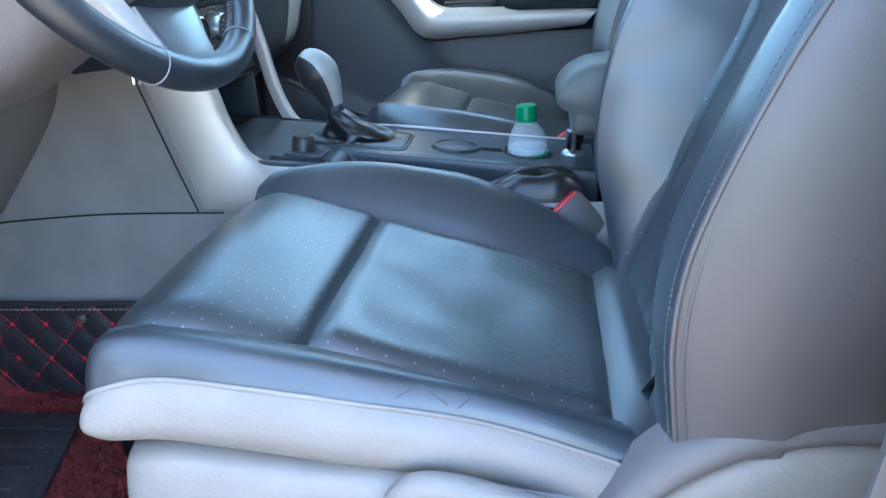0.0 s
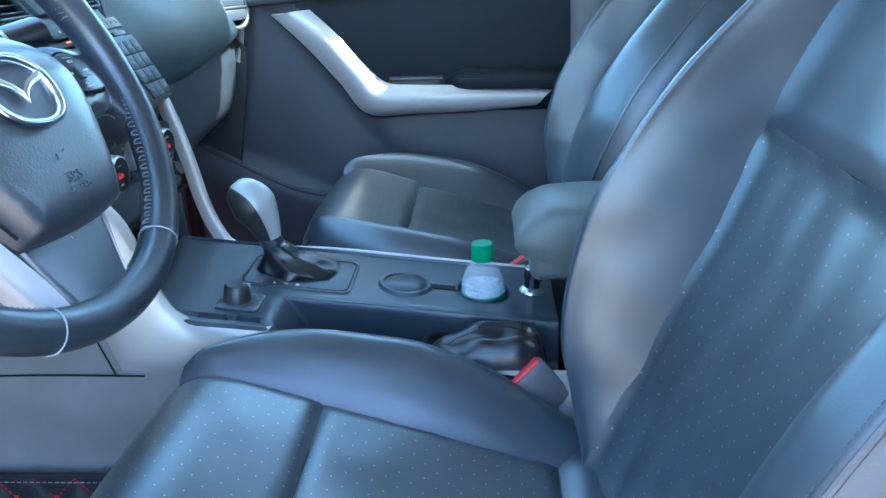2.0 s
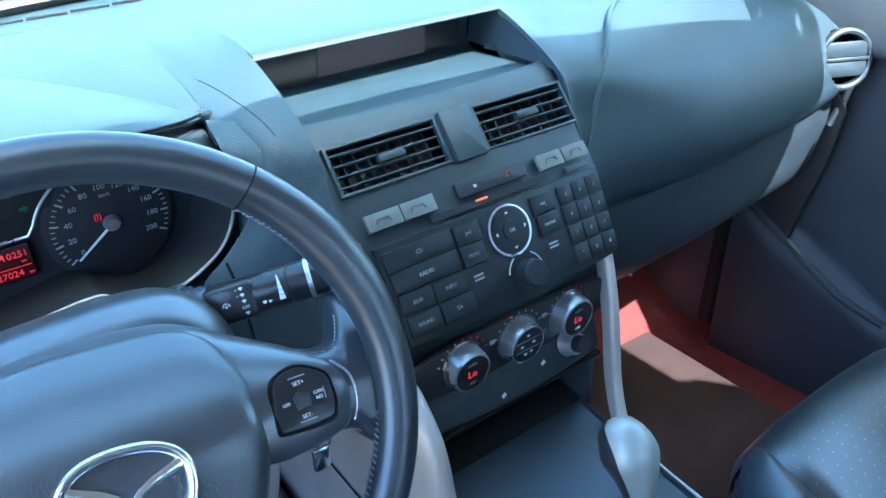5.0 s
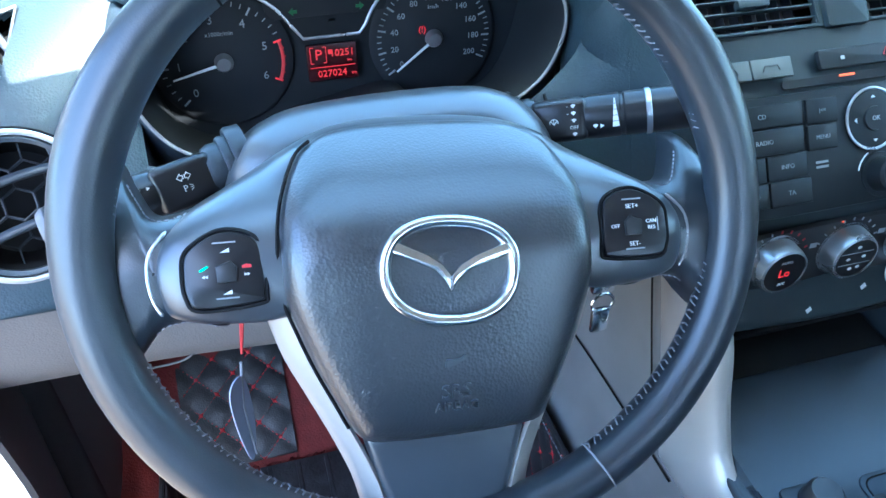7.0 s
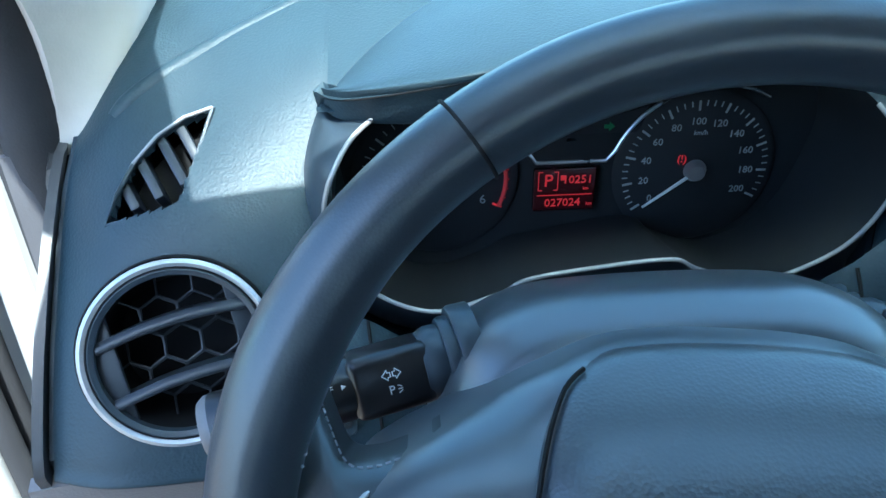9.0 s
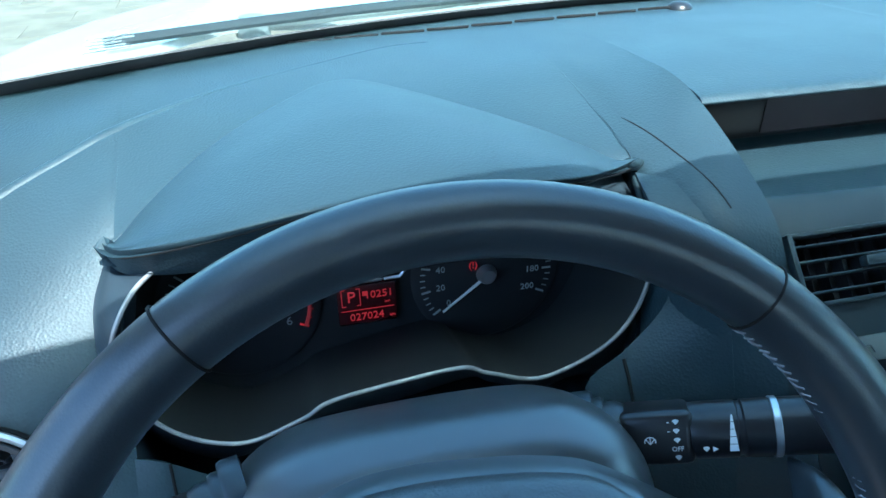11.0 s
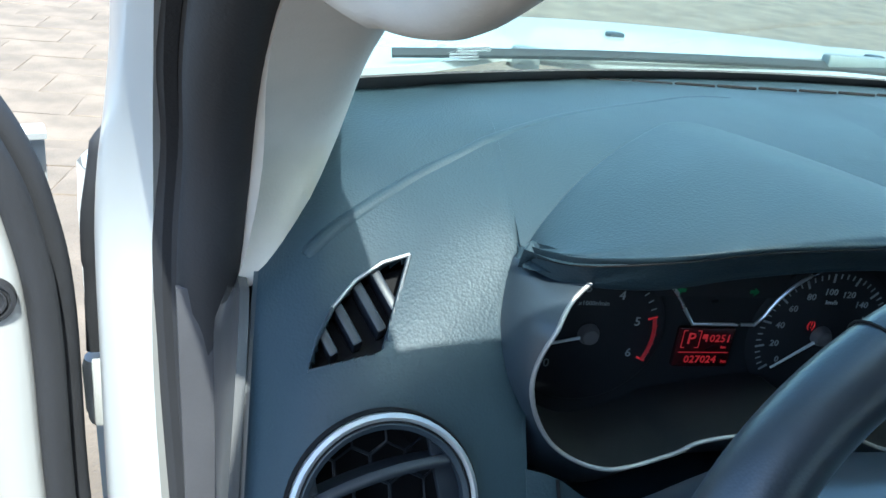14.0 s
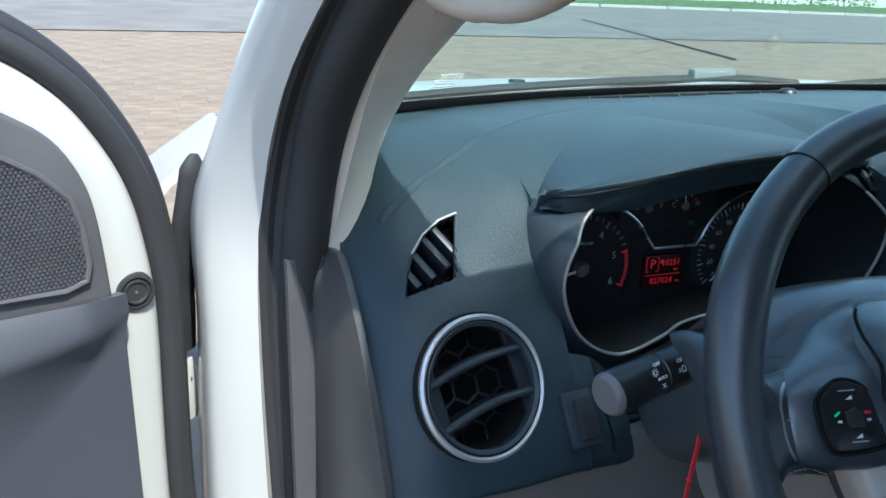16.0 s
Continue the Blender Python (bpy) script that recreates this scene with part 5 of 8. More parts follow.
# lower twin spoke with pale flanks
for s in (-1, 1):
    fl = [[(s * (u + du), v, w) for du, w in ((0.010, -0.030), (0.009, -0.012), (-0.004, -0.002))] for u, v in ((.090, -.040), (.082, -.066), (.070, -.092), (.058, -.118), (.047, -.146), (.041, -.172))]
    part("flank", moved(skin(loft(fl, 20, 8), 0.003), WM), SILVER, wheel, "pale satin flank of the lower spoke")
part("rib", moved(tube([(0.001, -.118, -0.002), (0.004, -.142, -0.004), (0.008, -.168, -0.007)], [0.0022, 0.003, 0.0036], 8), WM), SATIN, wheel)
part("lower_spoke", moved(plate([(-.053, -.106), (-.047, -.130), (-.038, -.160), (-.036, -.178), (.036, -.178), (.038, -.160), (.047, -.130), (.053, -.106)], 0.018, 0.006, 3), W(0, 0, -0.018)), SPOKE, wheel, "broad dark lower spoke")
# badge: a plain chrome oval with a winged shape inside
def egg(a):
    c, q = math.cos(a), math.sin(a)
    return (.0355 * math.copysign(abs(c) ** 0.86, c) * (1.0 + 0.03 * q), .0265 * math.copysign(abs(q) ** 0.86, q), 0)
EM = W(0, -.0148, on_pad(0, -0.015) + 0.0010) @ Matrix.Rotation(radians(-5), 4, "Z") @ Matrix.Rotation(radians(-5), 4, "X")
em = part("emblem", moved(tube([egg(2 * math.pi * k / 64) for k in range(64)], 0.0040, 12, True, flat=0.8), EM), CHROME, wheel, "chrome oval badge with a winged shape")
for s in (-1, 1):
    wing = [(0.000, -.0118), (s * .0035, -.0055), (s * .0095, .0005), (s * .0200, .0045), (s * .0300, .0080), (s * .0335, .0105), (s * .0310, .0160), (s * .0240, .0130), (s * .0130, .0085), (s * .0050, .0035), (0.0, -.0025)]
    part("wing", moved(plate(wing if s > 0 else wing[::-1], 0.0034, 0.0012), EM @ Matrix.Translation((0, 0, -0.0008))), CHROME, em)
# lighter colour on lettering and horn sign stands in for light on their edges
part("marking", words("SRS", 0.0115, W(0.000, -.0828, on_pad(0, -.083) - 0.0003), depth=0.0020), SPOKE, wheel, "raised lettering on the airbag cover", smooth=0)
part("marking", words("AIRBAG", 0.0072, W(0.000, -.0915, on_pad(0, -.092) - 0.0003), depth=0.0020), SPOKE, wheel, smooth=0)
hornm = [(-0.006, -0.003), (0.0, -0.0018), (0.006, 0.001), (0.006, 0.0035), (0.003, 0.0015), (-0.005, 0.0015)]
part("marking", moved(plate(hornm, 0.0016), W(0.000, -.0655, on_pad(0, -.066) - 0.0003)), SPOKE, wheel)

# ---- steering column and stalks ----
col = thing("steering_column", (-0.404, 0.2, 1.1), "grey plastic steering column shroud", "steering column")
COLM = face_frame((-0.404, 0.034, 1.220), (1, 0, 0), (0, math.sin(radians(25)), math.cos(radians(25))))
st = []
for d, wd, up, dn in ((0.060, 0.080, 0.046, -0.05), (0.072, 0.104, 0.066, -0.06), (0.10, 0.117, 0.0775, -0.065), (0.16, 0.118, 0.0710, -0.065), (0.24, 0.108, 0.030, -0.07)):
    row = []
    for a in range(0, 361, 15):
        c, s = math.cos(radians(a)), math.sin(radians(a))
        row.append(COLM @ Vector((wd * math.copysign(abs(c) ** 0.55, c), (up if s > 0 else -dn) * math.copysign(abs(s) ** 0.8, s), -d)))
    st.append(row)
part("shroud", loft(st, 24, 80), SPOKE, col)
st = []
for d, wd, dn in ((0.035, 0.060, 0.080), (0.10, 0.085, 0.105), (0.20, 0.085, 0.115)):
    st.append([COLM @ Vector((wd * c, -dn * k, -d)) for c, k in ((-1, 0.2), (-1, 0.7), (-0.7, 1.0), (0, 1.05), (0.7, 1.0), (1, 0.7), (1, 0.2))])
part("lower_shroud", loft(st, 16, 40), KNEE, col, "warm grey lower shroud")
part("ignition", moved(lathe([(0, 0.016), (0.012, 0.016), (0.014, 0.0), (0.014, -0.02)], 20), Matrix.Translation((-0.246, 0.165, 1.075)) @ Matrix.Rotation(radians(70), 4, "Y") @ Matrix.Rotation(radians(20), 4, "X")), CHROME, col, "chrome ignition lock")
key = thing("key_fob", (-0.285, 0.085, 1.10), "bunch of chrome keys hanging from the ignition", "keys")
part("key", box(-0.297, 0.086, 1.118, -0.276, 0.094, 1.142, 0.003), CHROME, key)
part("ring", moved(tube([(0.010 * math.cos(a), 0.010 * math.sin(a), 0) for a in [k * math.pi / 8 for k in range(16)]], 0.0014, 6, True), Matrix.Translation((-0.286, 0.087, 1.108)) @ Matrix.Rotation(radians(90), 4, "X")), CHROME, key)
part("tag", box(-0.296, 0.083, 1.078, -0.279, 0.089, 1.104, 0.003), CHROME, key)

key.location += Vector((0.055, 0.045, -0.064))

def stalk(root, tip, label):
    root, tip = Vector(root), Vector(tip)
    ob = thing("control_stalk", root, label, "control stalk", "column stalks")
    v = tip - root
    x = v.normalized()
    back = Vector((0, -0.9, 0.42))
    z = (back - x * back.dot(x)).normalized()
    y = z.cross(x)
    m = Matrix(((x.x, y.x, z.x, root.x), (x.y, y.y, z.y, root.y), (x.z, y.z, z.z, root.z), (0, 0, 0, 1)))
    turn = Matrix.Rotation(radians(90), 4, "Y")
    L = v.length
    part("collar", moved(lathe([(0, -0.020), (0.0245, -0.020), (0.0250, -0.011), (0.0240, -0.009), (0.0205, -0.009), (0.0210, -0.005), (0.0200, -0.003), (0.0180, -0.003), (0.0185, 0.003), (0.0165, 0.008), (0, 0.008)], 40), m @ turn), DASH_SMOOTH, ob)
    part("stem", moved(box(0.004, -0.0150, -0.0150, 0.044, 0.0150, 0.0150, 0.005, 3), m), GLOSS, ob)
    part("barrel", moved(lathe([(0, 0.042), (0.0150, 0.042), (0.0155, 0.045), (0.0155, 0.066), (0.0146, 0.067), (0.0146, 0.069), (0.0155, 0.070), (0.0155, L - 0.004), (0.0140, L), (0, L)], 32), m @ turn), GLOSS, ob)
    return ob, m, L
ls, lm, LL = stalk((-0.517, 0.150, 1.212), (-0.624, 0.128, 1.198), "black light stalk with a grey end cap")
part("end_cap", moved(lathe([(0, 0.003), (0.0125, 0.0022), (0.0150, -0.001), (0.0152, -0.008)], 32), lm @ Matrix.Translation((LL, 0, 0)) @ Matrix.Rotation(radians(90), 4, "Y")), GREY_TRIM, ls, "flat grey end cap")
def stalk_mark(ob, m, outline, u, v, mt=INK, flip=False):
    f = m @ Matrix.Translation((u, v, 0.0153))
    if flip:
        f = f @ Matrix.Rotation(math.pi, 4, "Z")
    part("symbol", moved(plate(outline, 0.0003), f), mt, ob)
def stalk_text(ob, m, text, size, u, v, h=0.0155, turn=math.pi):
    part("symbol", words(text, size, m @ Matrix.Translation((u, v, h)) @ Matrix.Rotation(turn, 4, "Z"), depth=0.0002), INK, ob, smooth=0)
arrow = [(0.0045, 0), (0.0018, 0.0024), (0.0018, 0.0011), (0.0006, 0.0011), (0.0006, -0.0011), (0.0018, -0.0011), (0.0018, -0.0024)]
for side in (-1, 1):
    line = [(0.024 + side * u, -0.0045 + v, 0.0156) for u, v in arrow]
    part("symbol", moved(tube(line, 0.00035, 4, True), lm), INK, ls)
stalk_text(ls, lm, "P", 0.0058, 0.0252, 0.0030)
for k in (-1, 0, 1):
    part("symbol", moved(box(-0.0012, -0.0002, 0, 0.0010, 0.0002, 0.0003), lm @ Matrix.Translation((0.0215, 0.0030 + 0.0014 * k, 0.0154)) @ Matrix.Rotation(0.5 * k, 4, "Z")), INK, ls)
stalk_text(ls, lm, "OFF", 0.0042, 0.0545, -0.0050)
stalk_mark(ls, lm, [(-0.0012, 0), (0.0010, 0.0012), (0.0010, -0.0012)], 0.0462, -0.0050)
part("symbol", moved(tube([(0.0545 + 0.0016 * math.cos(a), 0.0012 + 0.0022 * math.sin(a), 0.0158) for a in [k * math.pi / 6 for k in range(12)]], 0.0003, 4, True), lm), INK, ls)
for k in range(3):
    stalk_mark(ls, lm, [(-0.0009, -0.0002), (0.0009, -0.0002), (0.0009, 0.0002), (-0.0009, 0.0002)], 0.0580, 0.0001 + 0.0011 * k)
stalk_text(ls, lm, "OFF", 0.0036, 0.0745, -0.0085, 0.0142)
stalk_text(ls, lm, "AUTO", 0.0030, 0.0745, 0.0010, 0.0160)
part("symbol", moved(tube([(0.0790 + 0.0014 * math.cos(a), -0.0040 + 0.0014 * math.sin(a), 0.0158) for a in [k * math.pi / 6 for k in range(12)]], 0.0003, 4, True), lm), INK, ls)
for k in range(8):
    part("symbol", moved(box(0.0020, -0.00018, 0, 0.0030, 0.00018, 0.0003), lm @ Matrix.Translation((0.0790, -0.0040, 0.0157)) @ Matrix.Rotation(k * math.pi / 4, 4, "Z")), INK, ls)
for k in range(2):
    part("symbol", moved(box(-0.0020, -0.0002, 0, 0.0020, 0.0002, 0.0003), lm @ Matrix.Translation((0.0745, 0.0062, 0.0150)) @ Matrix.Rotation(0.8 - 1.6 * k, 4, "Z")), INK, ls)
rs, rm, RL = stalk((-0.300, 0.158, 1.209), (-0.180, 0.108, 1.232), "black wiper stalk with a silver band")
part("band", moved(lathe([(0.0158, 0.084), (0.0163, 0.0845), (0.0163, 0.0875), (0.0158, 0.088)], 32), rm @ Matrix.Rotation(radians(90), 4, "Y")), SATIN, rs, "silver band")
fan = [(0.0, -0.0013), (0.0018, 0.0006), (0.0012, 0.0013), (0.0, 0.0016), (-0.0012, 0.0013), (-0.0018, 0.0006)]
for k, v in enumerate((-0.0100, -0.0005, 0.0045, 0.0095)):
    stalk_mark(rs, rm, [(a, b) for a, b in fan], 0.0345, v)
stalk_text(rs, rm, "OFF", 0.0036, 0.0345, -0.0052, turn=0.0)
for v in (0.0045, 0.0095):
    stalk_mark(rs, rm, [(-0.0006, -0.0002), (0.0006, -0.0002), (0.0006, 0.0002), (-0.0006, 0.0002)], 0.0305, v)
part("symbol", moved(tube([(0.0205 + 0.0030 * math.cos(a), -0.0005 + 0.0024 * math.sin(a), 0.0156) for a in [math.radians(q) for q in (200, 160, 120, 90, 60, 20, -20)]], 0.00035, 4), rm), INK, rs)
for k in (-1, 0, 1):
    part("symbol", moved(box(-0.0003, 0.0, 0, 0.0003, 0.0036, 0.0003), rm @ Matrix.Translation((0.0205, -0.0020, 0.0154)) @ Matrix.Rotation(0.7 * k, 4, "Z")), INK, rs)
stalk_mark(rs, rm, fan, 0.0490, -0.0060)
stalk_mark(rs, rm, [(-0.0012, -0.0014), (0.0016, 0.0), (-0.0012, 0.0014)], 0.0535, -0.0060)
for k in range(5):                                   # graded scale that narrows
    a, b, w0, w1 = -0.0075 + 0.0040 * k, -0.0079 + 0.0040 * (k + 1), 0.0024 - 0.0004 * k, 0.0024 - 0.0004 * (k + 1)
    stalk_mark(rs, rm, [(-w0, a), (w0, a), (w1, b), (-w1, b)], 0.0630, 0.0)
# red cord and a card hanging below the column
cord = thing("red_cord", (-0.52, 0.16, 1.04), "thin red cord hanging below the column", "cord")
for dx in (0.0, 0.007):
    part("strand", tube(curve([(-0.515 + dx, 0.165, 1.180), (-0.517 + dx * 0.4, 0.160, 1.14), (-0.524 + dx * 0.3, 0.158, 1.09), (-0.530, 0.156, 1.045)], 14), 0.0011, 6), RED, cord)
part("knot", moved(lathe([(0, 0.003), (0.003, 0), (0, -0.003)], 10), pose(-0.523, 0.158, 1.095)), RED, cord)
tag = thing("hanging_tag", (-0.535, 0.14, 0.95), "pale blue card tag hanging on a thread below the column", "tag")
part("card", moved(plate([(p.x, p.y) for p in curve([(-0.012, 0.0, 0), (-0.013, -0.04, 0), (-0.004, -0.085, 0), (0.008, -0.05, 0), (0.006, 0.0, 0)], 30, True)], 0.0012), face_frame((-0.535, 0.125, 1.045), (0.6, 0.8, 0), (0, 0, 1))), mat("pale_blue_card", (0.32, 0.34, 0.46), 0.5), tag)
part("thread", tube([(-0.530, 0.13, 1.06), (-0.535, 0.124, 1.02), (-0.533, 0.123, 0.965)], 0.0012, 6), STITCH, tag)

BTN_GREY = mat("satin_grey_switch", (0.10, 0.112, 0.108), 0.5, spec=0.3, var=0.04)
# ---- centre stack ----
stack = thing("centre_stack", (0.005, 0.15, 0.95), "dark centre stack with vents, radio and climate knobs", "centre stack")
SX = 0.005
SP = [(.272, 1.281, .156), (.264, 1.2870, .158), (.246, 1.277, .160), (.222, 1.2535, .156), (.204, 1.230, .152), (.190, 1.212, .150), (.170, 1.190, .148), (.152, 1.165, .145), (.138, 1.125, .140), (.132, 1.100, .136), (.136, 1.080, .133), (.137, 1.055, .130), (.130, 1.030, .126), (.118, 1.005, .122), (.113, 0.988, .120), (.135, 0.978, .119)]
VF = face_frame((SX, 0.2235, 1.2545), (1, 0, 0), (0, 0.036, 0.042))     # plane of the two vents
VF_IN = VF.inverted()
VENTS = ((-0.146, -0.024), (0.026, 0.148))
def stack_open(c):
    p = VF_IN @ c
    return abs(p.z) < 0.03 and abs(p.y) < 0.0235 and any(a < p.x < b for a, b in VENTS)
def spread(u, w, z):
    """The face runs on past the switches, wider on the driver's side and only above the knobs."""
    k = min(1.0, max(0.0, (z - 1.085) / 0.06))
    return SX + max(-1, min(1, u)) * w + (u + 1 if u < -1 else u - 1 if u > 1 else 0) * k * 0.042
st = [[(spread(u, w, z), y + 0.010 * u * u + 0.022 * max(0, abs(u) - 1), z) for y, z, w in SP] for u in (-2, -1.5, -1, -0.5, 0, 0.5, 1, 1.4)]
part("fascia", skin(cut(loft(st, 150, 170), stack_open), 0.006), STACK, stack)
for s in (-1, 1):
    rows = [[(SX + s * w, y + 0.010, z) for y, z, w in SP], [(SX + s * (w + 0.002), y + 0.05, z) for y, z, w in SP], [(SX + s * (w - 0.005), y + 0.10, z) for y, z, w in SP]]
    part("side", loft(rows, 10, 60), STACK, stack)
for a, b in VENTS:
    w = b - a
    vp = part("air_vent", moved(joined(*[box(*q, 0.001) for q in ((a - 0.003, 0.022, -0.006, b + 0.003, 0.025, 0.001), (a - 0.003, -0.025, -0.006, b + 0.003, -0.022, 0.001), (a - 0.003, -0.024, -0.006, a + 0.001, 0.024, 0.001), (b - 0.001, -0.024, -0.006, b + 0.003, 0.024, 0.001))]), VF), STACK, stack, "slatted air vent")
    part("well", moved(box(a - 0.002, -0.026, -0.036, b + 0.002, 0.026, -0.030), VF), DIAL_BLACK, vp)
    for k in range(4):
        v = -0.0155 + 0.0105 * k
        part("slat", moved(box(a + 0.001, v - 0.0009, -0.008, b - 0.001, v + 0.0008, 0.0, 0.0007), VF @ Matrix.Translation((0, 0, -0.001))), STACK, vp)
    for k in range(9):
        u = a + w * (k + 0.5) / 9
        part("fin", moved(box(u - 0.0008, -0.022, -0.030, u + 0.0008, 0.022, -0.018), VF), DIAL_BLACK, vp)
    m = (a + b) / 2
    part("tab", moved(box(m - 0.014, -0.004, -0.004, m + 0.016, 0.004, 0.005, 0.0025), VF), STACK, vp)
part("bridge", moved(plate(rounded(0.040, 0.056, 0.003), 0.006, 0.002), VF @ Matrix.Translation((0.001, 0, 0))), STACK, stack)

# radio
RF = face_frame((SX, 0.1505, 1.1535), (1, 0, 0), (0, 0.052, 0.094))
radio = thing("radio", (SX, 0.15, 1.11), "black built-in car radio with keypad and round dial", "radio")
RW = RF @ Matrix.Translation((0, 0, 0.004))
def trap(u0, u1, v0, v1):
    return [(u0, v0), (u1, v0), (u1, v1), (u0, v1)]
part("faceplate", moved(plate([(-0.138, -0.050), (-0.090, -0.0535), (0.090, -0.0535), (0.138, -0.050), (0.144, 0.047), (-0.144, 0.047)], 0.006, 0.002), RF), RADIO, radio)
def key_btn(u0, u1, v0, v1, text="", size=0.0055, name="button", mt=None):
    b = part(name, moved(plate(trap(u0, u1, v0, v1), 0.0030, 0.0008), RW @ Matrix.Translation((0, 0, 0.0015))), mt or RADIO, radio)
    if text:
        part("marking", words(text, size, RW @ Matrix.Translation(((u0 + u1) / 2, (v0 + v1) / 2, 0.0048)), depth=0.0002), INK_DIM, b, smooth=0)
    return b
key_btn(-0.139, -0.062, 0.022, 0.0405, "CD"), key_btn(-0.1375, -0.062, 0.0, 0.0205, "RADIO")
key_btn(-0.136, -0.100, -0.0215, -0.0015, "AUX"), key_btn(-0.0985, -0.061, -0.0215, -0.0015, "INFO")
key_btn(-0.1345, -0.099, -0.043, -0.023, "SOUND", 0.005), key_btn(-0.0975, -0.058, -0.044, -0.023, "TA")
key_btn(-0.058, -0.028, 0.020, 0.040, "|<<", 0.005), key_btn(-0.058, -0.030, -0.002, 0.0185, "MENU", 0.005)
key_btn(0.040, 0.070, 0.020, 0.040, ">>|", 0.005), key_btn(0.042, 0.072, -0.002, 0.0185, "PHONE", 0.0045)
pad_keys = ("1", "2", "3", "4", "5", "6", "7", "8", "9", "*", "0", "#")
for i, t in enumerate(pad_keys):
    u, v = 0.0785 + 0.0205 * (i % 3), 0.029 - 0.0215 * (i // 3)
    key_btn(u, u + 0.0195, v - 0.009, v + 0.0110, t, 0.0058)
DU, DV = 0.006, 0.017
part("dial_ring", moved(tube([(DU + 0.0255 * math.cos(a), DV + 0.0255 * math.sin(a), 0.004) for a in [k * math.pi / 24 for k in range(48)]], 0.0013, 6, True), RW), SATIN, radio, "thin silver ring")
part("dial_pad", moved(lathe([(0, 0.004), (0.013, 0.0045), (0.024, 0.003), (0.0245, 0.0)], 40), RW @ Matrix.Translation((DU, DV, 0.0015))), RADIO, radio)
ok = part("button", moved(lathe([(0, 0.0065), (0.010, 0.006), (0.011, 0.003)], 30), RW @ Matrix.Translation((DU, DV, 0.0015))), RADIO, radio)
part("marking", words("OK", 0.0055, RW @ Matrix.Translation((DU, DV, 0.0082)), depth=0.0002), INK_DIM, ok, smooth=0)
for q in range(4):
    part("marking", moved(plate([(-0.0022, -0.001), (0.0022, -0.001), (0, 0.0014)], 0.0003), RW @ Matrix.Translation((DU, DV, 0.0058)) @ Matrix.Rotation(q * math.pi / 2, 4, "Z") @ Matrix.Translation((0, 0.0182, 0))), INK, radio)
VU, VV = 0.012, -0.031
part("volume_knob", moved(lathe([(0, 0.016), (0.0125, 0.016), (0.0145, 0.014), (0.0150, 0.0), (0.019, 0.0), (0.0195, -0.002)], 40), RW @ Matrix.Translation((VU, VV, 0.003))), RADIO, radio, "round volume knob")
for a0, a1 in ((120, 165), (15, 60)):
    part("marking", moved(tube([(VU + 0.0225 * math.cos(radians(q)), VV + 0.0225 * math.sin(radians(q)), 0.0022) for q in np.linspace(a0, a1, 8)], 0.0007, 5), RW), INK, radio)
for u in (-0.045, 0.055):
    for v in (-0.0125, -0.0165):
        part("marking", moved(box(u - 0.006, v - 0.001, 0, u + 0.006, v + 0.001, 0.0003), RW @ Matrix.Translation((0, 0, 0.0022))), INK_DIM, radio)
# slot and the switches above
TF = face_frame((SX, 0.1815, 1.2045), (1, 0, 0), (0, 0.020, 0.024))
sl = part("disc_slot", moved(plate(rounded(0.150, 0.007, 0.003), 0.002), TF @ Matrix.Translation((0.0, -0.0065, 0.0025))), DISH, radio)
part("slot_light", moved(plate(rounded(0.015, 0.0018, 0.0008), 0.001), TF @ Matrix.Translation((-0.012, -0.0045, 0.0045))), LED_ORANGE, sl, "orange slot light")
for u0, u1 in ((-0.140, -0.062), (0.070, 0.142)):
    for k in range(2):
        a = u0 + (u1 - u0) * k / 2
        b = part("switch", moved(plate(trap(a + 0.0005, a + (u1 - u0) / 2 - 0.0005, 0.0, 0.0165), 0.004, 0.0012), TF @ Matrix.Translation((0, 0.001, 0.002))), BTN_GREY, stack, "satin grey switch")
        part("marking", moved(tube([(a + 0.010, 0.0065, 0.0066), (a + 0.012, 0.011, 0.0066), (a + 0.024, 0.011, 0.0066), (a + 0.026, 0.0065, 0.0066)], 0.0005, 4), TF), BLACK, b)
hz = part("hazard_panel", moved(plate(rounded(0.088, 0.0165, 0.002), 0.004, 0.001), TF @ Matrix.Translation((0.008, 0.0105, 0.002))), RADIO, stack, "black lock and hazard switches")
part("marking", moved(tube([(0.0042 * math.cos(radians(a)), 0.0042 * math.sin(radians(a)), 0) for a in (90, 210, 330)], 0.0005, 4, True), TF @ Matrix.Translation((0.030, 0.010, 0.0066))), RED, hz)
part("marking", moved(box(-0.0018, -0.0015, 0, 0.0018, 0.0015, 0.0004), TF @ Matrix.Translation((-0.014, 0.010, 0.0062))), INK_DIM, hz)
part("eject_button", moved(plate(rounded(0.034, 0.0065, 0.002), 0.003, 0.001), TF @ Matrix.Translation((0.118, -0.0075, 0.002))), BLACK, radio)

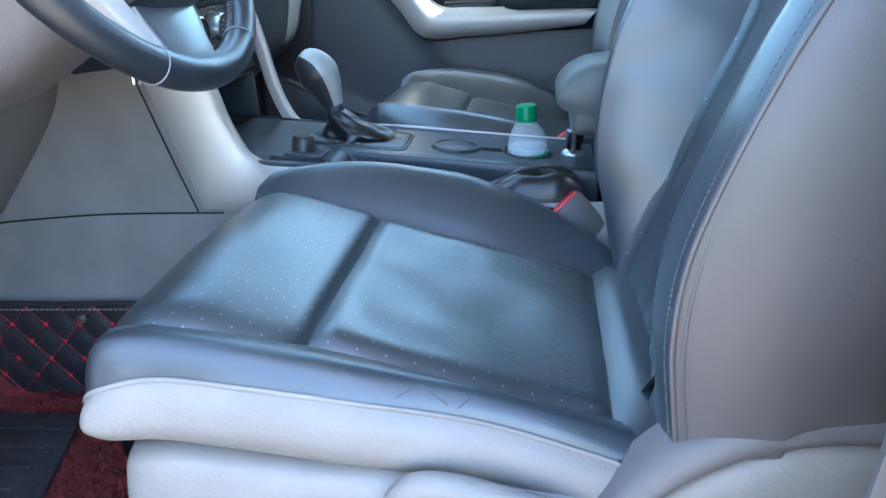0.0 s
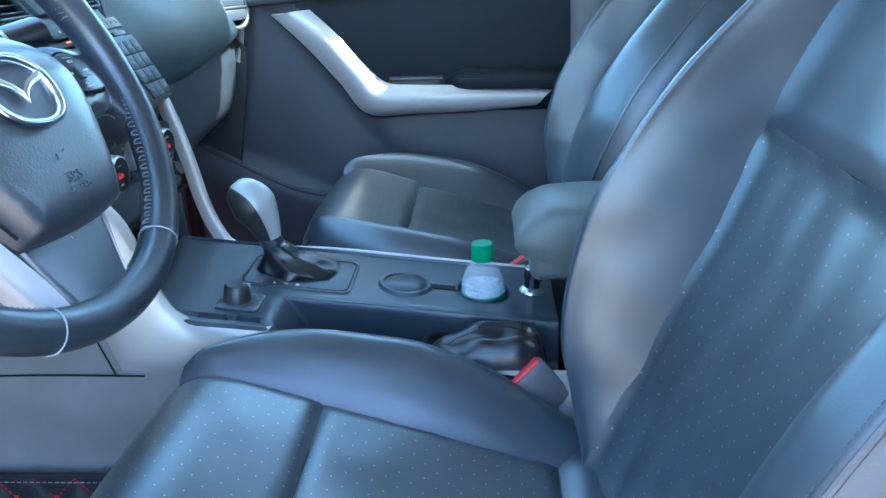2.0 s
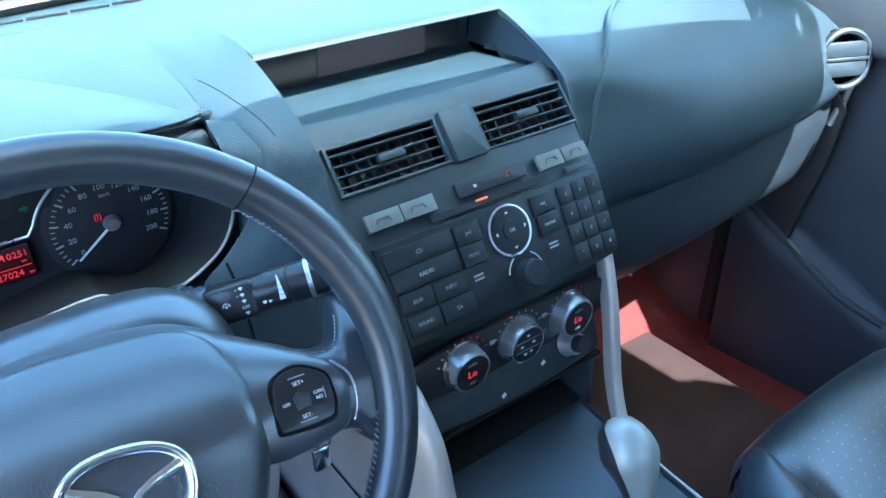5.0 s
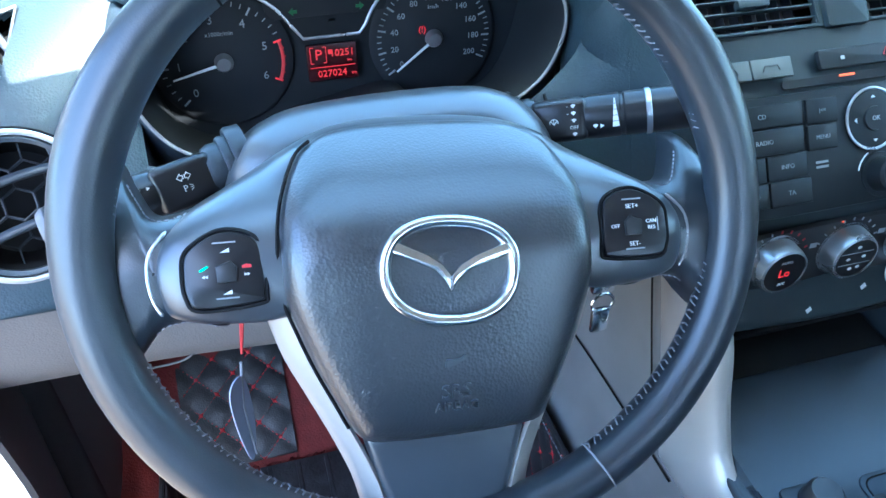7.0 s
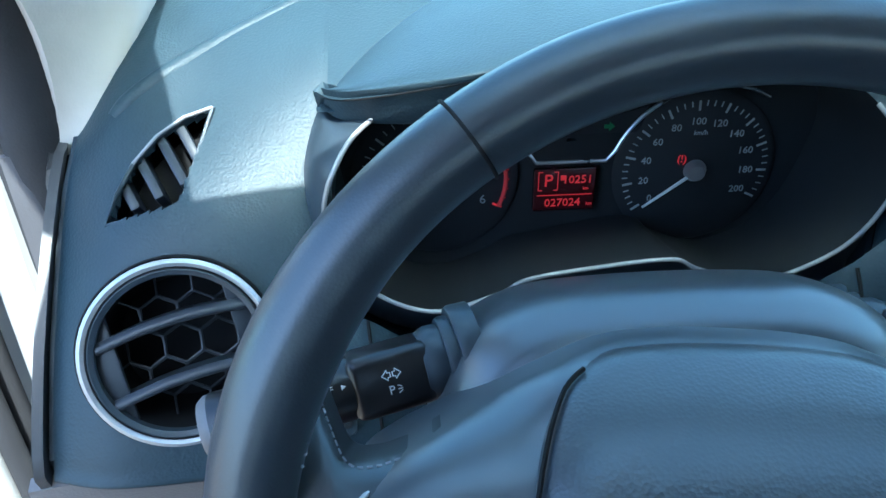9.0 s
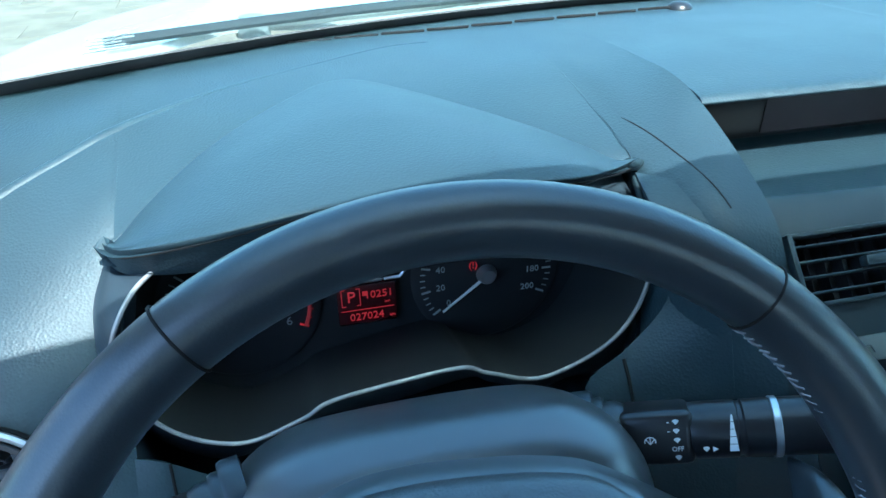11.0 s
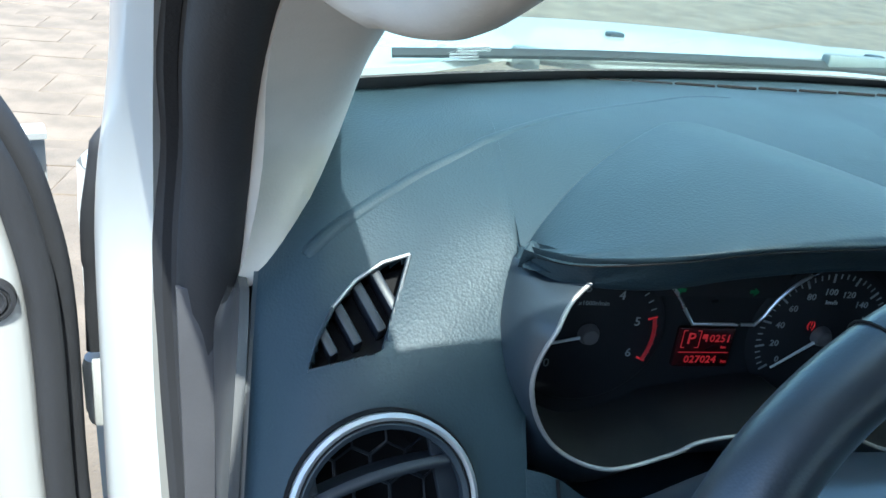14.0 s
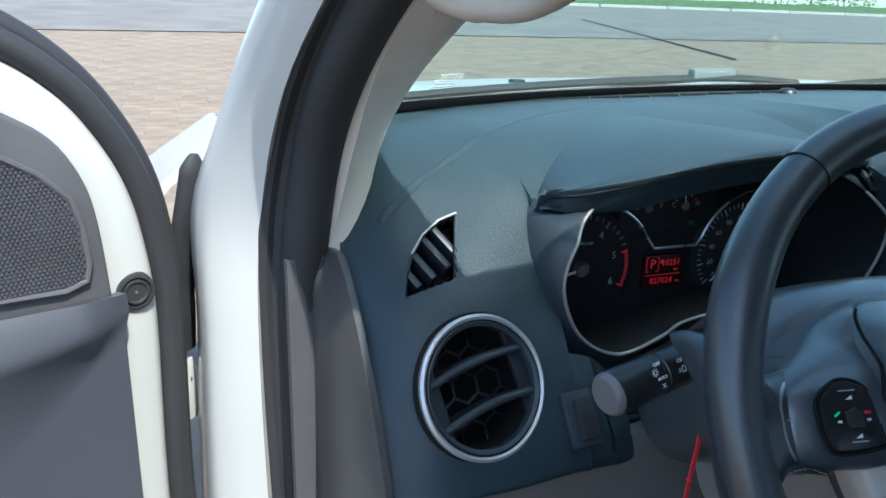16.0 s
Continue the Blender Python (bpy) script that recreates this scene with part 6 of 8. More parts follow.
# climate controls
HF = face_frame((SX, 0.1345, 1.0555), (1, 0, 0), (0, -0.01, 1.0))
hvac = thing("climate_controls", (SX, 0.13, 1.0), "row of three silver-rimmed climate knobs", "climate controls")
part("panel", moved(plate([(p.x, p.y) for p in curve([(u, v, 0) for u, v in ((-0.128, 0.020), (-0.05, 0.030), (0.05, 0.030), (0.128, 0.020), (0.122, -0.022), (0.04, -0.034), (-0.04, -0.034), (-0.122, -0.022))], 60, True)], 0.006, 0.003), HF), BLACK, hvac)
for i, u in enumerate((-0.0745, -0.001, 0.0725)):
    KM = HF @ Matrix.Translation((u, 0, 0.006))
    kn = part("knob", moved(lathe([(0.0205, 0.0175), (0.0225, 0.0165), (0.0235, 0.012), (0.0245, 0.0), (0.0275, 0.0), (0.028, -0.002)], 44), KM), SATIN, hvac, "round climate knob with a satin rim")
    part("face", moved(lathe([(0, 0.0165), (0.0200, 0.0165), (0.0206, 0.0175)], 40), KM), GLOSS, kn)
    if i != 1:
        part("readout", words("Lo", 0.0115, KM @ Matrix.Translation((0, -0.001, 0.0168)), depth=0.0002), LED_RED, kn, smooth=0)
        part("marking", words("AUTO", 0.0040, KM @ Matrix.Translation((0, 0.0105, 0.0168)), depth=0.0002), INK_DIM, kn, smooth=0)
        part("marking", words("A/C" if i == 0 else "OFF", 0.0045, KM @ Matrix.Translation((0, -0.0125, 0.0168)), depth=0.0002), INK, kn, smooth=0)
    else:
        for v in (0.006, -0.006):
            part("marking", moved(box(-0.017, v - 0.0003, 0, 0.017, v + 0.0003, 0.0003), KM @ Matrix.Translation((0, 0, 0.0166))), INK_DIM, kn)
        for a, b in ((0.0, 0.012), (-0.008, 0.0), (0.008, 0.001), (-0.003, -0.011), (0.005, -0.010)):
            part("marking", moved(plate([(0.0022 * math.cos(q), 0.0016 * math.sin(q)) for q in [k * math.pi / 4 for k in range(8)]], 0.0003), KM @ Matrix.Translation((a, b, 0.0167))), INK, kn)
    for k in range(9):
        q = radians(160 - 17.5 * k)
        part("scale_mark", moved(box(0.0305, -0.0007, 0.0004, 0.0335, 0.0007, 0.0010), KM @ Matrix.Rotation(q, 4, "Z")), RED if (k > 3 and i != 1) else INK_DIM, hvac)
part("light", moved(plate(rounded(0.003, 0.0015, 0.0005), 0.0006), HF @ Matrix.Translation((-0.012, 0.031, 0.0062))), LED_ORANGE, hvac)
for u, v in ((-0.036, 0.010), (0.036, 0.012), (0.036, -0.010)):
    part("marking", moved(box(-0.0035, -0.0025, 0, 0.0035, 0.0025, 0.0004), HF @ Matrix.Translation((u, v, 0.0062))), INK_DIM, hvac)
LFM = face_frame((SX, 0.121, 1.008), (1, 0, 0), (0, 0.10, 0.24))
so = part("socket", moved(lathe([(0.010, 0.012), (0.0125, 0.012), (0.0150, 0.0), (0.0165, -0.003)], 28), LFM @ Matrix.Translation((0.072, 0.009, 0.004))), SATIN, stack, "round accessory socket")
part("cap", moved(lathe([(0, 0.015), (0.0098, 0.015), (0.0105, 0.008)], 24), LFM @ Matrix.Translation((0.078, 0.006, 0.006))), BLACK, so)
for u, v in ((-0.030, -0.010), (0.030, 0.002)):
    part("marking", moved(box(-0.003, -0.002, 0, 0.003, 0.002, 0.0004), LFM @ Matrix.Translation((u, v, 0.0025)) @ Matrix.Rotation(0.5, 4, "Z")), INK, stack)
# storage pocket under the stack: open to the rear
pk = thing("storage_pocket", (SX, 0.2, 0.89), "open black storage pocket below the climate knobs", "storage pocket")
part("back", box(-0.115, 0.255, 0.88, 0.125, 0.265, 1.0, 0.002), BLACK_DEEP, pk)
# black plate that puts the pocket's shade into its floor colour
part("darkened_floor", moved(plate([(-0.108, -0.062), (0.108, -0.062), (0.108, 0.062), (-0.108, 0.062)], 0.002, 0.001), face_frame((SX, 0.192, 0.9135), (1, 0, 0), (0, 1, 0.115))), BLACK_DEEP, pk)
part("roof", box(-0.115, 0.115, 0.980, 0.125, 0.265, 0.985, 0.001), BLACK_DEEP, pk)
for s in (-1, 1):
    part("cheek", box(SX + s * 0.118 - 0.004, 0.125, 0.88, SX + s * 0.118 + 0.004, 0.265, 0.99, 0.002), DASH_SMOOTH, pk)

# silver legs from the stack to the console
outer = [(.195, 1.075), (.178, 1.012), (.150, .912), (.1275, .833), (.1245, .8265), (.115, .826), (.040, .826), (-.020, .855), (-.062, .872)]
inner = [(.150, 1.075), (.096, 1.020), (.075, .955), (.066, .930), (.055, .906), (.044, .896), (.028, .888), (-.010, .884), (-.062, .879)]
outer = [Vector((0, *p)) for p in outer]
outer = [cr(outer, i / 8).yz for i in range(9)]
rows = []
for (y0, z0), (y1, z1) in zip([cr([(0, *p) for p in outer], i / 30).yz for i in range(31)], [cr([(0, *p) for p in inner], i / 30).yz for i in range(31)]):
    rows.append([(-0.146, y0, z0), (-0.152, y0 * 0.7 + y1 * 0.3, z0 * 0.7 + z1 * 0.3), (-0.149, y0 * 0.3 + y1 * 0.7, z0 * 0.3 + z1 * 0.7), (-0.140, y1, z1), (-0.126, y1 - 0.004, z1 + 0.001), (-0.114, y1 + 0.008, z1 - 0.022)])
console = thing("centre_console", (-0.01, -0.15, 0.60), "dark grey centre console between the front seats", "centre console")
part("silver_leg", loft(rows, 60, 20), SILVER, console, "broad satin silver side trim")
rl = [(0.137, .142, 1.125), (0.136, .125, 1.075), (0.133, .110, 1.02), (0.130, .097, .957), (0.128, .081, .912), (0.125, .060, .886), (0.122, .020, .8850), (0.1205, -.10, .8795), (0.1195, -.25, .8620), (0.1185, -.40, .8455)]
rc = curve(rl, 60)
band = []
for k, p in enumerate(rc):
    t = (rc[min(k + 1, 59)] - rc[max(k - 1, 0)]).normalized()
    n = Vector((0, t.z, -t.y)) if abs(t.z) > 1e-6 else Vector((0, 0, 1))
    n = n if n.dot(Vector((0, -1, 0.35))) > 0 else -n
    h = 0.0095 - 0.0065 * min(1.0, max(0.0, (k - 33) / 8))
    band.append([p + Vector((-0.006, 0, 0)) * (h / 0.0095) - n * h, p + Vector((-0.007, 0, 0)) * (h / 0.0095) + n * h * 0.5, p + Vector((-0.003, 0, 0)) * (h / 0.0095) + n * h, p + Vector((0.004, 0, 0)) * (h / 0.0095) + n * h * 0.95, p + Vector((0.007, 0, 0)) * (h / 0.0095) - n * h * 0.4, p + Vector((0.004, 0, 0)) - n * h])
part("silver_strip", loft(band, 60, 14, 0.002), SILVER, console, "slim satin silver edge strip")

# ---- centre console ----
def cz(y):
    return 0.889 + 0.115 * (y + 0.01)
def con_row(y, dip):
    z = cz(y)
    return [(x, y, z + dz) for x, dz in ((-0.143, -0.24), (-0.143, -0.06 - 0.2 * dip), (-0.139, -0.006 - 0.9 * dip), (-0.131, -0.85 * dip), (-0.122, -0.92 * dip), (-0.118, -dip), (-0.085, -dip), (-0.055, -dip), (-0.050, -0.12 * dip), (-0.042, -0.01 * dip), (-0.02, 0.0), (0.03, 0.0), (0.10, 0.0), (0.112, -0.003), (0.118, -0.02), (0.122, -0.24))]
CUP, DISC = Vector((0.024, -0.318)), Vector((0.021, -0.212))
def trough(y):
    k = min(1.0, max(0.0, (-0.055 - y) / 0.06))
    return 0.060 * k * k * (3 - 2 * k)
bm = grid([curve(con_row(y, trough(y)), 150) for y in np.linspace(0.262, -0.415, 120)])
cut(bm, lambda c: (c.xy - CUP).length < 0.036 and c.z > 0.82)
part("top", skin(bm, 0.005), DASH_SMOOTH, console)
def on_con(x, y, h=0.0):
    return face_frame((x, y, cz(y) + h), (1, 0, 0), (0, 1, 0.115))
part("cup_well", moved(lathe([(0.037, 0.003), (0.0365, -0.004), (0.034, -0.085), (0, -0.088)], 40), on_con(CUP.x, CUP.y)), BLACK, console, "round cup holder")
part("cup_rim", moved(tube([(0.0365 * math.cos(a), 0.0365 * math.sin(a), 0.001) for a in [k * math.pi / 24 for k in range(48)]], 0.0016, 6, True), on_con(CUP.x, CUP.y)), DASH_SMOOTH, console)
part("cup_slot", moved(plate(rounded(0.014, 0.034, 0.003), 0.0012), on_con(0.023, -0.266)), BLACK_DEEP, console)
part("cup_lid", moved(lathe([(0, 0.0035), (0.026, 0.0038), (0.028, 0.0022), (0.030, 0.0022), (0.031, 0.0045), (0.035, 0.0045), (0.0365, 0.002), (0.038, 0.0)], 48), on_con(DISC.x, DISC.y)), DASH_SMOOTH, console, "round ribbed cup holder lid")
# shifter plate
SHP = on_con(0.026, -0.068)
part("shift_plate", moved(plate(rounded(0.105, 0.150, 0.012), 0.0022, 0.0012), SHP), DASH_SMOOTH, console, "raised plate round the gear lever")
part("groove", moved(tube([(u * 0.92, v * 0.94, 0.0022) for u, v in rounded(0.105, 0.150, 0.012)], 0.0009, 5, True), SHP), BLACK_DEEP, console)
part("gate", moved(plate(rounded(0.012, 0.072, 0.003), 0.0008), on_con(-0.018, -0.050, 0.0024)), BLACK, console)
for k, t in enumerate(("P", "R", "N", "D")):
    part("marking", words(t, 0.0065, on_con(-0.018, -0.026 - 0.0155 * k, 0.0036) @ Matrix.Rotation(radians(-90), 4, "Z"), depth=0.0002), RED if k == 0 else INK, console, smooth=0)
# four-wheel-drive dial
DK = on_con(-0.078, -0.014)
part("dial_plate", moved(plate(rounded(0.048, 0.054, 0.006), 0.0035, 0.0015), DK), DASH_SMOOTH, console)
dk = part("drive_dial", moved(lathe([(0, 0.024), (0.013, 0.024), (0.0155, 0.021), (0.0175, 0.004), (0.019, 0.003)], 36), DK @ Matrix.Translation((0.004, 0.006, 0.0))), BLACK, console, "black round drive selector")
part("pointer", moved(box(-0.0009, -0.0168, 0.018, 0.0009, -0.008, 0.0246, 0.001), DK @ Matrix.Translation((0.004, 0.006, 0.0)) @ Matrix.Rotation(0.2, 4, "Z")), INK_DIM, dk)
for u, v in ((0.018, -0.016), (0.010, -0.021), (0.020, -0.006)):
    part("marking", moved(box(-0.0025, -0.0012, 0, 0.0025, 0.0012, 0.0003), DK @ Matrix.Translation((u - 0.002, v, 0.0036))), INK_DIM, console)
# tunnel flank
flank = [[(-0.147, y1, 1.072), (-0.149, (y0 + y1) / 2, 0.95), (-0.149, y0, z)] for y0, y1, z in ((0.117, 0.183, 0.8275), (0.22, 0.25, 0.8285), (0.32, 0.34, 0.826), (0.47, 0.47, 0.816))]
part("kick_panel", skin(loft(flank, 10, 10), 0.006), TUNNEL, console, "brown-grey panel beside the footwell")
part("seam", tube(curve([(-0.1515, 0.090, 0.8270), (-0.1515, 0.22, 0.8285), (-0.1515, 0.32, 0.826), (-0.1515, 0.46, 0.8165)], 20), 0.0012, 6), BLACK_DEEP, console)
part("seam", tube(curve([(-0.1525, 0.190, 1.055), (-0.1535, 0.178, 1.012), (-0.1525, 0.150, 0.912), (-0.1515, 0.1255, 0.829)], 16), 0.0010, 6), BLACK_DEEP, console)
fl = [[(-0.147, y, z + 0.004), (-0.150, y, z - 0.004), (-0.158, y, 0.78), (-0.160, y, 0.74), (-0.172, y, 0.70), (-0.176, y, 0.66)] for y, z in ((-0.45, 0.826), (0.0, 0.826), (0.22, 0.8285), (0.32, 0.826), (0.47, 0.816))]
part("side_panel", skin(loft(fl, 20, 20), 0.006), TUNNEL, console, "mid grey tunnel side panel")
rf = [[(0.124, y, 0.85), (0.135, y, 0.76), (0.150, y, 0.68)] for y in (-0.45, 0.0, 0.2)]
part("side_panel", skin(loft(rf, 10, 12), 0.006), DARK_TRIM, console)

# armrest box
arm = thing("armrest", (0.045, -0.52, 0.84), "grey-green leather armrest lid on a dark box", "armrest")
st = []
for y, k in ((-0.360, 0.04), (-0.363, 0.30), (-0.372, 0.56), (-0.390, 0.80), (-0.42, 0.96), (-0.52, 1.02), (-0.64, 0.95), (-0.68, 0.5)):
    z1, z0 = 0.938 + 0.050 * k, 0.938 - 0.026 * k
    st.append([(0.045 + u * (0.060 + 0.012 * k), y, z0 + (z1 - z0) * h) for u, h in ((-1.0, 0.0), (-1.04, 0.35), (-0.97, 0.75), (-0.75, 0.97), (0, 1.03), (0.75, 0.97), (0.97, 0.75), (1.04, 0.35), (1.0, 0.0))])
ARM_GREY = mat("grey_green_leather", (0.085, 0.100, 0.098), 0.42, grain=0.2, grain_size=0.002, kind="leather")
part("lid", loft(st, 40, 40), ARM_GREY, arm, "grey-green padded lid")
part("pad_edge", moved(box(-0.063, -0.15, -0.030, 0.063, 0.15, 0.014, 0.013, 4), pose(0.045, -0.530, 0.914)), ARM_GREY, arm, "grey leather lower half of the lid")
part("piping", tube([(-0.0185, -0.66, 0.926)] + curve([(-0.0185, -0.45, 0.926), (-0.0180, -0.400, 0.926), (0.000, -0.379, 0.926), (0.045, -0.376, 0.926), (0.090, -0.379, 0.926), (0.108, -0.400, 0.926), (0.1085, -0.45, 0.926)], 30) + [(0.1085, -0.66, 0.926)], 0.0022, 8), ARM_GREY, arm)
part("box", box(-0.014, -0.68, 0.76, 0.104, -0.445, 0.890, 0.012, 3), DARK_TRIM, arm)

# parking brake in its trough
pb = thing("parking_brake", (-0.085, -0.32, 0.80), "black leather parking brake gaiter in the console trough", "parking brake")
st = []
for y, w, h in ((-0.240, 0.026, 0.004), (-0.275, 0.042, 0.028), (-0.315, 0.048, 0.048), (-0.355, 0.048, 0.052), (-0.384, 0.040, 0.038), (-0.388, 0.036, 0.0)):
    st.append([(-0.103 + u * w, y + 0.004 * math.sin(9 * u + 60 * y), 0.815 + 0.06 * (y + 0.3) + h * q + 0.003 * math.sin(7 * u + 90 * y)) for u, q in ((-1, 0), (-0.85, 0.7), (-0.5, 0.95), (0, 0.82), (0.45, 1.0), (0.85, 0.65), (1, 0))])
part("gaiter", creased(loft(st, 60, 60), 0.010, 0.045, 9.0, (0.45, 1, 1)), GAITER, pb, "creased black leather gaiter")
part("frame", moved(tube([(u, v, 0.0) for u, v in rounded(0.094, 0.150, 0.022)], 0.004, 8, True), face_frame((-0.103, -0.318, 0.824), (1, 0, 0), (0, 1, 0.10))), BLACK_DEEP, pb)
part("seam", tube(curve([(-0.110, -0.265, 0.838), (-0.106, -0.30, 0.858), (-0.104, -0.345, 0.8660), (-0.104, -0.384, 0.853)], 20), 0.0011, 5), GAITER, pb)

# belt buckles
for x, y, z, r in ((-0.150, -0.372, 0.822, 18), (0.140, -0.372, 0.838, -12)):
    bk = thing("belt_buckle", (x, y, z - 0.06), "red-buttoned seat belt buckle beside the seat", "belt buckle", "belt buckles")
    M = Matrix.Translation((x, y, z)) @ Matrix.Rotation(radians(-40), 4, "X") @ Matrix.Rotation(radians(r), 4, "Z")
    part("body", moved(box(-0.011, -0.026, -0.05, 0.011, 0.026, 0.010, 0.005, 2), M), DARK_TRIM, bk)
    part("button", moved(box(-0.008, -0.022, 0.008, 0.008, 0.022, 0.0125, 0.002), M), RED, bk, "red release button")
    part("strap", tube([M @ Vector((0, 0, -0.04)), (x, y - 0.03, 0.72), (x, y - 0.05, 0.64)], 0.012, 8, flat=0.4), DARK_TRIM, bk)

# ---- bottle, lighter can, gear lever ----
BX, BY, BZ = 0.024, -0.318, 0.762
bottle = thing("water_bottle", (BX, BY, BZ), "small clear water bottle with a green cap in a cup holder", "bottle")
part("body", moved(lathe([(0, 0), (0.026, 0), (0.0295, 0.006), (0.030, 0.03), (0.0285, 0.034), (0.030, 0.038), (0.030, 0.098), (0.0292, 0.106), (0.0262, 0.117), (0.0215, 0.128), (0.0165, 0.135), (0.0135, 0.139), (0.0130, 0.143)], 48), pose(BX, BY, BZ)), PET, bottle, "clear plastic body")
part("water", moved(lathe([(0, 0.003), (0.028, 0.004), (0.0286, 0.03), (0.0275, 0.034), (0.0286, 0.038), (0.0286, 0.094), (0.0280, 0.102), (0, 0.102)], 40), pose(BX, BY, BZ)), WATER, bottle)
cap = [(0, 0.163), (0.0130, 0.163), (0.0148, 0.161), (0.0152, 0.146), (0.0152, 0.142), (0.0145, 0.139), (0, 0.139)]
part("cap", moved(lathe(cap, 48), pose(BX, BY, BZ)), GREEN, bottle, "green screw cap")
part("label", moved(lathe([(0.0304, 0.078), (0.0307, 0.079), (0.0307, 0.0930), (0.0304, 0.094)], 48), pose(BX, BY, BZ)), GREEN_LABEL, bottle, "green label band")
part("label_bars", joined(*[moved(box(-0.0012 if k % 3 else -0.0018, -0.0004, 0, 0.0012, 0.0004, 0.005), Matrix.Translation((BX, BY, BZ + 0.083)) @ Matrix.Rotation(radians(-128 + 8 * k), 4, "Z") @ Matrix.Translation((0, -0.0309, 0))) for k in range(5)]), INK, bottle)
can = thing("lighter_can", (0.041, -0.385, cz(-0.385)), "small dark metal canister with a chrome collar", "canister")
CM = on_con(0.041, -0.385)
part("can", moved(lathe([(0, 0.036), (0.0115, 0.036), (0.0135, 0.034), (0.0135, 0.022), (0.0110, 0.014), (0.0112, 0.006), (0.0112, 0.0)], 36), CM), mat("dark_metal", (0.26, 0.25, 0.25), 0.22, metal=1.0), can)
part("collar", moved(lathe([(0.0108, 0.007), (0.0125, 0.006), (0.0165, 0.0025), (0.0175, 0.0)], 36), CM), SATIN, can, "chrome collar")
part("top", moved(lathe([(0, 0.0372), (0.009, 0.0372), (0.0105, 0.036)], 28), CM), mat("grey_green_lid", (0.20, 0.30, 0.27), 0.35), can)

SATIN_CAP = mat("satin_grey_green_metal_paint", (0.34, 0.37, 0.36), 0.40, metal=0.25, var=0.05)
shift = thing("gear_shifter", (0.03, -0.05, 0.88), "automatic gear lever with a silver-topped knob and leather boot", "gear lever")
KP = curve([(0.033, -0.027, 0.932), (0.032, -0.022, 0.952), (0.031, -0.015, 0.972), (0.030, -0.004, 0.991), (0.028, 0.016, 1.008)], 22)
def knob_rows(lo, hi, grow=0.0):
    rows = []
    for i, p in enumerate(KP):
        t = i / 21
        f = 1.0 if t < 0.60 else math.sqrt(max(0.0004, 1 - ((t - 0.60) / 0.401) ** 2))
        w = (0.0130 + 0.0150 * min(1, t * 1.7)) * f
        dpt = (0.0140 + 0.0160 * min(1, t * 1.7)) * f
        tan = (KP[min(i + 1, 21)] - KP[max(i - 1, 0)]).normalized()
        nrm = Vector((1, 0, 0)).cross(tan).normalized()
        rows.append([p + Vector((1, 0, 0)) * (w + grow) * math.cos(radians(a)) + nrm * (dpt + grow) * math.sin(radians(a)) for a in np.linspace(lo, hi, 25)])
    return rows
rows = knob_rows(0, 345)
bm = grid(rows, True)
bm.faces.new(bm.verts[-25:])
part("knob", bm, BLACK, shift, "black knob body")
tr = knob_rows(22, 158, 0.0014)
part("silver_cap", skin(grid(tr), 0.0012), SATIN_CAP, shift, "satin silver knob top")
part("collar", moved(lathe([(0.0145, 0.0), (0.016, 0.003), (0.0155, 0.010), (0.013, 0.012)], 24), Matrix.Translation((0.033, -0.030, 0.923)) @ Matrix.Rotation(radians(-12), 4, "X")), DASH_SMOOTH, shift)
st = []
for k, (t, w, d) in enumerate(((0.0, 0.038, 0.054), (0.12, 0.037, 0.050), (0.30, 0.030, 0.038), (0.52, 0.023, 0.027), (0.78, 0.018, 0.019), (1.0, 0.0145, 0.015))):
    c = Vector((0.034, -0.062, cz(-0.062) + 0.003)).lerp(Vector((0.033, -0.029, 0.929)), t)
    st.append([c + Vector((w * math.cos(a) * (1 + 0.05 * math.sin(5 * a + 2 * k)), d * math.sin(a) * (1 + 0.06 * math.sin(4 * a + k)), 0.003 * math.sin(6 * a + k) * (1 - t))) for a in [2 * math.pi * i / 40 for i in range(41)]])
part("boot", creased(loft(st, 40, 70), 0.006, 0.022, 4.0, (1, 1, 0.5)), GAITER, shift, "creased black leather boot")

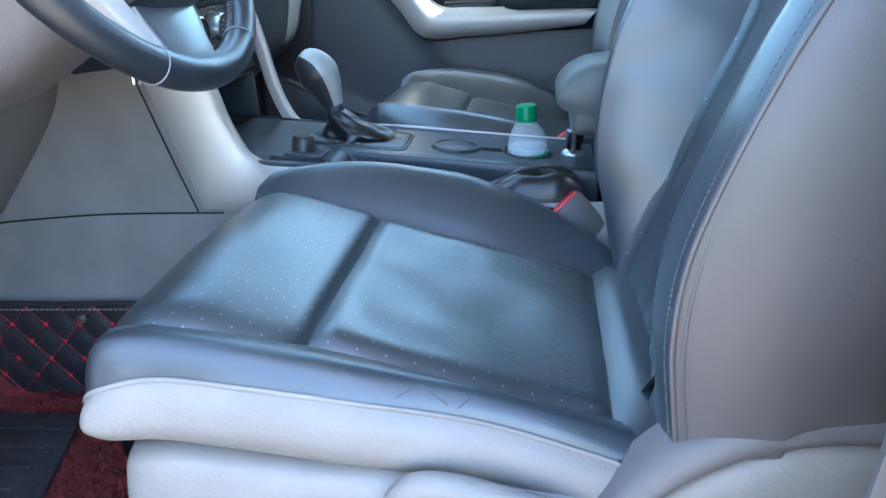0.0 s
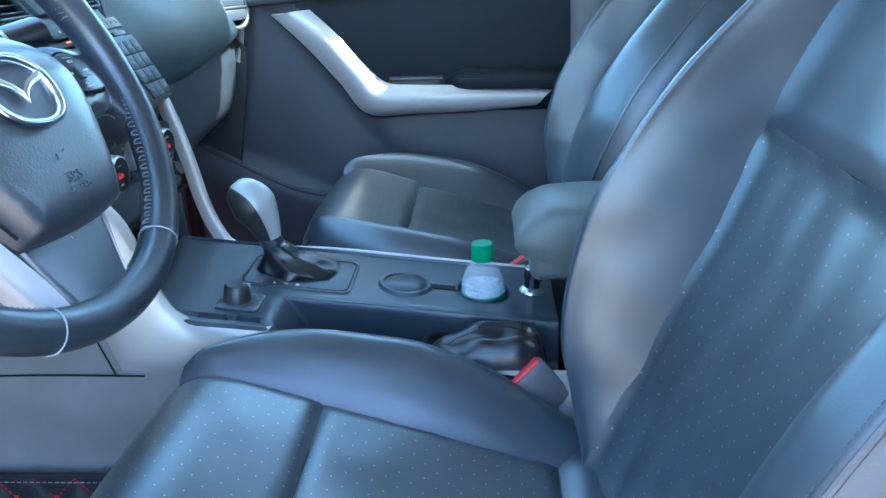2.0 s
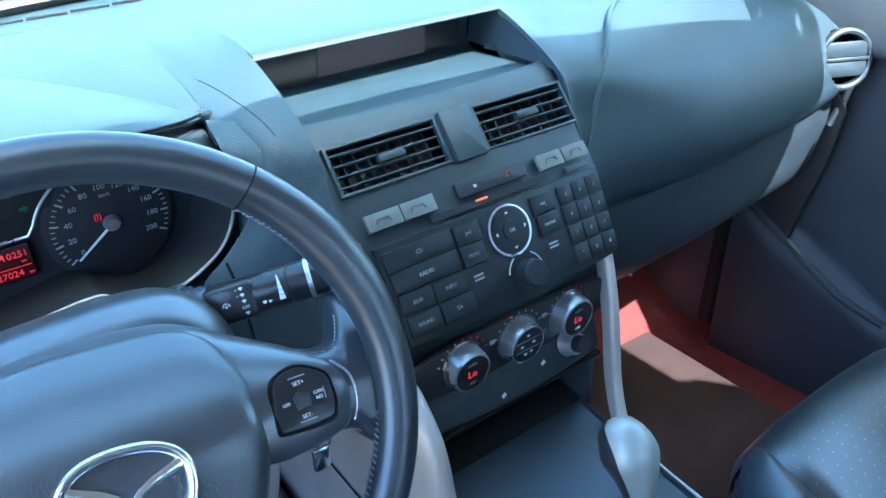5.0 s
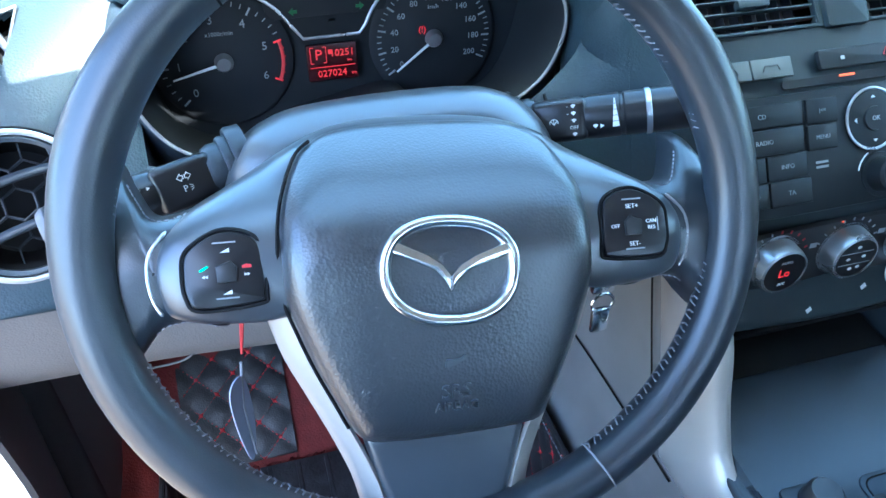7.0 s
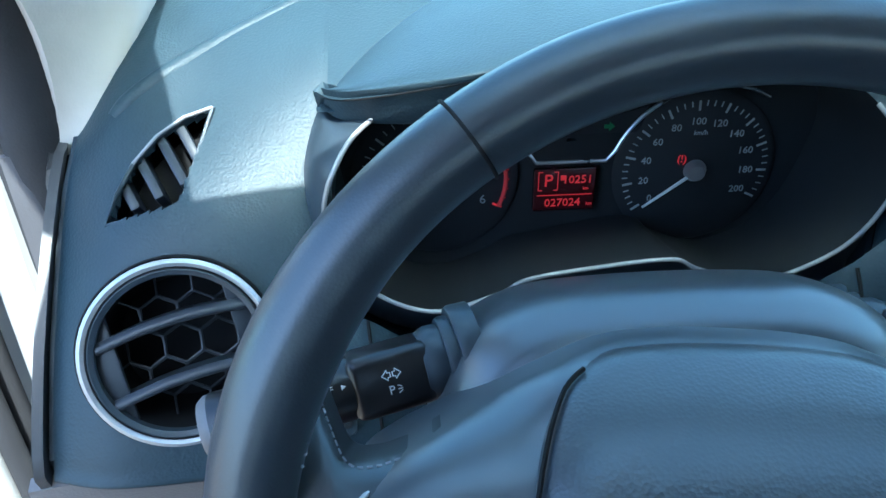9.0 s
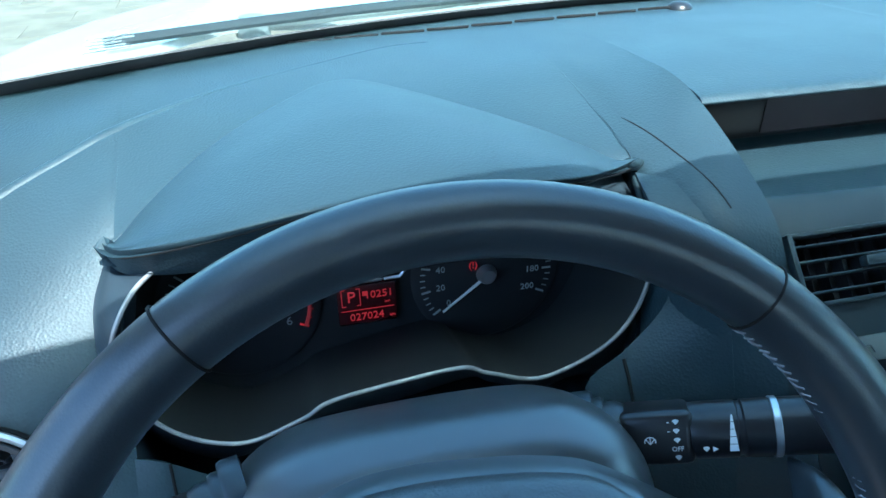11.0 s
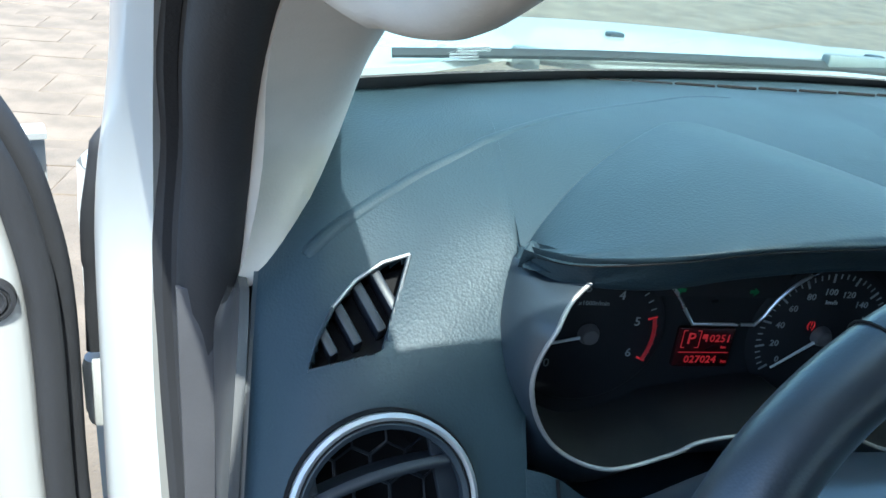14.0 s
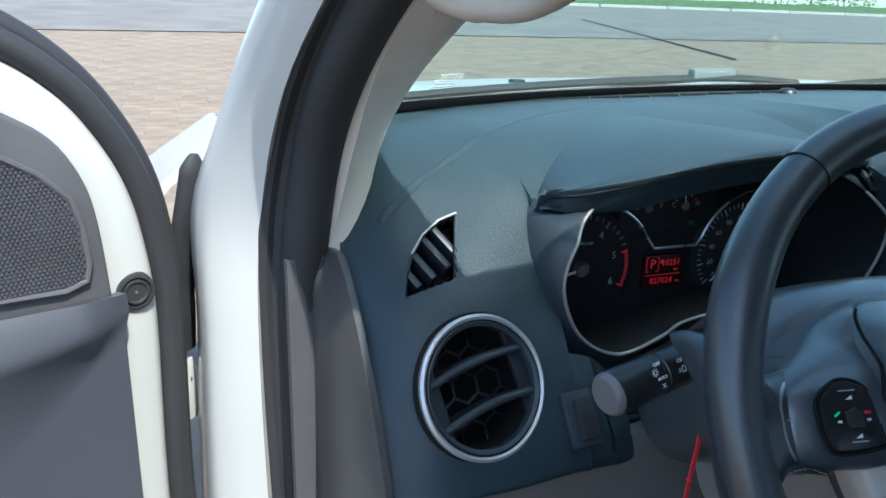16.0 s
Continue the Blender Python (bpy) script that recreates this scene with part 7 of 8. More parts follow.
# ---- seats ----
def perforated(name, base, axes, across, along):
    """Leather with rows of small pale punched holes; axes: the two object axes that span the panel."""
    m = mat(name, base, 0.42, grain=0.06, grain_size=0.0018, kind="leather", var=0.18, var_size=0.12, spec=1.0, coat=0.8, wrinkle=0.04)
    nt = m.node_tree
    bsdf = nt.nodes["Principled BSDF"]
    tc = nt.nodes.new("ShaderNodeTexCoord")
    sep = nt.nodes.new("ShaderNodeSeparateXYZ")
    nt.links.new(tc.outputs["Object"], sep.inputs[0])
    def op(kind, a, b=None):
        nd = nt.nodes.new("ShaderNodeMath")
        nd.operation = kind
        for k, v in enumerate((a, b)):
            if v is None:
                continue
            if isinstance(v, (int, float)):
                nd.inputs[k].default_value = v
            else:
                nt.links.new(v, nd.inputs[k])
        return nd.outputs[0]
    masks = []
    for off in (0.0, 0.5):
        sq = None
        for ax, pitch in zip(axes, (across, along)):
            f = op("FRACT", op("ADD", op("DIVIDE", sep.outputs[ax], pitch), 100 + off))
            d = op("MULTIPLY", op("SUBTRACT", f, 0.5), pitch)
            d = op("MULTIPLY", d, d)
            sq = d if sq is None else op("ADD", sq, d)
        masks.append(op("LESS_THAN", sq, 0.00085 ** 2))
    dot = op("MAXIMUM", *masks)
    mix = nt.nodes.new("ShaderNodeMix")
    mix.data_type = "RGBA"
    old = bsdf.inputs["Base Color"].links[0].from_socket
    nt.links.new(dot, mix.inputs[0])
    nt.links.new(old, mix.inputs[6])
    mix.inputs[7].default_value = (0.24, 0.26, 0.28, 1)
    nt.links.new(mix.outputs[2], bsdf.inputs["Base Color"])
    return m

PERF_FLAT = perforated("perforated_leather_cushion", (0.018, 0.028, 0.035), ("X", "Y"), 0.020, 0.024)
PERF_UP = perforated("perforated_leather_back", (0.018, 0.028, 0.035), ("X", "Z"), 0.020, 0.024)


# darker copy of the pale grey vinyl; its colour holds the backrest's shade
SHADED_VINYL = mat("shaded_pale_grey_vinyl", (0.108, 0.104, 0.106), 0.45, grain=0.15, grain_size=0.002, kind="leather", var=0.10, var_size=0.15)
SKIRT_EDGE = mat("pale_grey_piping", (0.22, 0.215, 0.21), 0.5, grain=0.15, grain_size=0.002)

def seat(name, xc, dy, s, label):
    """A front seat; its door side lies towards -s."""
    ob = thing(name, (xc, -0.2 + dy, 0.53), label, "car seat", "front seats")
    X = lambda a: xc + s * a
    zc = lambda y: 0.842 + 0.272 * (y + 0.145)
    lerp = lambda a, b, t: a + (b - a) * t
    seed = 3.1 if s > 0 else 8.7
    def panel(pname, f, n, m, h, mt, edge=0.12, lab="", wr=0.0, ws=0.06, stretch=(1, 1, 1)):
        bm = grid(puffed(f, n, m, h * s, edge))
        bmesh.ops.recalc_face_normals(bm, faces=bm.faces)
        if wr:
            creased(bm, wr, ws, seed, stretch)
        return part(pname, bm, mt, ob, lab, smooth=60)
    HW = 0.156
    # front part of the cushion, rolling over its nose
    nose = [(-0.147, 0.8415), (-0.10, 0.856), (-0.05, 0.870), (-0.015, 0.868), (0.010, 0.848), (0.018, 0.815), (0.012, 0.77), (0.0, 0.72)]
    def front(u, v):
        p = cr([(0, y, z) for y, z in nose], v)
        a = 2 * u - 1
        bow = 0.010 * (1 - a * a) * min(1, v * 1.5)
        w = HW + (0.038 if a < 0 else 0.004 + 0.018 * max(0.0, v - 0.25))
        return (X(w * a), p.y + dy + bow, p.z + 0.006 * (1 - a * a) * math.sin(math.pi * min(1, v * 1.6)) - 0.012 * max(0.0, -a - 0.82) / 0.18)
    panel("cushion_front", front, 40, 50, 0.010, PERF_FLAT, 0.07, wr=0.0012, ws=0.07)
    def rear(u, v):
        y = lerp(-0.147, -0.397, v)
        w = lerp(HW, 0.140, v)
        return (X(lerp(w, -HW, u)), y + dy, zc(y) - 0.010 * math.sin(math.pi * u) * math.sin(math.pi * v))
    panel("cushion_insert", rear, 40, 40, 0.010, PERF_FLAT, 0.07, "perforated leather insert", wr=0.0018, ws=0.06)
    def back_strip(u, v):
        y = lerp(-0.397, -0.55, v)
        return (X(lerp(0.175, -0.205, u)), y + dy, zc(-0.397) - 0.012 * v - 0.03 * max(0.0, u - 0.85))
    panel("cushion_rear", back_strip, 16, 10, 0.012, LEATHER, 0.15)
    corner = [[(X(-0.150 - 0.058 * u), -0.455 - 0.10 * v + dy, zc(-0.43) - 0.010 + 0.012 * math.sin(math.pi * u) - 0.035 * u * u) for u in (0, 0.25, 0.5, 0.75, 1.0)] for v in (0, 0.3, 0.6, 1.0)]
    part("cushion_corner", thicken(loft(corner, 12, 16), 0.02), LEATHER, ob, smooth=60)
    # bolsters: along y, inner seam half-width, crest (half-width, rise), outer (half-width, height over the seat plane)
    inner = [(0.004, 0.150, 0.170, 0.010, 0.185, -0.030), (-0.02, 0.154, 0.185, 0.026, 0.222, -0.012), (-0.08, 0.157, 0.215, 0.040, 0.256, -0.004), (-0.16, 0.157, 0.232, 0.053, 0.272, 0.004), (-0.25, 0.152, 0.236, 0.058, 0.276, 0.010), (-0.33, 0.146, 0.224, 0.048, 0.268, 0.008), (-0.40, 0.140, 0.200, 0.028, 0.245, 0.0), (-0.46, 0.135, 0.175, 0.008, 0.215, -0.01)]
    outer = [(0.012, 0.190, 0.212, -0.018, 0.224, -0.044), (-0.004, 0.186, 0.214, 0.000, 0.232, -0.030), (-0.05, 0.172, 0.205, 0.008, 0.226, -0.017), (-0.12, 0.160, 0.202, 0.014, 0.223, -0.007), (-0.20, 0.157, 0.198, 0.018, 0.218, 0.000), (-0.29, 0.157, 0.190, 0.018, 0.204, 0.001), (-0.37, 0.157, 0.188, 0.014, 0.202, -0.004), (-0.44, 0.157, 0.185, 0.004, 0.203, -0.012), (-0.49, 0.157, 0.182, -0.004, 0.200, -0.020)]
    if s < 0:
        outer = [(y, a, c - 0.004, hc, o - 0.028, ho - 0.012) for y, a, c, hc, o, ho in inner]
    for side, tab in ((1, inner), (-1, outer)):
        st = []
        for y, a, c, hc, o, ho in tab:
            z = zc(min(y, -0.030))
            st.append([(X(side * (a - 0.050)), y + dy, z - 0.045 + min(0, hc)), (X(side * (a - 0.004)), y + dy, z - 0.002 + min(0, hc)), (X(side * lerp(a, c, 0.25)), y + dy, z + hc * 0.42), (X(side * lerp(a, c, 0.65)), y + dy, z + hc * 0.90), (X(side * c), y + dy, z + hc), (X(side * lerp(c, o, 0.65)), y + dy, z + lerp(hc, ho, 0.42)), (X(side * o), y + dy, z + ho)])
        part("cushion_bolster", creased(loft(st, 70, 30), 0.0014, 0.050, seed + side, (1, 0.7, 1)), LEATHER, ob, smooth=60)
        seam = curve([p[-1] for p in st], 70)
        part("piping", tube([q + Vector((side * s * 0.001, 0, 0)) for q in seam], 0.0020, 8), SKIRT_EDGE if side < 0 else LEATHER, ob)
        part("stitching", dashes(seam, 0.0035, 0.0025, 0.0007, Vector((-side * s * 0.004, 0, 0.0055))), SEAT_THREAD, ob)
        if side < 0:
            part("piping", tube([q + Vector((s * 0.0045, 0, 0.0030)) for q in seam], 0.0017, 8), LEATHER, ob, "dark second row of piping")
        if side < 0:
            sk = [[p, p + Vector((-s * 0.010, 0, -0.014)), p + Vector((-s * 0.013, 0, -0.038)), p + Vector((-s * 0.002, 0, -0.056)), p + Vector((s * 0.014, 0, -0.060))] for p in [Vector(q[-1]) for q in st]]
            for k, f in enumerate((0.35, 0.75, 0.95)):
                sk[k] = [Vector((q.x, q.y, sk[k][0].z + (q.z - sk[k][0].z) * f)) for q in sk[k]]
            nose_p = Vector(sk[0][0])
            first = [nose_p + Vector((s * 0.020, 0.006, (q - nose_p).z * 0.5)) for q in sk[0]]
            part("side_band", creased(loft([first] + sk, 70, 16), 0.0012, 0.06, seed), GREY_SKIRT, ob, "pale grey vinyl side band", smooth=60)
        else:
            sk = [[p, p + Vector((s * 0.004, 0, -0.02)), p + Vector((s * 0.002, 0, -0.06)), p + Vector((-s * 0.02, 0, -0.11))] for p in [Vector(q[-1]) for q in st]]
            part("side_band", loft(sk, 50, 12), LEATHER, ob, smooth=60)
            low = [q + Vector((s * 0.004, 0, -0.022)) for q in seam]
            part("piping", tube(low, 0.0022, 8), LEATHER, ob)
    # plastic base with its lever and hinge covers
    st = []
    for y, z1, o in ((0.000, 0.752, 0.0), (-0.012, 0.768, 0.018), (-0.06, 0.772, 0.024), (-0.20, 0.756, 0.022), (-0.32, 0.742, 0.012), (-0.46, 0.745, 0.006), (-0.60, 0.77, 0.0)):
        st.append([(X(-0.17), y + dy, z1 + 0.016), (X(-0.198 - o), y + dy, z1 + 0.010), (X(-0.212 - o), y + dy, z1 - 0.012), (X(-0.218 - o), y + dy, z1 - 0.06), (X(-0.214 - o), y + dy, 0.60), (X(-0.19), y + dy, 0.56)])
    part("base_cover", loft(st, 50, 20, 0.004), GREY_SKIRT, ob, "pale grey moulded seat base cover", smooth=50)
    part("base_frame", box(min(X(-0.19), X(0.20)), -0.46 + dy, 0.56, max(X(-0.19), X(0.20)), -0.02 + dy, 0.745, 0.02), BLACK, ob)
    for a in (-0.17, 0.17):
        part("rail", box(X(a) - 0.02, -0.52 + dy, 0.535, X(a) + 0.02, 0.02 + dy, 0.565, 0.006), GREY_TRIM, ob, "grey metal seat rail")
    frame_line = [(X(-0.240), y + dy, z) for y, z in ((-0.224, 0.640), (-0.226, 0.735), (-0.240, 0.766), (-0.270, 0.770), (-0.320, 0.757), (-0.354, 0.743), (-0.367, 0.720), (-0.369, 0.640))]
    part("lever_frame", tube(curve(frame_line, 50), 0.011, 10, flat=0.7), GREY_SKIRT, ob, "raised pale grey frame round the lever", smooth=60)
    part("lever_well", box(min(X(-0.243), X(-0.236)), -0.362 + dy, 0.63, max(X(-0.243), X(-0.236)), -0.232 + dy, 0.752, 0.003), GREY_TRIM, ob, "dark well behind the lever")
    lev = [(X(-0.244), -0.235 + dy, 0.690), (X(-0.254), -0.26 + dy, 0.705), (X(-0.256), -0.30 + dy, 0.700), (X(-0.254), -0.34 + dy, 0.685), (X(-0.244), -0.358 + dy, 0.672)]
    part("recline_lever", tube(curve(lev, 24), [0.006] + [0.011] * 22 + [0.006], 12, flat=0.6), GREY_SKIRT, ob, "pale grey lever")
    # hinge cover: a curved shield with a raised rim over the seat's pivot
    rim = [(-0.372, 0.728), (-0.405, 0.770), (-0.441, 0.802), (-0.489, 0.826), (-0.54, 0.836), (-0.60, 0.832)]
    part("hinge_cover", loft([[(X(-0.19), y + dy, z + 0.004), (X(-0.225), y + dy, z + 0.004), (X(-0.238), y + dy, z - 0.006), (X(-0.240), y + dy - 0.003, z - 0.020), (X(-0.230), y + dy - 0.004, z - 0.026)] for y, z in rim], 40, 14), GREY_TRIM, ob, "grey plastic hinge cover", smooth=60)
    part("hinge_shield", loft([[(X(-0.228), y + dy - 0.004, z - 0.024), (X(-0.238), y + dy - 0.006, z - 0.034), (X(-0.242), y + dy - 0.008, z - 0.07), (X(-0.236), y + dy - 0.010, 0.62)] for y, z in rim], 40, 10), GREY_SKIRT, ob, "pale grey plastic shield", smooth=60)
    # backrest
    B0 = Vector((0, -0.455 + dy, 0.770))
    D, N = Vector((0, -0.42, 0.907)), Vector((0, 0.907, 0.42))
    def P(x, sp, n):
        q = B0 + D * sp + N * n
        return (X(x), q.y, q.z)
    def iw(sp):
        return 0.128 + 0.050 * min(1, max(0, sp / 0.385)) - 0.10 * max(0, sp - 0.40)
    def bi(u, v):
        sp = lerp(-0.02, 0.385, v)
        return P(lerp(-iw(sp), iw(sp), u), sp, 0.036 - 0.008 * math.sin(math.pi * u))
    panel("back_insert", bi, 48, 48, 0.010, PERF_UP, 0.06, "perforated leather back insert", wr=0.0050, ws=0.065, stretch=(1.6, 0.6, 0.6))
    def bu(u, v):
        sp = lerp(0.385, 0.68, v)
        return P(lerp(-iw(sp), iw(sp), u), sp, 0.036 + 0.006 * math.sin(math.pi * v) - 0.05 * v ** 4)
    panel("back_upper", bu, 24, 24, 0.012, LEATHER, 0.08, wr=0.003, ws=0.08)
    # (height along the back, crest half-width, crest rise, seam half-width, seam rise)
    tab = [(-0.035, 0.150, 0.010, 0.205, -0.010), (0.0, 0.156, 0.035, 0.216, 0.018), (0.05, 0.164, 0.072, 0.229, 0.050), (0.10, 0.171, 0.105, 0.240, 0.078), (0.16, 0.178, 0.130, 0.248, 0.098), (0.24, 0.184, 0.143, 0.252, 0.105), (0.32, 0.188, 0.140, 0.250, 0.102), (0.40, 0.190, 0.125, 0.242, 0.085), (0.50, 0.182, 0.095, 0.226, 0.058), (0.60, 0.164, 0.062, 0.202, 0.028), (0.68, 0.142, 0.020, 0.175, -0.02)]
    for side in (-1, 1):
        st = []
        for sp, c, hc, o, ho in tab:
            if side < 0 and s > 0:
                c, hc = o - 0.032, ho + 0.010
            w = iw(sp)
            st.append([P(side * (w - 0.003), sp, 0.026), P(side * lerp(w, c, 0.3), sp, lerp(0.034, hc, 0.45)), P(side * lerp(w, c, 0.72), sp, lerp(0.034, hc, 0.88)), P(side * c, sp, hc), P(side * lerp(c, o, 0.45), sp, lerp(hc, ho, 0.18) if hc > ho else hc), P(side * lerp(c, o, 0.82), sp, lerp(hc, ho, 0.62)), P(side * o, sp, ho)])
        part("back_bolster", creased(loft(st, 80, 34), 0.0018, 0.07, seed + 2 * side, (1, 1, 1.5)), LEATHER, ob, smooth=60)
        seam = curve([p[-1] for p in st], 80)
        part("piping", tube(seam, 0.0021, 8), SHADED_VINYL if side < 0 else LEATHER, ob)
        part("piping", tube([q - Vector((0, 0.907, 0.42)) * 0.0075 + Vector((-s * 0.0018 * -side, 0, 0)) for q in seam], 0.0017, 8), SHADED_VINYL if side < 0 else LEATHER, ob)
        nrm = Vector((0, 0.907, 0.42))
        part("stitching", dashes(seam, 0.0030, 0.0016, 0.0005, nrm * 0.0050 - Vector((side * s * 0.0042, 0, 0))), SEAT_THREAD, ob)
        sk = []
        for (sp, c, hc, o, ho), p in zip(tab, st):
            e = 0.012 * math.sin(math.pi * min(1, max(0, sp / 0.6)))
            sk.append([P(side * o, sp, ho), P(side * (o + 0.005 + e * 0.5), sp, ho - 0.025), P(side * (o + 0.006 + e), sp, ho - 0.075), P(side * (o + e * 0.8), sp, -0.04), P(side * (o - 0.012), sp, -0.10), P(side * (o - 0.05), sp, -0.13)])
        part("back_side", creased(loft(sk, 50, 24), 0.0015, 0.09, seed), SHADED_VINYL if side < 0 else LEATHER, ob, "pale grey vinyl backrest side, coloured as in shade" if side < 0 else "", smooth=60)
    part("back_shell", loft([[P(-o + 0.05, sp, -0.128), P(-o * 0.5, sp, -0.14), P(0, sp, -0.142), P(o * 0.5, sp, -0.14), P(o - 0.05, sp, -0.128)] for sp, c, hc, o, ho in tab], 30, 16, 0.006), DARK_TRIM, ob)
    # worn creases by the door-side seam, where one slides in
    if s > 0:
        for line in (((-0.595, -0.277, 0.8135), (-0.589, -0.285, 0.8180), (-0.583, -0.291, 0.8205)), ((-0.588, -0.249, 0.8310), (-0.593, -0.260, 0.8240), (-0.596, -0.270, 0.8165)),
                     ((-0.602, -0.230, 0.8260), (-0.595, -0.240, 0.8290), (-0.588, -0.249, 0.8310)), ((-0.587, -0.319, 0.8070), (-0.586, -0.333, 0.8030), (-0.588, -0.352, 0.7950))):
            part("crease", tube(curve(line, 12), [0.0002] + [0.0006] * 10 + [0.0002], 5), SEAT_THREAD, ob, "pale worn crease")
    # headrest on two posts
    for a in (-0.06, 0.06):
        part("headrest_post", tube([P(a, 0.64, -0.02), P(a, 0.74, -0.015)], 0.006, 12), CHROME, ob, "chrome post")
    part("headrest", moved(puff_box(0.13, 0.05, 0.09), Matrix.Translation(P(0, 0.80, -0.01)) @ Matrix.Rotation(radians(15), 4, "X")), LEATHER, ob)
    return ob


def puff_box(hx, hy, hz):
    """A stuffed block."""
    bm = bmesh.new()
    bmesh.ops.create_uvsphere(bm, u_segments=36, v_segments=20, radius=1)
    for v in bm.verts:
        v.co = Vector((math.copysign(abs(v.co.x) ** 0.5, v.co.x) * hx, math.copysign(abs(v.co.y) ** 0.6, v.co.y) * hy, math.copysign(abs(v.co.z) ** 0.5, v.co.z) * hz))
    return bm


seat("car_seat", -0.392, 0.0, 1, "black leather driver's seat with pale grey vinyl sides")
seat("car_seat", 0.398, -0.04, -1, "black leather passenger seat with creased bolster and pale grey sides")

# ---- passenger door, shut ----
ARM_LEATHER = mat("black_door_leather", (0.006, 0.011, 0.015), 0.55, grain=0.12, grain_size=0.0018, kind="leather", spec=0.25)
PANEL_BLUE = mat("dark_slate_door_plastic", (0.055, 0.058, 0.072), 0.46, grain=0.10, grain_size=0.0016, kind="leather", var=0.08)
pdoor = thing("door_1", (0.80, -0.1, 0.6), "dark slate shut passenger door with a silver swoosh and leather armrest", "car door", kind="structure")
# lower panel: from the swoosh down to the sill, with the crease of its front part and the map pocket
def low_x(y, z):
    crease = (y - 0.12) - (z - 1.16) * 0.797          # in front of the slanting crease: positive
    front = 1 / (1 + math.exp(-crease / 0.008))
    x = 0.768 + 0.018 * max(0, z - 0.80) / 0.3
    x += 0.012 * front * (1 - max(0, min(1, (y - 0.15) / 0.25)))
    ridge = (z - 0.78) - (y - 0.10) * 0.46
    x -= 0.030 / (1 + math.exp(ridge / 0.010)) * (1 if y > 0.02 else max(0, 1 - (0.02 - y) / 0.15))
    return x
part("lower_panel", skin(grid([[(low_x(y, z), y, z) for z in np.linspace(0.55, 1.19, 60)] for y in np.linspace(0.345, -0.62, 70)]), 0.006), PANEL_BLUE, pdoor, smooth=60)
# black leather field over the swoosh
part("leather_field", skin(cut(grid([[(0.778 - 0.006 * math.sin(math.pi * (z - 0.97) / 0.25) + 0.02 * max(0, y), y, z) for z in np.linspace(1.005, 1.215, 40)] for y in np.linspace(0.10, -0.60, 80)]), lambda c: c.y > 0.072 + (c.z - 1.178) * 1.0), 0.006), ARM_LEATHER, pdoor, "black leather field", smooth=60)
# upper panel with a rolled lower edge
st = []
for y, d in ((0.42, 0.006), (0.20, 0.002), (0.05, 0.0), (-0.20, 0.0), (-0.40, 0.0), (-0.62, 0.0)):
    zz = 1.200 + 0.014 * max(0, min(1, (0.10 - y) / 0.6)) - 0.03 * max(0, y - 0.1) / 0.3
    st.append([(0.800 + d, y, zz + 0.004), (0.775 + d, y, zz - 0.004), (0.762 + d, y, zz + 0.006), (0.762 + d, y, zz + 0.030), (0.774 + d, y, 1.285), (0.790 + d, y, 1.330), (0.815 + d, y, 1.345)])
part("upper_panel", loft(st, 30, 30, 0.005), DARK_TRIM, pdoor, "dark grey upper panel", smooth=60)
sw = [[(0.772, .135, 1.172), (0.756, .112, 1.174), (0.750, .085, 1.176), (0.760, .050, 1.178)], [(0.764, .065, 1.105), (0.744, .040, 1.112), (0.738, .015, 1.120), (0.752, -.005, 1.126)], [(0.758, -.005, 1.025), (0.736, -.025, 1.038), (0.731, -.045, 1.050), (0.748, -.060, 1.062)], [(0.756, -.062, .957), (0.733, -.075, .975), (0.728, -.090, 1.000), (0.745, -.108, 1.022)], [(0.756, -.17, .955), (0.731, -.17, .970), (0.727, -.17, .998), (0.744, -.17, 1.014)], [(0.756, -.30, .959), (0.732, -.30, .970), (0.728, -.30, .996), (0.744, -.30, 1.010)], [(0.758, -.43, .968), (0.738, -.44, .975), (0.735, -.46, .992), (0.750, -.485, 1.002)]]
part("swoosh", loft(sw, 60, 16, 0.005), SILVER, pdoor, "satin silver trim strip", smooth=60)
part("seam_line", tube(curve([(p[0][0] - 0.004, p[0][1], p[0][2] - 0.004) for p in sw], 40), 0.0022, 6), BLACK_DEEP, pdoor)
# armrest: pull cup and stitched pad
part("arm_body", loft([[(0.79, y, 1.012), (0.745, y, 1.010), (0.735, y, 0.985), (0.755, y, 0.955)] for y in (-0.10, -0.25, -0.40, -0.56)], 16, 12, 0.005), ARM_LEATHER, pdoor)
part("pull_cup", joined(box(0.742, -0.225, 1.006, 0.790, -0.12, 1.024, 0.004), box(0.748, -0.235, 1.016, 0.756, -0.115, 1.034, 0.003)), BLACK, pdoor, "black pull cup with a pale rim")
part("cup_rim", tube(curve([(0.746, -0.118, 1.030), (0.744, -0.17, 1.031), (0.746, -0.232, 1.030)], 12), 0.0018, 6), GREY_TRIM, pdoor)
pad = []
for y, h, w in ((-0.235, 0.010, 0.010), (-0.250, 0.022, 0.040), (-0.275, 0.034, 0.056), (-0.36, 0.038, 0.060), (-0.48, 0.036, 0.060), (-0.53, 0.030, 0.055)):
    pad.append([(0.792, y, 1.012 + h * 0.9), (0.785 - w * 0.5, y, 1.010 + h), (0.785 - w * 0.85, y, 1.010 + h * 0.85), (0.785 - w, y, 1.010 + h * 0.45), (0.787 - w, y, 1.006)])
part("arm_pad", loft(pad, 40, 20, 0.004), ARM_LEATHER, pdoor, "stitched black leather arm pad", smooth=60)
part("stitching", dashes(curve([(0.785 - 0.058, y, 1.030) for y in (-0.27, -0.36, -0.48, -0.53)], 30), 0.004, 0.003, 0.0006), SEAT_THREAD, pdoor)
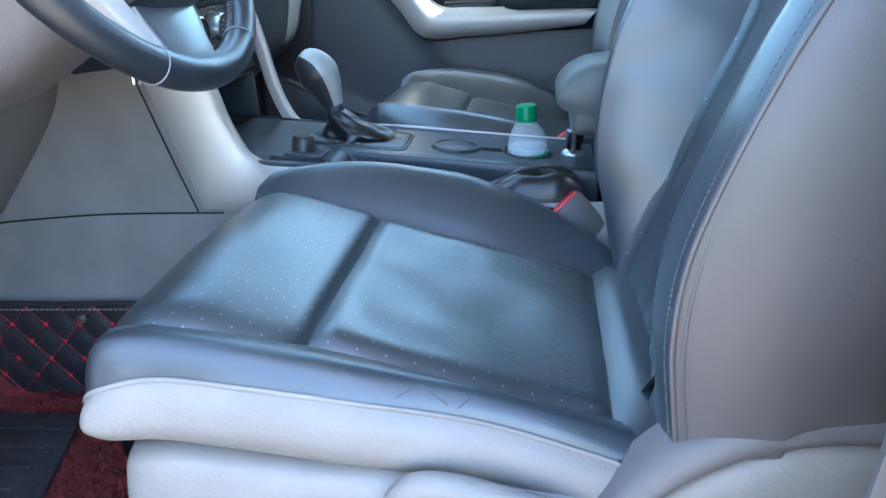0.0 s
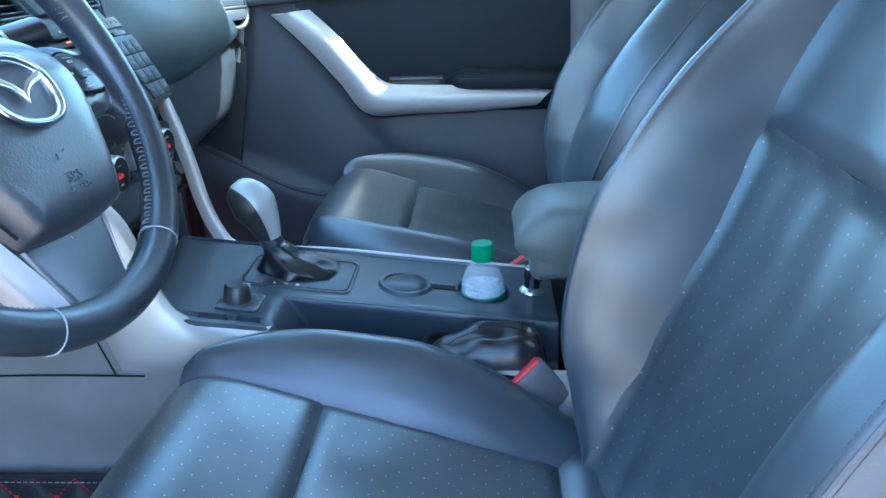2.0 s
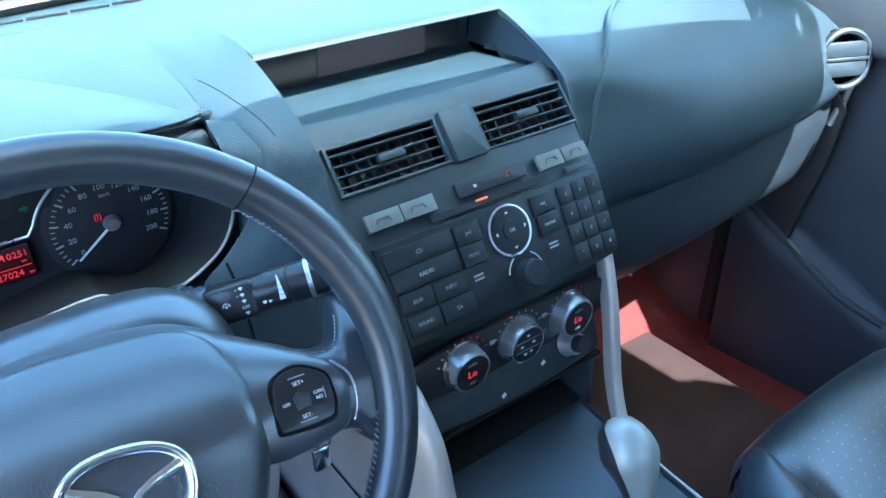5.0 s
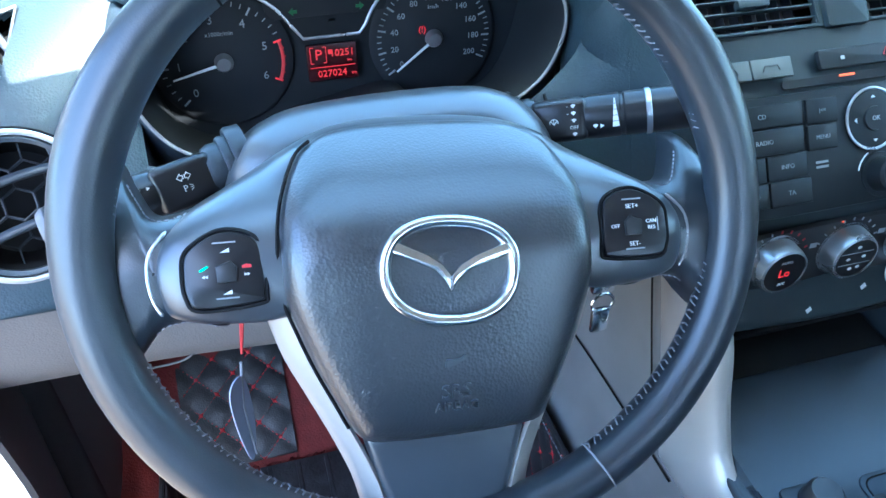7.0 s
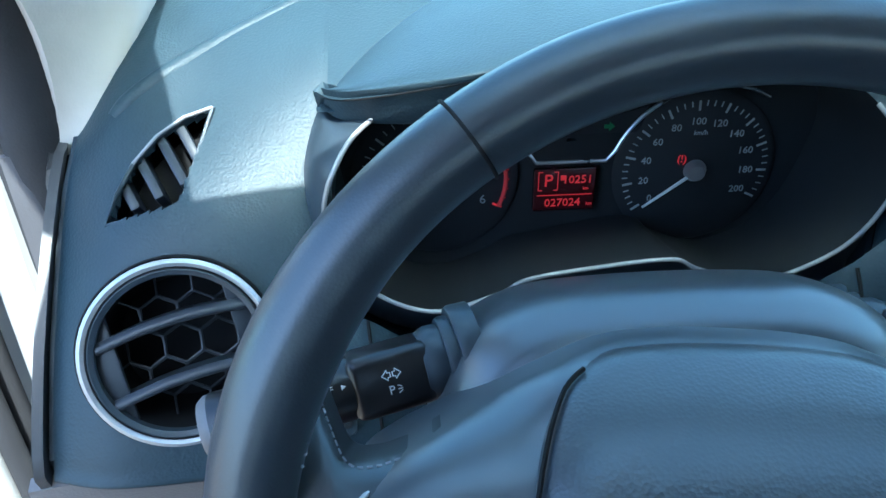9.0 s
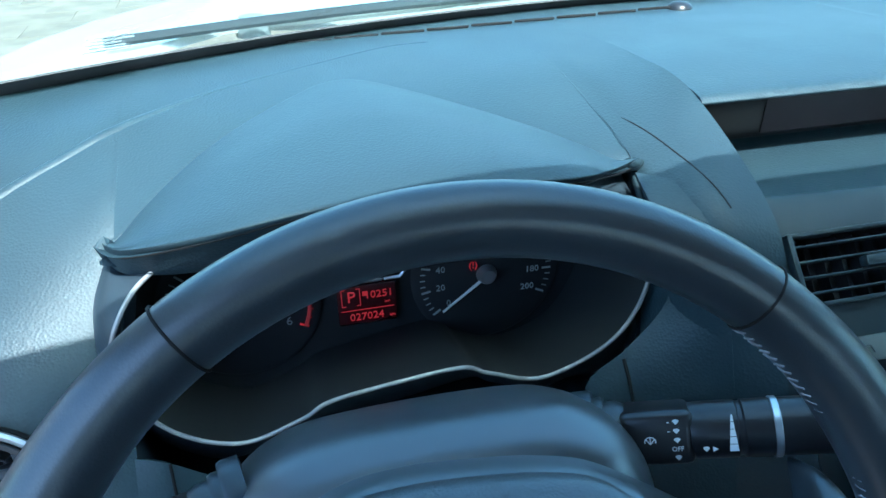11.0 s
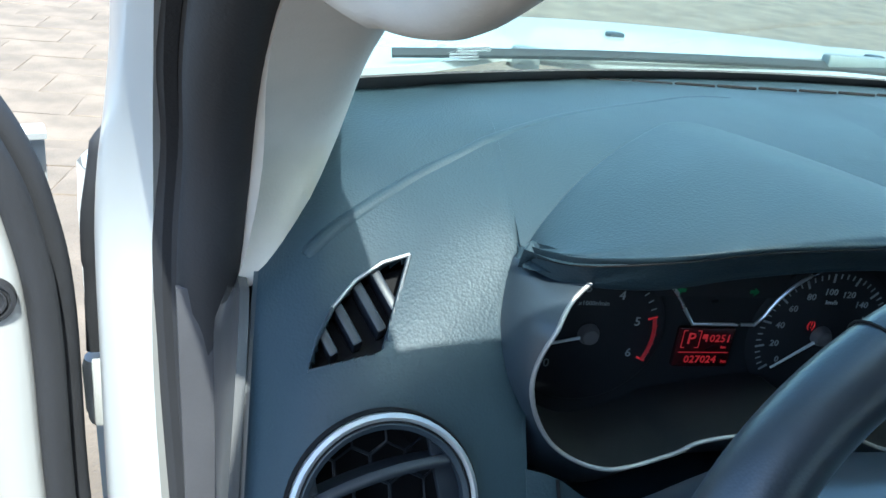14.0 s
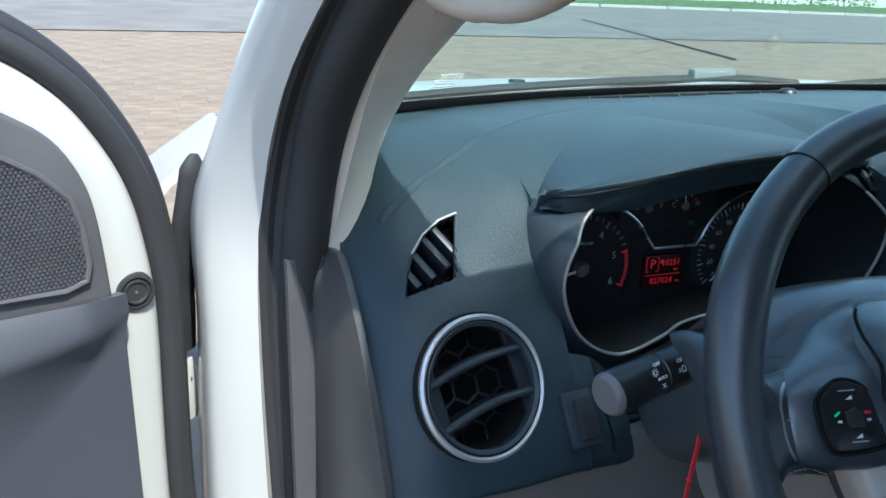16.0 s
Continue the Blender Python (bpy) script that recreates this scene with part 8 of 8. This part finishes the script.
# switch slit on the leather field
part("crease", tube(curve([(low_x(y, z) - 0.0006, y, z) for y, z in ((.128, 1.165), (.06, 1.08), (-.02, .98), (-.075, .912), (-.107, .872), (-.13, .84))], 40), 0.0020, 6), BLACK_DEEP, pdoor)
part("pocket_edge", tube(curve([(low_x(y, z) - 0.010, y, z) for y, z in ((.335, .890), (.26, .855), (.19, .818), (.12, .785), (.05, .765))], 30), [0.004] * 4 + [0.007] * 26, 8), PANEL_BLUE, pdoor)
part("switch", moved(plate(rounded(0.030, 0.012, 0.004), 0.006, 0.002), face_frame((0.776, 0.012, 1.128), (0, -0.75, -0.65), (0, -0.65, 0.75)) ), GLOSS, pdoor, "gloss black switch")
# door pull: chrome surround, dark bowl and chrome lever
HM = face_frame((0.757, 0.0, 1.234), (0, -1, 0.03), (0.10, 0, 1))
def stadium(a, b, w, h, n=14):
    return [(math.copysign(abs(math.cos(q)) ** 0.55, math.cos(q)) * w * (1 + 0.12 * math.sin(q)) + a, math.copysign(abs(math.sin(q)) ** 0.7, math.sin(q)) * h + b) for q in [2 * math.pi * i / (4 * n) for i in range(4 * n)]]
ring = [[HM @ Vector((u, v, w)) for u, v in stadium(0, 0, a, b)] for a, b, w in ((0.084, 0.034, -0.004), (0.084, 0.034, 0.004), (0.079, 0.030, 0.009), (0.064, 0.0225, 0.007), (0.058, 0.020, -0.012))]
handle = part("handle_surround", grid(ring, True), CHROME, pdoor, "chrome handle surround", smooth=60)
bm = bmesh.new()
vs = [bm.verts.new(HM @ Vector((u, v, -0.008))) for u, v in stadium(0, 0, 0.062, 0.023)]
bm.faces.new(vs)
part("bowl", bm, BLACK, pdoor)
lv = [[HM @ Vector((u, v, w)) for u, v, w in ((a, -0.021, -0.004), (a, -0.012, 0.008 + h), (a, 0.010, 0.010 + h), (a, 0.021, -0.002))] for a, h in ((0.002, 0.0), (0.012, 0.004), (0.03, 0.005), (0.055, 0.002), (0.062, -0.006))]
part("lever", loft(lv, 20, 12, 0.002), CHROME, pdoor, "chrome pull lever", smooth=60)
part("lock_tab", moved(box(-0.052, -0.010, -0.008, -0.022, 0.010, 0.0, 0.003), HM), GREY_TRIM, pdoor)
part("outer_skin", loft([[(0.80, y, 1.345), (0.86, y, 1.33), (0.905, y, 1.15), (0.91, y, 0.85), (0.88, y, 0.52)] for y in (0.40, -0.1, -0.60)], 10, 20, 0.006), WHITE, pdoor, "white painted outer skin")
part("shut_strip", box(0.764, -0.68, 0.58, 0.80, -0.602, 1.36, 0.006), RUBBER, pdoor, "black rubber edge strip")
part("back_seal", tube(curve([(0.762, -0.600, 0.60), (0.755, -0.600, 0.95), (0.765, -0.600, 1.33)], 12), 0.012, 10), RUBBER, pdoor, "black rubber seal")
frame_path = [(0.800, 0.36, 1.33), (0.775, 0.24, 1.42), (0.735, 0.06, 1.55), (0.705, -0.10, 1.655), (0.69, -0.30, 1.69), (0.695, -0.52, 1.665), (0.775, -0.55, 1.33)]
part("window_frame", tube(curve(frame_path, 50), 0.020, 10), BLACK, pdoor, "black window frame")
pane = [[(0.812 - 0.10 * v * (1 if u > 0.2 else 0.9), 0.33 - 0.86 * u, 1.335 + 0.33 * v * min(1, 0.05 + 1.6 * u)) for v in np.linspace(0, 1, 6)] for u in np.linspace(0, 1, 12)]
wn = part("pane", skin(grid(pane), 0.004), GLASS, pdoor, "clear side window pane")
wn.visible_shadow = False

# ---- driver's door, open ----
DM = Matrix.Translation((-0.90, 0.46, 0)) @ Matrix.Rotation(radians(-65), 4, "Z")
odoor = thing("door_2", (-0.90, 0.46, 0.6), "white driver's door standing open with slate lining and speaker", "car door", kind="structure")
def dl(pts, k=0.0):
    return [DM @ Vector(p) for p in pts]
def offset(line, d):
    """The line of (y, z) moved sideways by d, to its left as it runs."""
    out = []
    for i, (y, z) in enumerate(line):
        a, b = Vector(line[max(i - 1, 0)]), Vector(line[min(i + 1, len(line) - 1)])
        t = (b - a).normalized()
        out.append((y - t.y * d, z + t.x * d))
    return out
# outline of the steel inner face: from low on the hinge side up and back along the raked window frame
edge = [(-0.030, 0.52), (-0.032, 0.80), (-0.036, 1.02), (-0.032, 1.19), (-0.038, 1.262), (-0.050, 1.31), (-0.072, 1.352), (-0.098, 1.383), (-0.14, 1.412), (-0.26, 1.475), (-0.42, 1.56), (-0.56, 1.63), (-0.75, 1.67)]
edge = [(q.x, q.y) for q in curve([(y, z, 0) for y, z in edge], 70)]
inner = offset(edge, 0.050)
steel = []
for (y0, z0), (y1, z1) in zip(edge, inner):
    m1, m2 = Vector((y0, z0)).lerp(Vector((y1, z1)), 0.12), Vector((y0, z0)).lerp(Vector((y1, z1)), 0.5)
    steel.append(dl([(0.058, y0, z0), (0.070, m1.x, m1.y), (0.077, m2.x, m2.y), (0.074, y1, z1), (0.060, *Vector((y0, z0)).lerp(Vector((y1, z1)), 1.4))]))
part("inner_frame", loft(steel, 70, 12, straight=True), WHITE, odoor, "white painted steel inner edge", smooth=60)
shut = [dl([(0.060, y, z), (0.040, y + 0.004, z), (0.0, y + 0.006, z), (-0.045, y + 0.010, z)]) for y, z in offset(edge, -0.002)]
part("shut_face", loft(shut, 70, 8, straight=True), WHITE, odoor, "white painted shut face", smooth=60)
# double rubber seal round the edge
part("seal_inner", tube([DM @ Vector((0.064, y, z)) for y, z in offset(edge, -0.008)], 0.0105, 10), RUBBER, odoor, "black rubber door seal", smooth=60)
part("seal_lip", tube([DM @ Vector((0.040, y, z)) for y, z in offset(edge, -0.020)], 0.0115, 10, flat=1.2), RUBBER, odoor, "black rubber outer lip", smooth=60)
# outer skin and window
part("outer_skin", loft([dl([(-0.045, y, 0.50), (-0.075, y, 0.75), (-0.075, y, 1.05), (-0.045, y, 1.28), (-0.02, y, 1.30)]) for y in (0.0, -0.35, -0.75, -1.02)], 10, 20, 0.005), WHITE, odoor, "white painted outer skin")
# lining: armrest swoop, pocket and speaker housing
def lining_x(y, z):
    hi = np.interp(-y, (0.07, 0.08, 0.126, 0.163, 0.30, 0.62), (1.213, 1.211, 1.203, 1.198, 1.190, 1.188))      # armrest's upper edge
    lo = np.interp(-y, (0.07, 0.079, 0.106, 0.146, 0.173, 0.25, 0.62), (1.196, 1.189, 1.168, 1.135, 1.108, 1.07, 1.05))    # where its underside meets the panel
    if z <= lo:
        return 0.086
    grow = min(1.0, max(0.0, (-y - 0.072) / 0.035))
    if z < hi:
        q = (z - lo) / (hi - lo)
        return 0.086 + 0.018 * grow * (0.15 * q + 0.85 * q ** 2.2)
    return 0.086 + 0.018 * grow - 0.010 * grow * min(1.0, ((z - hi) / 0.03)) ** 1.5
rows = []
for y in np.concatenate((np.linspace(-0.074, -0.20, 50), np.linspace(-0.21, -0.62, 20))):
    rows.append([DM @ Vector((lining_x(y, z), y, z)) for z in np.concatenate((np.linspace(0.56, 1.05, 20), np.linspace(1.06, 1.226, 110)))])
part("lining", skin(grid(rows), 0.010), PANEL_BLUE, odoor, "slate grained plastic lining", smooth=60)
# speaker housing: a raised plate whose top follows the frame
sp_edge = [(q.x, q.y) for q in curve([(-0.079, 1.222, 0), (-0.083, 1.28, 0), (-0.090, 1.315, 0), (-0.108, 1.347, 0), (-0.138, 1.369, 0), (-0.20, 1.402, 0)], 24)]
house = [(-0.22, 1.212), (-0.15, 1.217)] + sp_edge + [(-0.23, 1.40)]
HF = DM @ Matrix(((0, 0, 1, 0.078), (1, 0, 0, 0), (0, 1, 0, 0), (0, 0, 0, 1)))
part("speaker_housing", moved(plate(house, 0.016, 0.004), HF), DARK_TRIM, odoor, "dark grey corner cover", smooth=50)
grl = [(-0.205, 1.243), (-0.114, 1.238), (-0.098, 1.243), (-0.095, 1.255), (-0.097, 1.285), (-0.104, 1.307), (-0.124, 1.327), (-0.146, 1.341), (-0.205, 1.372)]
part("speaker_rim", moved(plate([(0.994 * u + 0.006 * -0.14, 0.0 + v) for u, v in grl], 0.0185, 0.0015), HF), DARK_TRIM, odoor)
MESH_GREY = mat("speaker_cloth_plastic", (0.050, 0.050, 0.058), 0.5)
vs, fs = [], []
pitch = 0.0032
for i in range(38):
    for j in range(50):
        u, v = -0.203 + i * pitch + (pitch / 2 if j % 2 else 0), 1.240 + j * pitch * 0.866
        if inside((u, v), grl) and inside((u + 0.003, v), grl) and inside((u - 0.002, v + 0.002), grl) and inside((u, v - 0.002), grl):
            k = len(vs)
            for r, w in ((0.0017, 0.0186), (0.0010, 0.0197)):
                vs += [tuple(HF @ Vector((u + r * math.cos(a), v + r * math.sin(a), w))) for a in [math.pi / 3 * q for q in range(6)]]
            fs += [(k + q, k + (q + 1) % 6, k + 6 + (q + 1) % 6, k + 6 + q) for q in range(6)] + [tuple(k + 6 + q for q in range(6))]
me = bpy.data.meshes.new("grille")
me.from_pydata(vs, [], fs)
bm = bmesh.new()
bm.from_mesh(me)
part("speaker_grille", bm, MESH_GREY, odoor, "fine honeycomb speaker grille", kind="stuff")
part("grille_border", moved(tube([(u, v, 0.0185) for u, v in grl], 0.0026, 8, True), HF), DARK_TRIM, odoor)
# round rubber plug in the steel edge
PF = DM @ Matrix(((0, 0, 1, 0.076), (1, 0, 0, -0.0555), (0, 1, 0, 1.219), (0, 0, 0, 1)))
plug = part("plug", moved(lathe([(0, 0.003), (0.0075, 0.003), (0.0085, 0.0045), (0.0098, 0.0045), (0.0105, 0.002), (0.0118, 0.0018), (0.0125, 0.004), (0.0152, 0.0035), (0.0165, -0.002)], 40), PF), RUBBER, odoor, "round black rubber plug")
part("plug_pin", moved(lathe([(0, 0.004), (0.0012, 0.0038), (0.0014, 0.002)], 10), PF), GREY_TRIM, plug)
# upper strap and hinges between door and jamb
boot = [(-0.862, 0.470, 1.312), (-0.868, 0.472, 1.280), (-0.877, 0.474, 1.235), (-0.880, 0.476, 1.190), (-0.882, 0.477, 1.150), (-0.884, 0.478, 1.118)]
part("hinge_boot", tube(curve(boot, 30), [0.005, 0.008, 0.011] + [0.014] * 14 + [0.0125] * 4 + [0.013] * 9, 12, flat=0.6), RUBBER, odoor, "black rubber boot over the wiring", smooth=60)
for z in (1.075, 0.68):
    part("hinge", joined(moved(lathe([(0, 0.032), (0.011, 0.032), (0.012, 0.028), (0.012, -0.028), (0.011, -0.032), (0, -0.032)], 16), pose(-0.888, 0.480, z)), box(-0.902, 0.476, z - 0.026, -0.870, 0.535, z + 0.026, 0.004)), WHITE, odoor, "white painted hinge")
    part("hinge_bolt", moved(lathe([(0, 0.006), (0.005, 0.006), (0.006, 0.0)], 6), Matrix.Translation((-0.884, 0.4765, z + 0.012)) @ Matrix.Rotation(radians(90), 4, "X")), SATIN, odoor)
wn = part("pane", skin(grid([[DM @ Vector((0.03, -0.20 - 0.75 * u, 1.28 + v * (0.14 + 0.24 * u))) for v in np.linspace(0, 1, 5)] for u in np.linspace(0, 1, 8)]), 0.004), GLASS, odoor, "clear side window pane")
wn.visible_shadow = False

# ---- footwells ----
for s in (-1, 1):
    kick = [[(s * 0.800, 0.355, z), (s * 0.766, 0.372, z), (s * 0.745, 0.45, z), (s * 0.735, 0.60, z), (s * 0.72, 0.74, z)] for z in (0.52, 0.70, 0.90, 1.10, 1.24)]
    solo("kick_panel", loft(kick, 14, 20, 0.006), DARK_TRIM, "dark grey plastic kick panel in the footwell", "trim", kind="structure")
# quilted vinyl mat: walls of padded diamonds with red stitching
MAT_STUD = mat("dull_metal_stud", (0.45, 0.45, 0.44), 0.35, metal=1.0)
def quilt(parent, O, U, V, lu, lv, step, flip):
    """A padded sheet from O along U and V: diamonds of the given step, red stitches along their seams and knots where they cross."""
    O, U, V = Vector(O), Vector(U).normalized(), Vector(V).normalized()
    N = U.cross(V).normalized() * flip
    def at(u, v, h):
        return O + U * u + V * v + N * h
    nu, nv = int(lu / 0.005), int(lv / 0.005)
    rows = []
    for i in range(nu + 1):
        row = []
        for j in range(nv + 1):
            u, v = lu * i / nu, lv * j / nv
            a, b = math.sin(math.pi * (u + v) / step), math.sin(math.pi * (u - v) / step)
            row.append(at(u, v, 0.005 * (abs(a) * abs(b)) ** 0.45))
        rows.append(row)
    sheet_ob = part("quilted_sheet", skin(grid(rows), 0.004), MAT_VINYL, parent, "black vinyl padded in diamonds", smooth=70)
    threads, knots = [], []
    n = int((lu + lv) / step) + 2
    for k in range(-n, n + 1):
        for d in (1, -1):
            pts = []
            for q in range(61):
                v = lv * q / 60
                u = k * step + d * v
                if 0.004 < u < lu - 0.004:
                    pts.append(at(u, v, 0.0012))
            if len(pts) > 2:
                threads.append(dashes(pts, 0.0045, 0.0022, 0.0009))
    for i in range(0, int(2 * lu / step) + 1):
        for j in range(0, int(2 * lv / step) + 1):
            if (i + j) % 2 == 0:
                u, v = i * step / 2, j * step / 2
                if 0.006 < u < lu - 0.006 and 0.006 < v < lv - 0.006:
                    knots.append(moved(lathe([(0, 0.0022), (0.0026, 0.001), (0.0032, -0.001)], 8), Matrix.Translation(at(u, v, 0.001)) @ N.to_track_quat("Z", "Y").to_matrix().to_4x4()))
    part("thread", joined(*threads), RED_STITCH, sheet_ob, "red diamond stitching", kind="stuff")
    part("knots", joined(*knots), RED_STITCH, sheet_ob, "red thread knots", kind="stuff")
    hem = [at(0, lv, 0.002), at(lu, lv, 0.002)]
    part("hem", tube(hem, 0.004, 8), MAT_VINYL, sheet_ob)
    part("hem_thread", dashes([p - V * 0.008 + N * 0.003 for p in hem], 0.005, 0.003, 0.0009), STITCH, sheet_ob, "pale thread along the hem", kind="stuff")
    return at
fm = thing("driver_mat", (-0.43, 0.2, 0.535), "black quilted vinyl driver's floor mat with red stitching", "floor mat")
at = quilt(fm, (-0.205, -0.10, 0.575), (0, 1, 0), (0.14, 0, 0.99), 0.62, 0.135, 0.052, -1)
quilt(fm, (-0.655, 0.44, 0.585), (1, 0, 0), (0, 0.78, 0.62), 0.15, 0.30, 0.052, 1)
part("carpet", grid([[Vector((x, 0.44, 0.580)) + Vector((0, 0.78, 0.62)) * t for t in np.linspace(0, 0.32, 6)] for x in (-0.505, -0.36, -0.215)]), CARPET, fm, "dark red carpet on the slope")
quilt(fm, (-0.660, -0.10, 0.575), (0, 1, 0), (-0.14, 0, 0.99), 0.56, 0.10, 0.052, 1)
part("stud", moved(lathe([(0, 0.004), (0.003, 0.004), (0.004, 0.0025), (0.0062, 0.003), (0.0075, 0.0)], 20), Matrix.Translation((-0.194, 0.308, 0.688)) @ Matrix.Rotation(radians(-90), 4, "Y")), MAT_STUD, fm, "round metal press stud")
rnd2 = random.Random(11)
def pile(x0, x1, y0, y1, z, n, hgt):
    """Short coils of carpet pile."""
    vs, fs = [], []
    for _ in range(n):
        x, y, a = rnd2.uniform(x0, x1), rnd2.uniform(y0, y1), rnd2.uniform(0, 6.28)
        d = Vector((math.cos(a), math.sin(a), 0)) * 0.0032
        w = Vector((-d.y, d.x, 0)) * 0.45
        h = Vector((rnd2.uniform(-0.002, 0.002), rnd2.uniform(-0.002, 0.002), hgt * rnd2.uniform(0.5, 1.2)))
        c = Vector((x, y, z))
        k = len(vs)
        vs += [tuple(c - d), tuple(c + w + h), tuple(c + d), tuple(c - w + h)]
        fs += [(k, k + 1, k + 2), (k, k + 2, k + 3)]
    me = bpy.data.meshes.new("pile")
    me.from_pydata(vs, [], fs)
    bm = bmesh.new()
    bm.from_mesh(me)
    bpy.data.meshes.remove(me)
    return bm
part("carpet", box(-0.645, -0.20, 0.545, -0.215, 0.44, 0.572, 0.006), CARPET, fm, "dark red coil carpet")
part("coil_top", pile(-0.64, -0.22, -0.10, 0.44, 0.571, 26000, 0.006), CARPET, fm, "dark red coil pile", kind="stuff", smooth=0)
WORN = mat("scuffed_black_rubber", (0.030, 0.031, 0.034), 0.42, grain=0.5, grain_size=0.004, var=0.5, var_size=0.02)
heel = part("heel_pad", moved(plate([(-0.270, 0.287), (-0.268, 0.43), (-0.56, 0.43), (-0.56, 0.20)][::-1], 0.006, 0.003), pose(0, 0, 0.576)), WORN, fm, "scuffed black rubber heel pad")
for k in range(7):
    part("rib", box(-0.55 + 0.04 * k, 0.27 + 0.004 * k, 0.581, -0.543 + 0.04 * k, 0.425, 0.5845, 0.0015), WORN, heel)
# carpet colour set darker to stand for the shade over this mat
pm = thing("passenger_mat", (0.43, 0.2, 0.535), "red-brown carpet on the passenger's floor, darkened to stand for shade", "floor mat")
part("carpet", box(0.215, -0.20, 0.545, 0.66, 0.46, 0.572, 0.006), mat("shade_darkened_carpet", (0.030, 0.013, 0.011), 0.95, grain=0.8, grain_size=0.003, var=0.25, var_size=0.05), pm)
# lower trim of the pillar behind the driver's seat
for s in (-1, 1):
    st = [[(s * (0.758 + dx), -0.50 + dy - q, z) for dx, q in ((0.03, -0.015), (0.0, 0.0), (-0.006, 0.02), (-0.006, 0.05), (0.02, 0.09))] for z, dx, dy in ((0.56, 0.0, 0.0), (0.80, 0.0, 0.0), (1.00, 0.01, -0.02), (1.20, 0.0, -0.02))]
    solo("pillar_trim", loft(st, 14, 14, 0.006), GREY_TRIM, "mid grey lower pillar trim", "pillar trim", kind="structure")

# ---- stone slabs of the yard, the nearest ahead of the open door ----
SLAB = mat("tan_stone_slab", (0.208, 0.158, 0.112), 0.9, grain=0.7, grain_size=0.015, var=0.25, var_size=0.25)
nt = SLAB.node_tree
info, hsv = nt.nodes.new("ShaderNodeObjectInfo"), nt.nodes.new("ShaderNodeHueSaturation")
rng = nt.nodes.new("ShaderNodeMapRange")
rng.inputs["To Min"].default_value, rng.inputs["To Max"].default_value = 0.92, 1.06
bs = nt.nodes["Principled BSDF"]
old = bs.inputs["Base Color"].links[0].from_socket
nt.links.new(info.outputs["Random"], rng.inputs["Value"])
nt.links.new(rng.outputs["Result"], hsv.inputs["Value"])
nt.links.new(old, hsv.inputs["Color"])
nt.links.new(hsv.outputs["Color"], bs.inputs["Base Color"])
yard = thing("paved_strip", (-2.4, 6, GROUND), "strip of tan stone slabs laid in the yard", "paving", kind="structure")
rp = random.Random(21)
shapes = []
for k in range(6):
    bm = box(-0.298, -0.198, -0.02, 0.298, 0.198, 0.003, 0.003, 1)
    for v in bm.verts:
        v.co += Vector((rp.uniform(-0.006, 0.006), rp.uniform(-0.006, 0.006), rp.uniform(-0.002, 0.002)))
    me = bpy.data.meshes.new("slab")
    bm.to_mesh(me)
    bm.free()
    me.materials.append(SLAB)
    shapes.append(me)
tilt = math.atan(0.075)
for j in range(34):
    for i in range(8):
        y = 3.6 + 0.40 * j
        x = -4.6 + 0.60 * i + (0.3 if j % 2 else 0) + 0.02 * j
        ob = new("slab", shapes[rp.randrange(6)])
        ob.parent = yard
        ob.rotation_euler = (tilt if y > 4 else 0, 0, rp.uniform(-0.02, 0.02))
        ob.location = (x - yard.location.x, y - yard.location.y, ground_z(y) - yard.location.z + rp.uniform(0.001, 0.003))
